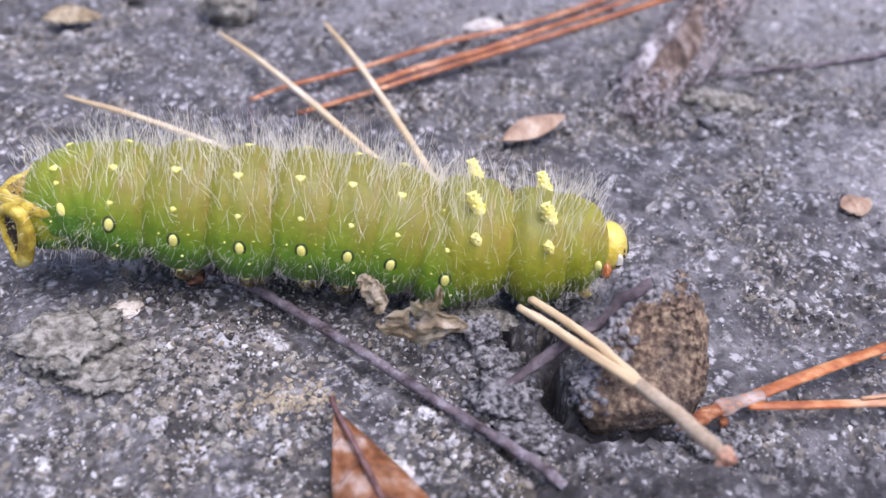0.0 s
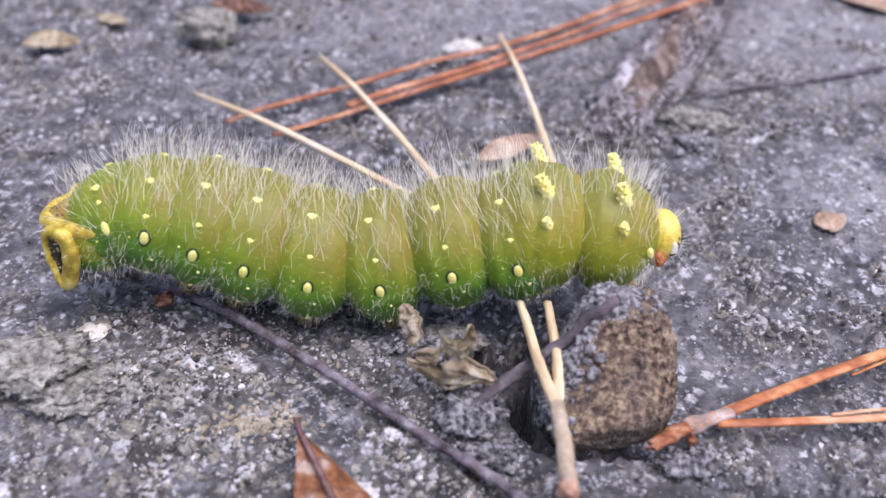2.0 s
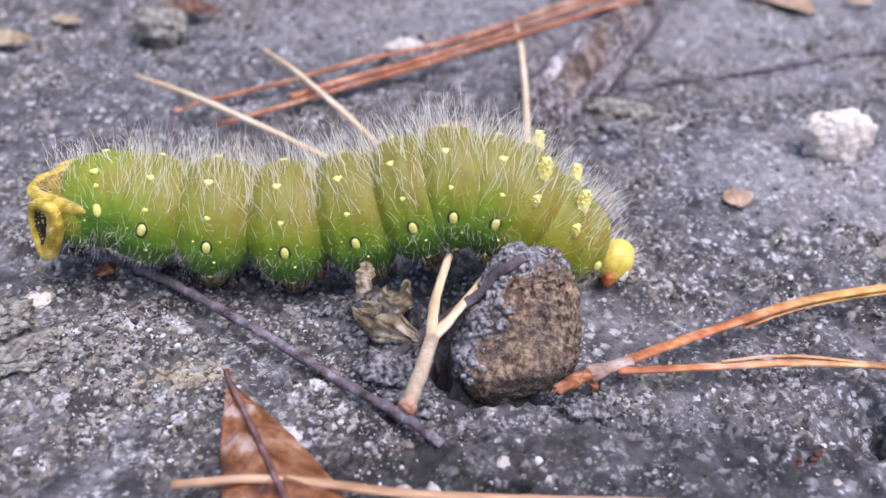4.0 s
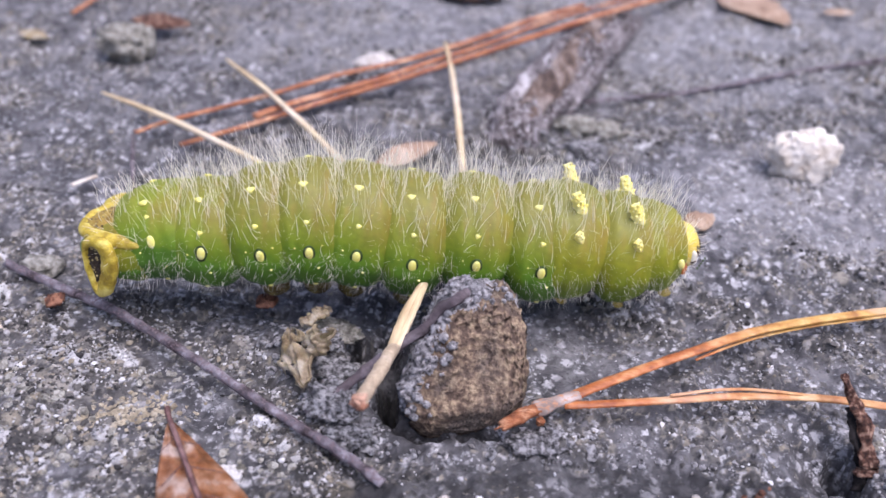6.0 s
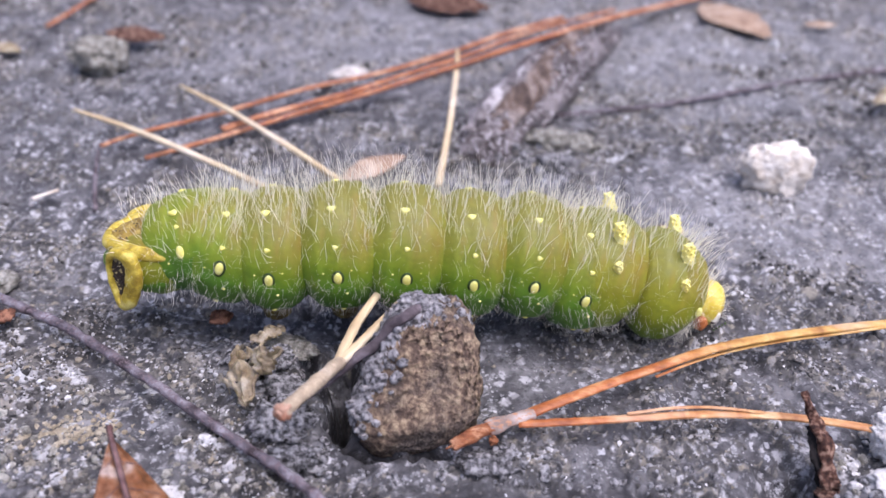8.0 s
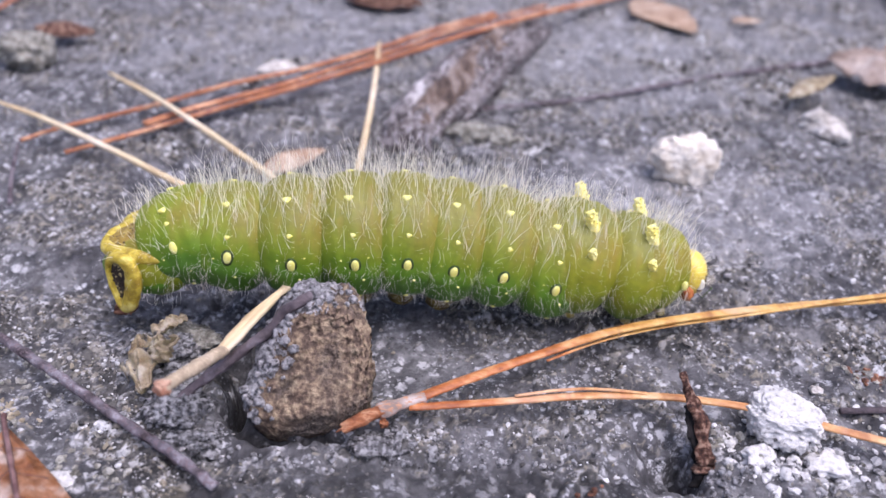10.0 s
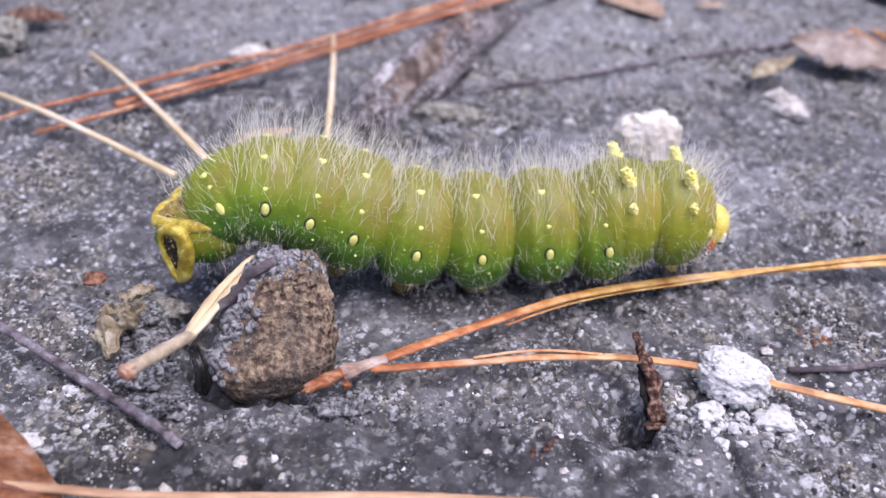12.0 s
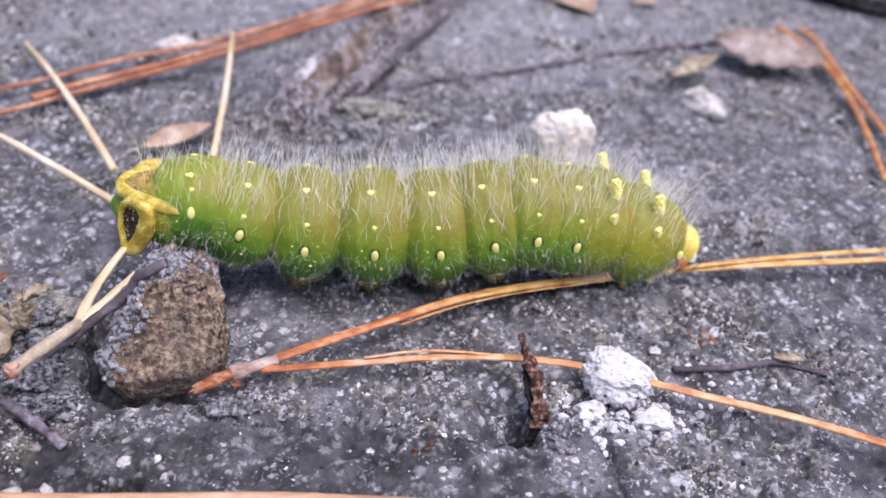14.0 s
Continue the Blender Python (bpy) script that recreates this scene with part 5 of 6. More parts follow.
def shield(centre, normal, up, width, height, rng, point=0.6, rim_r=0.55, tall=0.9, heavy=0.0):
    """A triangular plate with a thick rim: rim, then the warty field inside it."""
    normal, up = normal.normalized(), up.normalized()
    side = up.cross(normal).normalized()
    up = normal.cross(side)

    def edge(a, k=1.0):
        y = math.sin(a)
        w = width * (1 - point * 0.5 * (1 - y)) * abs(math.cos(a)) ** 0.85 * (1 if math.cos(a) > 0 else -1)
        return centre + side * (w * k) + up * (height * y * k)
    n = 36
    loop = [edge(2 * math.pi * i / n) for i in range(n)]
    verts, faces, m = [], [], 12
    for i in range(n):
        d = (loop[(i + 1) % n] - loop[i - 1]).normalized()
        out = d.cross(normal).normalized()
        for k in range(m):
            a = 2 * math.pi * k / m
            lumpy = 1 + 0.22 * noise.noise(loop[i] * 0.9) + 0.12 * noise.noise(loop[i] * 2.3)
            verts.append((loop[i] + out * (rim_r * lumpy * (1.0 + heavy * math.cos(2 * math.pi * i / n)) * math.cos(a)) + normal * (tall * rim_r * lumpy * abs(math.sin(a)) ** 0.7 * (1 if a < math.pi else -1))) * MM)
    for i in range(n):
        for k in range(m):
            a, b = i * m + k, i * m + (k + 1) % m
            c, d = ((i + 1) % n) * m + k, ((i + 1) % n) * m + (k + 1) % m
            faces.append((a, c, d, b))
    rim = (verts, faces)
    fv, ff = [(centre + normal * (2.9 * (tall - 0.9) - 0.1)) * MM], []
    for i in range(n):
        fv.append((edge(2 * math.pi * i / n, 0.9) + normal * (1.45 * (tall - 0.9))) * MM)
        ff.append((0, 1 + i, 1 + (i + 1) % n))
    warts = []
    for _ in range(90):
        a, k = rng.uniform(0, 6.283), math.sqrt(rng.uniform(0, 0.68))
        p = edge(a, k)
        size = rng.uniform(0.10, 0.22)
        v0, f0 = ICO[1]
        warts.append(([(p + q * size + normal * (0.02 + (tall - 0.9) * (2.85 - 1.4 * k))) * MM for q in v0], f0, 1 if rng.random() < 0.28 else 0))
    v, f, s = joined([(fv, ff, 0)] + warts)
    return rim, (v, f, s)


def build_caterpillar():
    rng = random.Random(11)
    thing = empty("caterpillar", pose(0, 0.091, 0))
    parts = {}
    for i, (key, (name, r, half)) in enumerate(SPECS.items()):
        ends = {"a8": (1.08, 0.90), "a7": (1.07, 0.96), "a6": (1.0, 0.95), "a1": (0.98, 1.0), "h3": (0.93, 1.03), "h2": (0.84, 1.08), "t1": (0.78, 1.15)}.get(key, (1.0, 1.0))
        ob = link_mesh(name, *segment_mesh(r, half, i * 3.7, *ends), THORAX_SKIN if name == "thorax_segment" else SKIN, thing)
        parts[key] = ob
        dress_segment(ob, key, r, half, rng)
        drop = {"a8": -1.9, "a7": -0.8}.get(key, 0.0) * MM
        for piece in [ob] + [q for q in bpy.data.objects if q.parent == ob] if drop else []:
            piece.data.transform(Matrix.Translation((0, 0, drop)))
    # tail end: last segment, back plate, two clasper plates
    v, f = segment_mesh(5.6, 4.6, 91.0, 1.2, 0.75)
    v = [Vector((p.x + 2.4 * MM, p.y * 0.95, p.z * 0.60 - 1.3 * MM)) for p in v]
    tail = parts["tl"] = link_mesh("tail_segment", v, f, SKIN, thing)
    for s in (-1, 1):
        rim, field = shield(Vector((0.4, s * 5.2, -1.3)), Vector((-0.46, s * 0.87, 0.12)), Vector((0.10, 0, 1)), 2.5, 3.6, rng, 0.62, 0.76, 0.9, -0.56 * s)
        link_mesh("clasper_rim", *rim, AMBER, tail, "amber rim of the rear clasper, thin behind and thick in front")
        link_mesh("clasper_field", field[0], field[1], [WARTS, WART_TIP], tail, "dark warty plate", field[2])
        v, f = lump((5.0 * MM, 2.9 * MM, 8.8 * MM), 4, 0.10, 1.5, 30.0 + s, base=-1.2)
        v = [pose(3.9 * MM, s * 2.9 * MM, -5.5 * MM, 0, 0, s * 16) @ q for q in v]
        link_mesh("clasper", v, f, THORAX_SKIN, tail, "thick olive green rear foot")
        # the rolled edge of the plate over the tail
        edge = smooth_line([(-1.9, s * 0.1, 1.9), (-1.4, s * 1.6, 1.8), (0.0, s * 3.0, 1.9), (2.2, s * 4.2, 2.0), (4.4, s * 4.9, 1.9), (6.4, s * 5.1, 1.6)], 5)
        size = [float(np.interp(k / (len(edge) - 1), (0, 0.2, 0.5, 0.8, 1), (0.75, 0.95, 1.0, 0.9, 0.6))) * MM for k in range(len(edge))]
        v, f = tube([Vector(q) * MM for q in edge], size, 14, 0.95, 0.12, 3.0 + s)
        link_mesh("tail_plate_rim", v, f, AMBER, tail, "thick amber rolled rim of the tail plate")
    v, f = lump((4.2 * MM, 3.2 * MM, 2.0 * MM), 4, 0.16, 2.0, 77.0, base=-0.6)
    plate = [pose(2.2 * MM, 0, 1.3 * MM, 0, -4, 0) @ q for q in v]
    link_mesh("tail_plate", plate, f, PLATE, tail, "brownish amber plate over the tail")
    warts = []
    for _ in range(170):
        p = plate[rng.randrange(len(plate))]
        warts.append(([p + q * rng.uniform(0.09, 0.2) * MM for q in ICO[1][0]], ICO[1][1], 1 if rng.random() < 0.35 else 0))
    v, f, slots = joined(warts)
    link_mesh("warts", v, f, [WARTS, WART_TIP], tail, "dark and pale warts on the tail plate", slots)
    hairs = []
    for _ in range(70):
        th, x = 5 + rng.gauss(0, 22), rng.uniform(2.5, 7.0)
        p, nrm = around(5.4, th, x)
        hairs.append((p + Vector((0, 0, -1.4)), nrm + Vector((rng.gauss(0.1, 0.3), 0, -0.2)), rng.uniform(0.8, 1.7), 0.03))
    for _ in range(70):
        th, s = 90 + rng.gauss(0, 50), rng.uniform(0, 5.0)
        p, nrm = around(5.4, th, s)
        hairs.append((p, nrm + Vector((rng.gauss(-0.2, 0.3), 0, 0.2)), rng.uniform(1.2, 2.6), 0.03))
    tagged(link_mesh("hairs", *hair_mesh(hairs, rng), HAIR, tail, "fine white hairs"), kind="stuff")
    # head
    v0, f0 = ICO[4]
    head_r = Vector((2.3, 3.0, 3.15))
    hv = [Vector((q.x * head_r.x * (1.0 if q.x > 0 else 1.3), q.y * head_r.y * (1 - 0.12 * q.z), q.z * head_r.z)) * MM for q in v0]
    head = parts["hd"] = link_mesh("head", hv, f0, HEAD_SKIN, thing, "glossy yellow head with dark stripes")
    for y0, wide in ((-0.74, 0.32), (-0.25, 0.2), (0.25, 0.2), (0.74, 0.32)):
        pts = []
        for k in range(9):
            a = radians(-62 + 78 * k / 8)
            cy = y0 * (1 - 0.25 * math.sin(a))
            w = math.sqrt(max(0.0, 1 - cy * cy))
            pts.append(Vector((head_r.x * w * math.cos(a) * 1.005, head_r.y * cy * (1 - 0.12 * math.sin(a)), head_r.z * w * math.sin(a) * 1.005)) * MM)
        v, f = tube(pts, [wide * w * MM for w in (0.5, 0.9, 1.1, 1.0, 0.9, 1.0, 0.9, 0.7, 0.3)], 8, 0.5, 0.2, y0)
        link_mesh("stripe", v, f, STRIPE, head, "dark stripe")
    for s in (-1, 1):
        pts = []
        for k in range(7):
            a = radians(-48 + 60 * k / 6)
            w = math.sqrt(1 - 0.90 ** 2)
            pts.append(Vector((head_r.x * w * math.cos(a) * 0.98, s * head_r.y * 0.90 * (1 - 0.12 * math.sin(a) * w), head_r.z * w * math.sin(a) * 1.6)) * MM)
        v, f = tube(pts, [q * MM for q in (0.2, 0.4, 0.5, 0.5, 0.45, 0.35, 0.15)], 8, 0.6, 0.15, s)
        link_mesh("cheek_patch", v, f, CHEEK, head, "cream patch on the cheek")
        v, f = lump((0.85 * MM, 0.8 * MM, 2.0 * MM), 3, 0.2, 2.0, 2.0 + s)
        link_mesh("mouthpart", [Vector((q.x - 0.9 * MM, q.y + s * 3.0 * MM, q.z - 2.5 * MM)) for q in v], f, MOUTH, head, "rust-red mouth part")
        for k in range(5):
            a = radians(-50 + 22 * k)
            p = Vector((1.3 + 0.25 * k % 2, s * 3.0, -2.2 + 0.35 * k)) * MM
            v0b, f0b = ICO[1]
            link_mesh("eye", [p + q * 0.16 * MM for q in v0b], f0b, RING, head)
    hairs = []
    for _ in range(110):
        q = Vector((rng.uniform(-0.6, 0.8), rng.gauss(0, 0.7), rng.uniform(-0.2, 1))).normalized()
        p = Vector((q.x * head_r.x, q.y * head_r.y, q.z * head_r.z))
        hairs.append((p, q + Vector((0.3, 0, 0.2)), rng.uniform(0.8, 1.8), 0.026))
    tagged(link_mesh("hairs", *hair_mesh(hairs, rng), HAIR, head, "fine white hairs"), kind="stuff")
    for piece in [head] + [q for q in bpy.data.objects if q.parent == head]:
        piece.data.transform(Matrix.Translation((0, 0, -1.2 * MM)))
    tagged(thing, "plump green hairy caterpillar with yellow horns and ringed spots", "caterpillar")
    return thing, parts


caterpillar, body = build_caterpillar()


# ---- what moves ----
def motions():
    walk(caterpillar, [(t, pose(x, 0.0910, 0)) for t, x in (
        (0, -0.00552), (0.5, -0.00346), (1, -0.00175), (1.5, 0.00053), (2, 0.00307), (2.5, 0.00572), (3, 0.00712), (3.5, 0.00896), (4, 0.01128), (4.5, 0.01380), (5, 0.01683), (5.5, 0.02010), (6, 0.02319), (6.5, 0.02538), (7, 0.02734), (7.5, 0.03022), (8, 0.03316), (8.5, 0.03624), (9, 0.03865), (9.5, 0.04184), (10, 0.04483), (10.5, 0.04816), (11, 0.04887), (11.5, 0.05175), (12, 0.05413), (12.5, 0.05650), (13, 0.05985), (13.5, 0.06271), (14, 0.06612))])
    walk(body['tl'], [(t, pose(x, 0, z, 0, p, 0)) for t, x, z, p in (
        (0, -0.03789, 0.01022, -3.8), (0.5, -0.03786, 0.01111, -3.9), (1, -0.03748, 0.01264, -3.6), (1.5, -0.03558, 0.01256, -6.6), (2, -0.03728, 0.01061, -6.4), (2.5, -0.03736, 0.01038, -4.7),
        (3, -0.03883, 0.00902, -3.2), (3.5, -0.04063, 0.00878, -2.2), (4, -0.04066, 0.01054, 0.7), (4.5, -0.03972, 0.01194, -0.7), (5, -0.03829, 0.01168, -3.6), (5.5, -0.03940, 0.01026, -4.1),
        (6, -0.03950, 0.01000, -3.5), (6.5, -0.04078, 0.00906, -3.0), (7, -0.04307, 0.00908, -2.2), (7.5, -0.04141, 0.01156, -0.9), (8, -0.04030, 0.01055, -3.0), (8.5, -0.03657, 0.00802, -14.0),
        (9, -0.03585, 0.00647, -14.4), (9.5, -0.03840, 0.00646, -12.2), (10, -0.04043, 0.00873, -6.4), (10.5, -0.04129, 0.01144, -2.9), (11, -0.04172, 0.01206, -3.0), (11.5, -0.04001, 0.01264, -3.5),
        (12, -0.03925, 0.00850, -12.0), (12.5, -0.03807, 0.00748, -14.1), (13, -0.04109, 0.00760, -7.3), (13.5, -0.04240, 0.01028, -1.3), (14, -0.04268, 0.01288, 6.8))])
    walk(body['a8'], [(t, pose(x, 0, z, 0, p, 0)) for t, x, z, p in (
        (0, -0.03093, 0.01339, -8.4), (0.5, -0.03056, 0.01487, -8.6), (1, -0.02980, 0.01643, -7.9), (1.5, -0.02932, 0.01701, -14.7), (2, -0.03037, 0.01417, -14.2), (2.5, -0.03064, 0.01340, -10.5),
        (3, -0.03130, 0.01211, -7.2), (3.5, -0.03261, 0.01152, -5.0), (4, -0.03304, 0.01262, 0.7), (4.5, -0.03195, 0.01459, -1.5), (5, -0.03139, 0.01510, -7.9), (5.5, -0.03190, 0.01329, -9.2),
        (6, -0.03186, 0.01302, -7.8), (6.5, -0.03226, 0.01248, -6.7), (7, -0.03316, 0.01211, -4.9), (7.5, -0.03298, 0.01427, -1.9), (8, -0.03220, 0.01379, -6.7), (8.5, -0.03188, 0.01416, -31.1),
        (9, -0.03172, 0.01384, -32.0), (9.5, -0.03182, 0.01327, -27.0), (10, -0.03283, 0.01325, -14.2), (10.5, -0.03351, 0.01465, -6.4), (11, -0.03346, 0.01527, -6.7), (11.5, -0.03285, 0.01566, -7.8),
        (12, -0.03216, 0.01452, -26.7), (12.5, -0.03238, 0.01397, -31.4), (13, -0.03269, 0.01297, -16.3), (13.5, -0.03412, 0.01275, -2.8), (14, -0.03487, 0.01412, 6.8))])
    walk(body['a7'], [(t, pose(x, 0, z, 0, p, 0)) for t, x, z, p in (
        (0, -0.02547, 0.01206, 11.4), (0.5, -0.02593, 0.01291, 18.9), (1, -0.02575, 0.01426, 24.6), (1.5, -0.02556, 0.01519, 26.4), (2, -0.02588, 0.01348, 13.1), (2.5, -0.02522, 0.01264, 5.5),
        (3, -0.02540, 0.01071, 8.3), (3.5, -0.02678, 0.01000, 10.7), (4, -0.02786, 0.01038, 17.6), (4.5, -0.02732, 0.01226, 21.3), (5, -0.02689, 0.01326, 19.5), (5.5, -0.02667, 0.01234, 8.4),
        (6, -0.02582, 0.01188, 3.4), (6.5, -0.02589, 0.01080, 5.6), (7, -0.02703, 0.01046, 6.5), (7.5, -0.02798, 0.01201, 14.0), (8, -0.02768, 0.01202, 15.1), (8.5, -0.02700, 0.01379, 7.3),
        (9, -0.02603, 0.01457, -3.2), (9.5, -0.02557, 0.01300, -0.0), (10, -0.02632, 0.01230, 5.8), (10.5, -0.02783, 0.01294, 13.4), (11, -0.02797, 0.01367, 14.4), (11.5, -0.02787, 0.01430, 16.6),
        (12, -0.02656, 0.01490, 6.5), (12.5, -0.02597, 0.01487, -1.8), (13, -0.02583, 0.01206, 4.5), (13.5, -0.02710, 0.01103, 10.7), (14, -0.02897, 0.01123, 19.1))])
    walk(body['a6'], [(t, pose(x, 0, z, 0, p, 0)) for t, x, z, p in (
        (0, -0.01813, 0.01080, 7.4), (0.5, -0.01919, 0.01098, 13.1), (1, -0.01984, 0.01186, 18.3), (1.5, -0.02057, 0.01266, 23.3), (2, -0.02051, 0.01187, 17.8), (2.5, -0.01880, 0.01225, 6.2),
        (3, -0.01806, 0.01017, -0.1), (3.5, -0.01862, 0.00887, 2.5), (4, -0.02005, 0.00850, 7.7), (4.5, -0.02052, 0.01013, 11.2), (5, -0.02089, 0.01138, 12.7), (5.5, -0.02030, 0.01158, 5.4),
        (6, -0.01858, 0.01223, -4.6), (6.5, -0.01790, 0.01107, -8.1), (7, -0.01873, 0.01048, -7.4), (7.5, -0.02048, 0.01115, -2.1), (8, -0.02178, 0.01098, 1.7), (8.5, -0.02158, 0.01284, 6.7),
        (9, -0.02012, 0.01449, 4.0), (9.5, -0.01838, 0.01328, -2.2), (10, -0.01857, 0.01179, 1.0), (10.5, -0.02044, 0.01153, 8.0), (11, -0.02086, 0.01203, 11.5), (11.5, -0.02227, 0.01251, 16.3),
        (12, -0.02112, 0.01326, 19.6), (12.5, -0.01958, 0.01436, 11.4), (13, -0.01780, 0.01180, 1.1), (13.5, -0.01850, 0.00980, 3.3), (14, -0.02065, 0.00919, 8.0))])
    walk(body['a5'], [(t, pose(x, 0, z, 0, p, 0)) for t, x, z, p in (
        (0, -0.01060, 0.01014, 2.9), (0.5, -0.01132, 0.00951, 8.1), (1, -0.01221, 0.00979, 11.9), (1.5, -0.01401, 0.01021, 16.5), (2, -0.01495, 0.00997, 17.6), (2.5, -0.01337, 0.01134, 13.5),
        (3, -0.01105, 0.01072, -0.3), (3.5, -0.01011, 0.00927, -6.3), (4, -0.01045, 0.00803, -3.5), (4.5, -0.01173, 0.00916, 0.9), (5, -0.01357, 0.01026, 4.9), (5.5, -0.01421, 0.01115, 4.9),
        (6, -0.01269, 0.01293, -1.1), (6.5, -0.01085, 0.01296, -10.4), (7, -0.01006, 0.01266, -14.7), (7.5, -0.01179, 0.01260, -10.1), (8, -0.01355, 0.01160, -1.7), (8.5, -0.01520, 0.01239, 5.1),
        (9, -0.01457, 0.01376, 12.3), (9.5, -0.01239, 0.01351, 4.0), (10, -0.01078, 0.01203, -1.1), (10.5, -0.01177, 0.01070, 5.0), (11, -0.01227, 0.01049, 9.5), (11.5, -0.01456, 0.01041, 12.8),
        (12, -0.01575, 0.01105, 19.5), (12.5, -0.01439, 0.01254, 22.4), (13, -0.01172, 0.01179, 5.2), (13.5, -0.01011, 0.01006, -3.0), (14, -0.01148, 0.00877, 1.4))])
    walk(body['a4'], [(t, pose(x, 0, z, 0, p, 0)) for t, x, z, p in (
        (0, -0.00356, 0.01007, 3.3), (0.5, -0.00364, 0.00877, 2.0), (1, -0.00422, 0.00856, 1.3), (1.5, -0.00599, 0.00835, 4.8), (2, -0.00777, 0.00783, 8.7), (2.5, -0.00811, 0.00968, 15.0),
        (3, -0.00572, 0.01024, 8.8), (3.5, -0.00300, 0.01060, -7.8), (4, -0.00165, 0.00961, -14.2), (4.5, -0.00286, 0.00985, -10.6), (5, -0.00503, 0.01003, -4.7), (5.5, -0.00691, 0.01043, 1.5),
        (6, -0.00710, 0.01246, 7.6), (6.5, -0.00503, 0.01343, 1.7), (7, -0.00275, 0.01466, -9.2), (7.5, -0.00350, 0.01416, -9.1), (8, -0.00542, 0.01146, 3.2), (8.5, -0.00740, 0.01156, 8.4),
        (9, -0.00847, 0.01196, 16.9), (9.5, -0.00678, 0.01248, 16.3), (10, -0.00438, 0.01207, 4.5), (10.5, -0.00352, 0.01004, 1.8), (11, -0.00353, 0.00915, 3.3), (11.5, -0.00582, 0.00878, 6.0),
        (12, -0.00764, 0.00849, 10.6), (12.5, -0.00834, 0.00972, 17.7), (13, -0.00588, 0.01072, 11.9), (13.5, -0.00332, 0.01060, -3.8), (14, -0.00269, 0.00876, -4.5))])
    walk(body['a3'], [(t, pose(x, 0, z, 0, p, 0)) for t, x, z, p in (
        (0, 0.00169, 0.00942, 9.5), (0.5, 0.00313, 0.00900, -1.9), (1, 0.00374, 0.00944, -11.1), (1.5, 0.00234, 0.00883, -13.5), (2, 0.00065, 0.00758, -6.5), (2.5, -0.00061, 0.00791, 3.0),
        (3, -0.00013, 0.00902, 5.6), (3.5, 0.00273, 0.01103, -4.2), (4, 0.00534, 0.01203, -18.2), (4.5, 0.00507, 0.01231, -20.7), (5, 0.00313, 0.01163, -17.3), (5.5, 0.00103, 0.01075, -6.8),
        (6, -0.00036, 0.01129, 4.8), (6.5, 0.00011, 0.01263, 9.5), (7, 0.00287, 0.01476, 5.7), (7.5, 0.00435, 0.01520, -4.5), (8, 0.00261, 0.01069, 3.9), (8.5, 0.00065, 0.01007, 8.8),
        (9, -0.00067, 0.00953, 12.4), (9.5, -0.00070, 0.01009, 16.1), (10, 0.00134, 0.01108, 9.2), (10.5, 0.00374, 0.01021, -2.2), (11, 0.00428, 0.00954, -5.4), (11.5, 0.00284, 0.00859, -3.8),
        (12, 0.00100, 0.00791, -0.6), (12.5, -0.00029, 0.00803, 4.9), (13, -0.00012, 0.00934, 8.8), (13.5, 0.00228, 0.01088, -0.7), (14, 0.00459, 0.01003, -9.3))])
    walk(body['a2'], [(t, pose(x, 0, z, 0, p, 0)) for t, x, z, p in (
        (0, 0.00657, 0.00837, 15.3), (0.5, 0.00807, 0.00917, 7.1), (1, 0.00924, 0.01121, -7.6), (1.5, 0.00957, 0.01209, -19.8), (2, 0.00891, 0.00973, -12.0), (2.5, 0.00790, 0.00883, -5.0),
        (3, 0.00738, 0.00896, 0.4), (3.5, 0.00856, 0.01146, 3.0), (4, 0.01015, 0.01350, -3.3), (4.5, 0.01060, 0.01492, -13.3), (5, 0.01018, 0.01477, -16.9), (5.5, 0.00890, 0.01231, -6.1),
        (6, 0.00743, 0.01124, 3.8), (6.5, 0.00670, 0.01146, 12.9), (7, 0.00782, 0.01361, 23.1), (7.5, 0.00959, 0.01519, 15.3), (8, 0.00997, 0.01041, 9.4), (8.5, 0.00875, 0.00906, 11.1),
        (9, 0.00780, 0.00838, 9.3), (9.5, 0.00714, 0.00847, 11.7), (10, 0.00766, 0.01012, 12.6), (10.5, 0.00971, 0.01055, 4.7), (11, 0.01043, 0.01047, -1.2), (11.5, 0.01112, 0.00991, -6.1),
        (12, 0.00988, 0.00868, -3.4), (12.5, 0.00862, 0.00827, -1.6), (13, 0.00773, 0.00862, 4.3), (13.5, 0.00822, 0.01074, 7.2), (14, 0.01028, 0.01088, 0.7))])
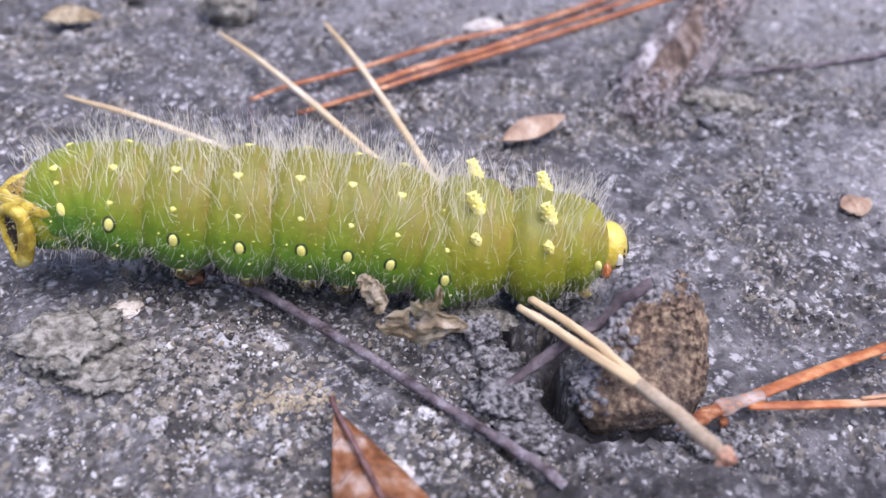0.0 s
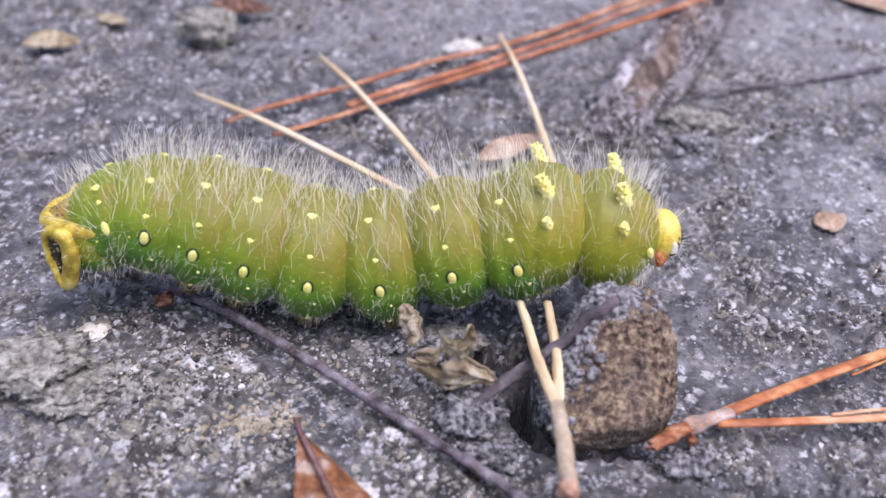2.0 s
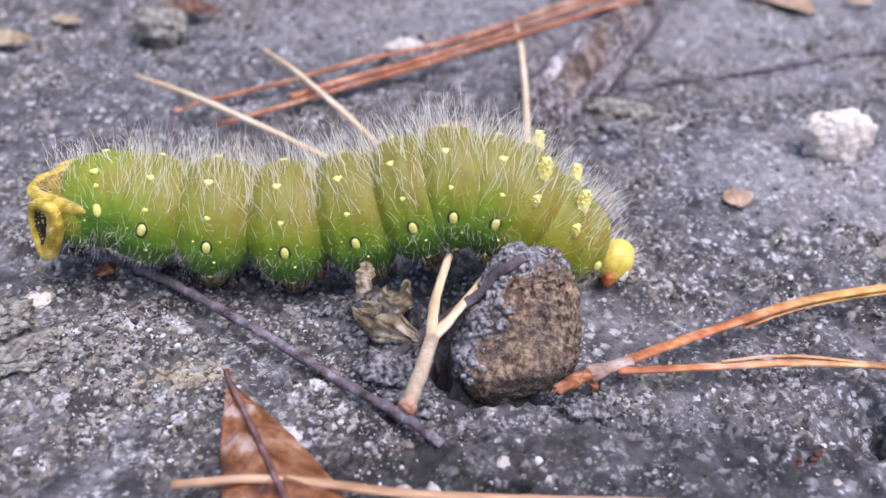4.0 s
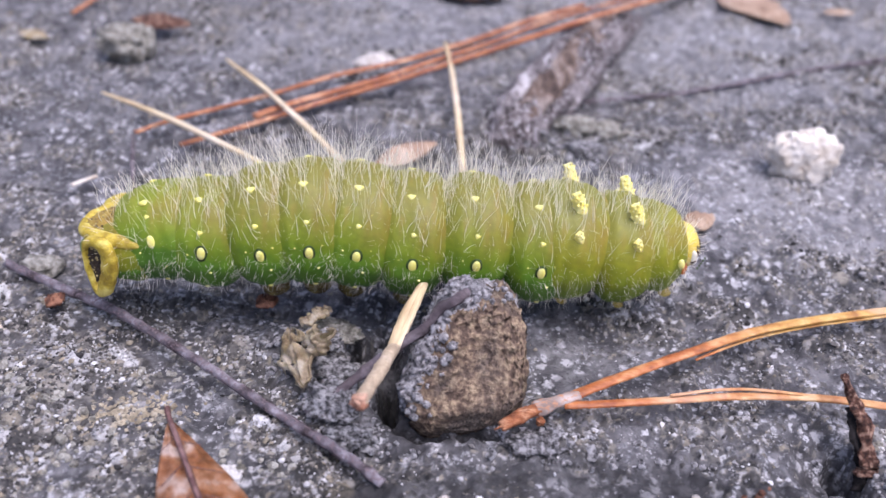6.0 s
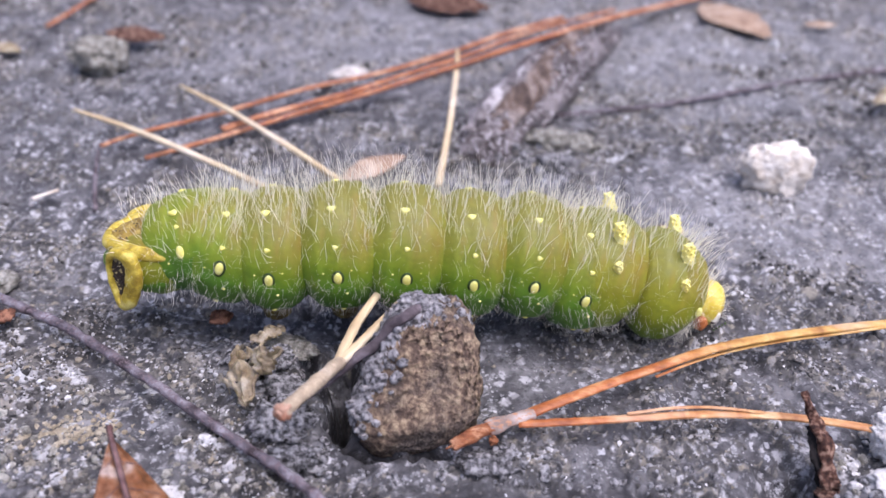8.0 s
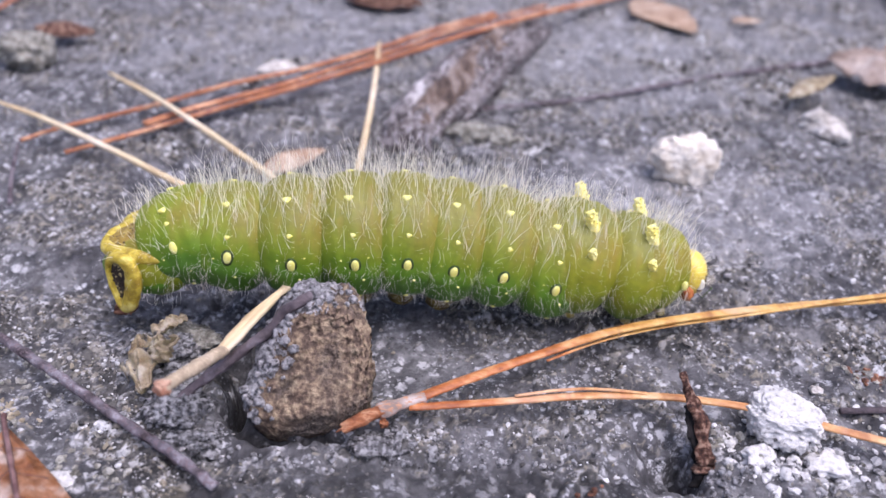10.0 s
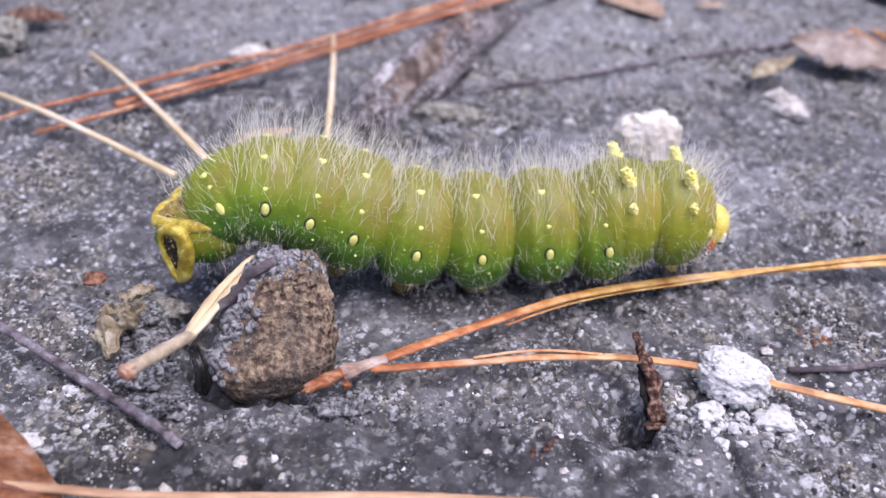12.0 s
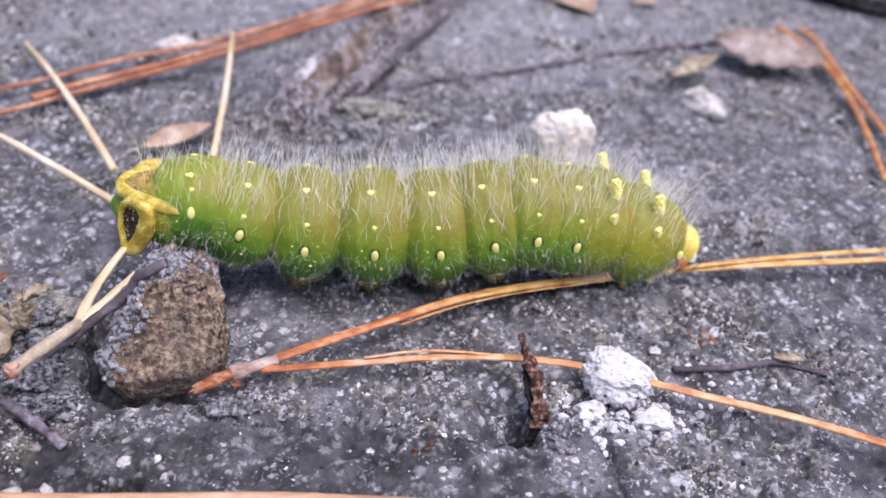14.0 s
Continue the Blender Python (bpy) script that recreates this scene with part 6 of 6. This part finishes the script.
    walk(body['a1'], [(t, pose(x, 0, z, 0, p, 0)) for t, x, z, p in (
        (0, 0.01298, 0.00633, 6.3), (0.5, 0.01357, 0.00771, 3.5), (1, 0.01451, 0.01088, -3.4), (1.5, 0.01549, 0.01357, -17.4), (2, 0.01638, 0.01094, -14.6), (2.5, 0.01577, 0.00936, -9.1),
        (3, 0.01506, 0.00891, -3.4), (3.5, 0.01481, 0.01040, 6.9), (4, 0.01528, 0.01260, 13.3), (4.5, 0.01582, 0.01486, 6.0), (5, 0.01636, 0.01565, -4.4), (5.5, 0.01654, 0.01241, -2.6),
        (6, 0.01549, 0.01023, 3.1), (6.5, 0.01445, 0.00935, 9.6), (7, 0.01398, 0.01002, 22.3), (7.5, 0.01503, 0.01227, 23.7), (8, 0.01643, 0.00841, 11.3), (8.5, 0.01655, 0.00695, 7.0),
        (9, 0.01607, 0.00679, 1.9), (9.5, 0.01498, 0.00686, 2.5), (10, 0.01451, 0.00813, 7.4), (10.5, 0.01551, 0.00925, 6.8), (11, 0.01601, 0.00979, 2.2), (11.5, 0.01749, 0.01016, -8.5),
        (12, 0.01786, 0.00892, -10.0), (12.5, 0.01682, 0.00851, -9.1), (13, 0.01536, 0.00816, -3.5), (13.5, 0.01478, 0.00931, 5.7), (14, 0.01581, 0.00989, 7.8))])
    walk(body['h3'], [(t, pose(x, 0, z, 0, p, 0)) for t, x, z, p in (
        (0, 0.01627, 0.00730, -0.5), (0.5, 0.01703, 0.00862, 4.6), (1, 0.01761, 0.01171, 10.6), (1.5, 0.01748, 0.01457, 1.7), (2, 0.01936, 0.01246, -4.0), (2.5, 0.01910, 0.01062, -0.1),
        (3, 0.01868, 0.00963, 4.3), (3.5, 0.01853, 0.01025, 13.4), (4, 0.01815, 0.01160, 25.0), (4.5, 0.01847, 0.01410, 24.8), (5, 0.01862, 0.01542, 10.9), (5.5, 0.01995, 0.01281, 2.3),
        (6, 0.01953, 0.01059, 2.9), (6.5, 0.01905, 0.00938, 4.5), (7, 0.01846, 0.00924, 11.6), (7.5, 0.01867, 0.01120, 19.1), (8, 0.01926, 0.00855, 9.4), (8.5, 0.01950, 0.00774, 4.4),
        (9, 0.01964, 0.00799, -0.9), (9.5, 0.01892, 0.00794, 0.3), (10, 0.01841, 0.00873, 4.2), (10.5, 0.01893, 0.00945, 10.0), (11, 0.01917, 0.01013, 9.8), (11.5, 0.01994, 0.01123, 1.8),
        (12, 0.02072, 0.01058, -6.8), (12.5, 0.02056, 0.01018, -8.7), (13, 0.01956, 0.00935, -3.8), (13.5, 0.01904, 0.00967, 2.6), (14, 0.01967, 0.00960, 10.5))])
    walk(body['h2'], [(t, pose(x, 0, z, 0, p, 0)) for t, x, z, p in (
        (0, 0.02476, 0.00645, 0.1), (0.5, 0.02512, 0.00654, 9.6), (1, 0.02472, 0.00848, 17.0), (1.5, 0.02575, 0.01319, 7.4), (2, 0.02773, 0.01193, 1.6), (2.5, 0.02697, 0.00937, 6.0),
        (3, 0.02624, 0.00785, 8.0), (3.5, 0.02503, 0.00733, 15.0), (4, 0.02375, 0.00746, 25.6), (4.5, 0.02403, 0.00992, 25.2), (5, 0.02565, 0.01341, 11.1), (5.5, 0.02747, 0.01187, 2.8),
        (6, 0.02711, 0.00949, 2.1), (6.5, 0.02668, 0.00814, 0.4), (7, 0.02586, 0.00696, 8.2), (7.5, 0.02566, 0.00757, 18.1), (8, 0.02800, 0.00600, 12.1), (8.5, 0.02844, 0.00579, 9.5),
        (9, 0.02821, 0.00702, 3.0), (9.5, 0.02736, 0.00679, 2.3), (10, 0.02651, 0.00702, 5.4), (10.5, 0.02633, 0.00686, 13.2), (11, 0.02628, 0.00756, 14.8), (11.5, 0.02790, 0.00974, 7.2),
        (12, 0.02855, 0.01053, -0.5), (12.5, 0.02818, 0.01068, -6.4), (13, 0.02727, 0.00916, -3.8), (13.5, 0.02651, 0.00864, 1.0), (14, 0.02654, 0.00739, 10.4))])
    walk(body['t1'], [(t, pose(x, 0, z, 0, p, 0)) for t, x, z, p in (
        (0, 0.02930, 0.00726, -8.5), (0.5, 0.02822, 0.00625, -1.7), (1, 0.02733, 0.00793, 6.9), (1.5, 0.02789, 0.01289, 1.2), (2, 0.02971, 0.01208, -5.8), (2.5, 0.02984, 0.00921, 2.2),
        (3, 0.02890, 0.00783, 3.5), (3.5, 0.02802, 0.00703, 8.4), (4, 0.02746, 0.00573, 17.4), (4.5, 0.02751, 0.00855, 17.1), (5, 0.02898, 0.01285, 5.5), (5.5, 0.03110, 0.01212, -7.6),
        (6, 0.03167, 0.01003, -10.0), (6.5, 0.03139, 0.00926, -16.0), (7, 0.03085, 0.00699, -5.5), (7.5, 0.02998, 0.00648, 9.2), (8, 0.02978, 0.00571, 11.4), (8.5, 0.03039, 0.00546, 13.7),
        (9, 0.03051, 0.00727, 0.8), (9.5, 0.03089, 0.00735, -5.8), (10, 0.03025, 0.00733, -1.2), (10.5, 0.02946, 0.00634, 10.9), (11, 0.02909, 0.00682, 14.1), (11.5, 0.02965, 0.00970, 12.2),
        (12, 0.02988, 0.01069, 6.0), (12.5, 0.03031, 0.01156, -11.4), (13, 0.03101, 0.01029, -15.7), (13.5, 0.03036, 0.00943, -8.6), (14, 0.02986, 0.00726, 5.2))])
    walk(body['hd'], [(t, pose(x, 0, z, 0, p, 0)) for t, x, z, p in (
        (0, 0.03310, 0.00800, -8.0), (0.5, 0.03295, 0.00686, -2.2), (1, 0.03215, 0.00735, 8.6), (1.5, 0.03250, 0.01301, 1.5), (2, 0.03401, 0.01274, -7.3), (2.5, 0.03454, 0.00901, 2.7),
        (3, 0.03422, 0.00725, 4.3), (3.5, 0.03407, 0.00566, 10.5), (4, 0.03358, 0.00355, 21.7), (4.5, 0.03263, 0.00655, 21.4), (5, 0.03314, 0.01250, 6.9), (5.5, 0.03439, 0.01302, -9.5),
        (6, 0.03468, 0.01117, -12.5), (6.5, 0.03432, 0.01091, -19.9), (7, 0.03496, 0.00805, -6.8), (7.5, 0.03486, 0.00569, 11.5), (8, 0.03489, 0.00425, 14.3), (8.5, 0.03536, 0.00366, 17.1),
        (9, 0.03519, 0.00690, 1.0), (9.5, 0.03474, 0.00773, -7.2), (10, 0.03463, 0.00723, -1.5), (10.5, 0.03467, 0.00484, 13.6), (11, 0.03454, 0.00494, 17.6), (11.5, 0.03443, 0.00796, 15.3),
        (12, 0.03458, 0.00973, 7.6), (12.5, 0.03455, 0.01229, -14.2), (13, 0.03420, 0.01164, -19.6), (13.5, 0.03436, 0.01014, -10.8), (14, 0.03459, 0.00647, 6.5))])
    walk(straw['sheath'], [(t, pose(x, y, z, 0, p, a)) for t, x, y, z, a, p in (
        (0, 0.02720, 0.06624, 0.00750, -62.7, -10.3), (0.5, 0.02633, 0.06640, 0.00750, -68.4, -15.5), (1, 0.02573, 0.06482, 0.00750, -70.9, -12.0), (1.2, 0.02573, 0.06482, 0.00750, -70.9, -12.0),
        (1.5, 0.02523, 0.06556, 0.00750, -84.0, 0.6), (2, 0.02238, 0.06589, 0.00750, -91.6, -9.4), (2.5, 0.02196, 0.06776, 0.00750, -94.0, -25.4), (3, 0.02125, 0.06773, 0.00750, -95.2, -26.1),
        (3.5, 0.02041, 0.06619, 0.00750, -98.4, -22.5), (4, 0.01878, 0.06795, 0.00750, -102.2, -6.8), (6.5, 0.02102, 0.07250, 0.00750, -107.3, -14.9), (7, 0.01947, 0.06997, 0.00750, -111.6, -14.5),
        (7.5, 0.02049, 0.07107, 0.00750, -111.3, -9.6), (8, 0.02045, 0.07303, 0.00750, -113.2, -14.2), (8.5, 0.01909, 0.07241, 0.00750, -112.3, -19.4), (11, 0.01935, 0.07270, 0.00750, -108.9, -21.4),
        (11.5, 0.01814, 0.07200, 0.00750, -110.1, -17.8), (12, 0.01999, 0.06887, 0.00750, -109.0, -21.5), (12.5, 0.01867, 0.07095, 0.00750, -109.7, -9.0), (13, 0.01549, 0.07557, 0.00600, -118.1, -18.6),
        (13.5, 0.01604, 0.07629, 0.00600, -112.8, -21.3), (14, 0.01903, 0.07331, 0.00600, -108.2, -14.5))])
    walk(straw['root_a'], [(t, pose(x, y, z, 0, p, a)) for t, x, y, z, a, p in (
        (0, 0.02720, 0.06624, 0.00750, 138.5, -3.9), (0.5, 0.02633, 0.06640, 0.00750, 136.5, -4.2), (1, 0.02573, 0.06482, 0.00750, 125.2, -3.3), (1.2, 0.02573, 0.06482, 0.00750, 125.2, -3.3),
        (1.5, 0.02523, 0.06556, 0.00750, 111.5, -2.8), (2, 0.02238, 0.06589, 0.00750, 102.2, -3.9), (2.5, 0.02196, 0.06776, 0.00750, 95.4, -5.4), (3, 0.02125, 0.06773, 0.00750, 93.9, -5.6),
        (3.5, 0.02041, 0.06619, 0.00750, 87.7, -4.4), (4, 0.01878, 0.06795, 0.00750, 84.4, -4.0), (6.5, 0.02102, 0.07250, 0.00750, 73.8, -5.8), (7, 0.01947, 0.06997, 0.00750, 82.6, -4.5),
        (7.5, 0.02049, 0.07107, 0.00750, 81.1, -4.2), (8, 0.02045, 0.07303, 0.00750, 73.7, -6.1), (8.5, 0.01909, 0.07241, 0.00750, 70.5, -4.9), (11, 0.01935, 0.07270, 0.00750, 57.8, -5.9),
        (11.5, 0.01814, 0.07200, 0.00750, 56.7, -5.5), (12, 0.01999, 0.06887, 0.00750, 72.3, -5.4), (12.5, 0.01867, 0.07095, 0.00750, 58.8, -4.4), (13, 0.01549, 0.07557, 0.00600, 35.7, -13.9),
        (13.5, 0.01604, 0.07629, 0.00600, 42.9, -14.5), (14, 0.01903, 0.07331, 0.00600, 77.2, -12.8))])
    walk(straw['root_b'], [(t, pose(x, y, z, 0, p, a)) for t, x, y, z, a, p in (
        (0, 0.02720, 0.06624, 0.00750, 126.7, -4.6), (0.5, 0.02633, 0.06640, 0.00750, 125.5, -4.9), (1, 0.02573, 0.06482, 0.00750, 116.2, -3.5), (1.2, 0.02573, 0.06482, 0.00750, 116.2, -3.5),
        (1.5, 0.02523, 0.06556, 0.00750, 97.0, -2.9), (2, 0.02238, 0.06589, 0.00750, 85.7, -3.7), (2.5, 0.02196, 0.06776, 0.00750, 77.8, -5.1), (3, 0.02125, 0.06773, 0.00750, 74.2, -5.4),
        (3.5, 0.02041, 0.06619, 0.00750, 74.2, -4.2), (4, 0.01878, 0.06795, 0.00750, 57.4, -4.0), (6.5, 0.02102, 0.07250, 0.00750, 72.3, -5.8), (7, 0.01947, 0.06997, 0.00750, 65.0, -4.4),
        (7.5, 0.02049, 0.07107, 0.00750, 60.6, -4.2), (8, 0.02045, 0.07303, 0.00750, 54.7, -6.2), (8.5, 0.01909, 0.07241, 0.00750, 60.3, -5.7), (11, 0.01935, 0.07270, 0.00750, 58.8, -5.3),
        (11.5, 0.01814, 0.07200, 0.00750, 50.8, -5.5), (12, 0.01999, 0.06887, 0.00750, 63.9, -5.7), (12.5, 0.01867, 0.07095, 0.00750, 56.9, -4.4), (13, 0.01549, 0.07557, 0.00600, 30.3, -13.4),
        (13.5, 0.01604, 0.07629, 0.00600, 39.0, -13.5), (14, 0.01903, 0.07331, 0.00600, 51.9, -12.5))])
    walk(straw['needle_a'], [(t, pose(x, y, z, 0, p, a)) for t, x, y, z, a, p in (
        (0, -0.05607, 0.13393, 0.00250, -32.2, -2.5), (0.5, -0.05636, 0.13556, 0.00250, -33.4, -2.9), (1, -0.05625, 0.13617, 0.00250, -32.4, -2.9), (1.2, -0.05625, 0.13617, 0.00250, -32.4, -2.9),
        (1.5, -0.03665, 0.14730, 0.00250, -41.2, -1.7), (2, -0.03326, 0.14572, 0.00250, -42.4, -1.9), (2.5, -0.03405, 0.14841, 0.00250, -39.6, -1.8), (3, -0.03556, 0.14938, 0.00250, -44.3, -2.1),
        (3.5, -0.03521, 0.14860, 0.00250, -40.2, -2.2), (4, -0.03616, 0.15070, 0.00250, -41.7, -1.6), (6.5, -0.03525, 0.15132, 0.00250, -40.9, -1.6), (7, -0.03476, 0.15011, 0.00250, -39.4, -1.6),
        (7.5, -0.03477, 0.15014, 0.00250, -40.2, -1.6), (8, -0.03445, 0.14964, 0.00250, -38.3, -1.7), (8.5, -0.03450, 0.15014, 0.00250, -40.0, -1.9), (11, -0.03669, 0.15219, 0.00250, -39.9, -1.6),
        (11.5, -0.03536, 0.15084, 0.00250, -38.1, -1.7), (12, -0.03381, 0.15061, 0.00250, -40.5, -1.4), (12.5, -0.03042, 0.14852, 0.00250, -42.2, -1.4), (13, -0.02318, 0.14074, 0.00250, -38.2, -1.7),
        (13.5, -0.02149, 0.13947, 0.00250, -37.2, -1.9), (14, -0.02014, 0.13767, 0.00250, -42.9, -1.8))])
    walk(straw['needle_b'], [(t, pose(x, y, z, 0, p, a)) for t, x, y, z, a, p in (
        (0, -0.03673, 0.16235, 0.00250, -55.0, -1.5), (0.5, -0.03703, 0.16202, 0.00250, -53.1, -1.5), (1, -0.03698, 0.16236, 0.00250, -52.0, -1.5), (1.2, -0.03698, 0.16236, 0.00250, -52.0, -1.5),
        (1.5, -0.01367, 0.16477, 0.00250, -63.1, -1.7), (2, -0.01337, 0.16430, 0.00250, -65.1, -1.6), (2.5, -0.01348, 0.16551, 0.00250, -61.9, -1.6), (3, -0.01363, 0.16590, 0.00250, -61.6, -1.5),
        (3.5, -0.01363, 0.16427, 0.00250, -60.9, -1.7), (4, -0.01427, 0.16634, 0.00250, -61.4, -1.6), (6.5, -0.01606, 0.16871, 0.00250, -58.8, -1.5), (7, -0.01824, 0.16697, 0.00250, -55.0, -1.5),
        (7.5, -0.01740, 0.16239, 0.00250, -50.7, -1.5), (8, -0.01746, 0.16186, 0.00250, -50.2, -1.6), (8.5, -0.01796, 0.16299, 0.00250, -49.8, -1.6), (11, -0.01731, 0.16682, 0.00250, -55.0, -1.6),
        (11.5, -0.01659, 0.16755, 0.00250, -60.2, -1.6), (12, -0.01679, 0.16836, 0.00250, -58.3, -1.5), (12.5, -0.01770, 0.16824, 0.00250, -56.3, -1.4), (13, -0.01627, 0.16554, 0.00250, -55.0, -1.4),
        (13.5, -0.01563, 0.16604, 0.00250, -59.0, -1.5), (14, -0.01392, 0.16853, 0.00250, -62.4, -1.4))])
    walk(straw['needle_c'], [(t, pose(x, y, z, 0, p, a)) for t, x, y, z, a, p in (
        (0, -0.01724, 0.16929, 0.00250, -69.1, -1.4), (0.5, -0.02030, 0.16853, 0.00250, -66.5, -1.5), (1, -0.01907, 0.16779, 0.00250, -66.4, -1.6), (1.2, -0.01907, 0.16779, 0.00250, -66.4, -1.6),
        (1.5, 0.01962, 0.17526, 0.00250, -84.0, -1.7), (2, 0.02243, 0.17830, 0.00250, -85.0, -1.6), (2.5, 0.02548, 0.18195, 0.00250, -87.1, -1.4), (3, 0.02702, 0.17862, 0.00250, -88.0, -1.4),
        (3.5, 0.02666, 0.17753, 0.00250, -86.9, -1.5), (4, 0.03997, 0.18599, 0.00250, -94.0, -1.3), (6.5, 0.02907, 0.18085, 0.00250, -88.8, -1.4), (7, 0.03706, 0.18443, 0.00250, -92.8, -1.4),
        (7.5, 0.03963, 0.18758, 0.00250, -95.3, -1.3), (8, 0.03853, 0.18566, 0.00250, -95.2, -1.3), (8.5, 0.03960, 0.18758, 0.00250, -95.0, -1.2), (11, 0.03401, 0.18467, 0.00250, -92.0, -1.3),
        (11.5, 0.03329, 0.18283, 0.00250, -91.5, -1.4), (12, 0.03314, 0.18193, 0.00250, -89.9, -1.5), (12.5, 0.02965, 0.18219, 0.00250, -89.2, -1.5), (13, 0.02869, 0.17773, 0.00250, -86.6, -1.5),
        (13.5, 0.02863, 0.18059, 0.00250, -86.9, -1.5), (14, 0.02704, 0.17836, 0.00250, -87.7, -1.6))])
    walk(flake, [(t, pose(x, y, z, tilt, 0, turn)) for t, x, y, z, tilt, turn in (
        (0, 0.00426, 0.07750, 0.00450, 75, 0), (0.5, 0.00550, 0.07638, 0.00450, 72, -5), (1, 0.00913, 0.07689, 0.00450, 69, -10), (1.5, 0.01123, 0.07257, 0.00450, 66, -15), (2, 0.01133, 0.07410, 0.00450, 63, -20), (2.5, 0.01035, 0.07404, 0.00450, 60, -25), (3, 0.01033, 0.07423, 0.00450, 57, -30), (3.5, 0.01180, 0.07397, 0.00450, 54, -35), (4, 0.01298, 0.07437, 0.00450, 51, -40), (6.5, 0.00850, 0.07720, 0.00240, 20, -78), (14, 0.00850, 0.07720, 0.00240, 20, -78))])


motions()
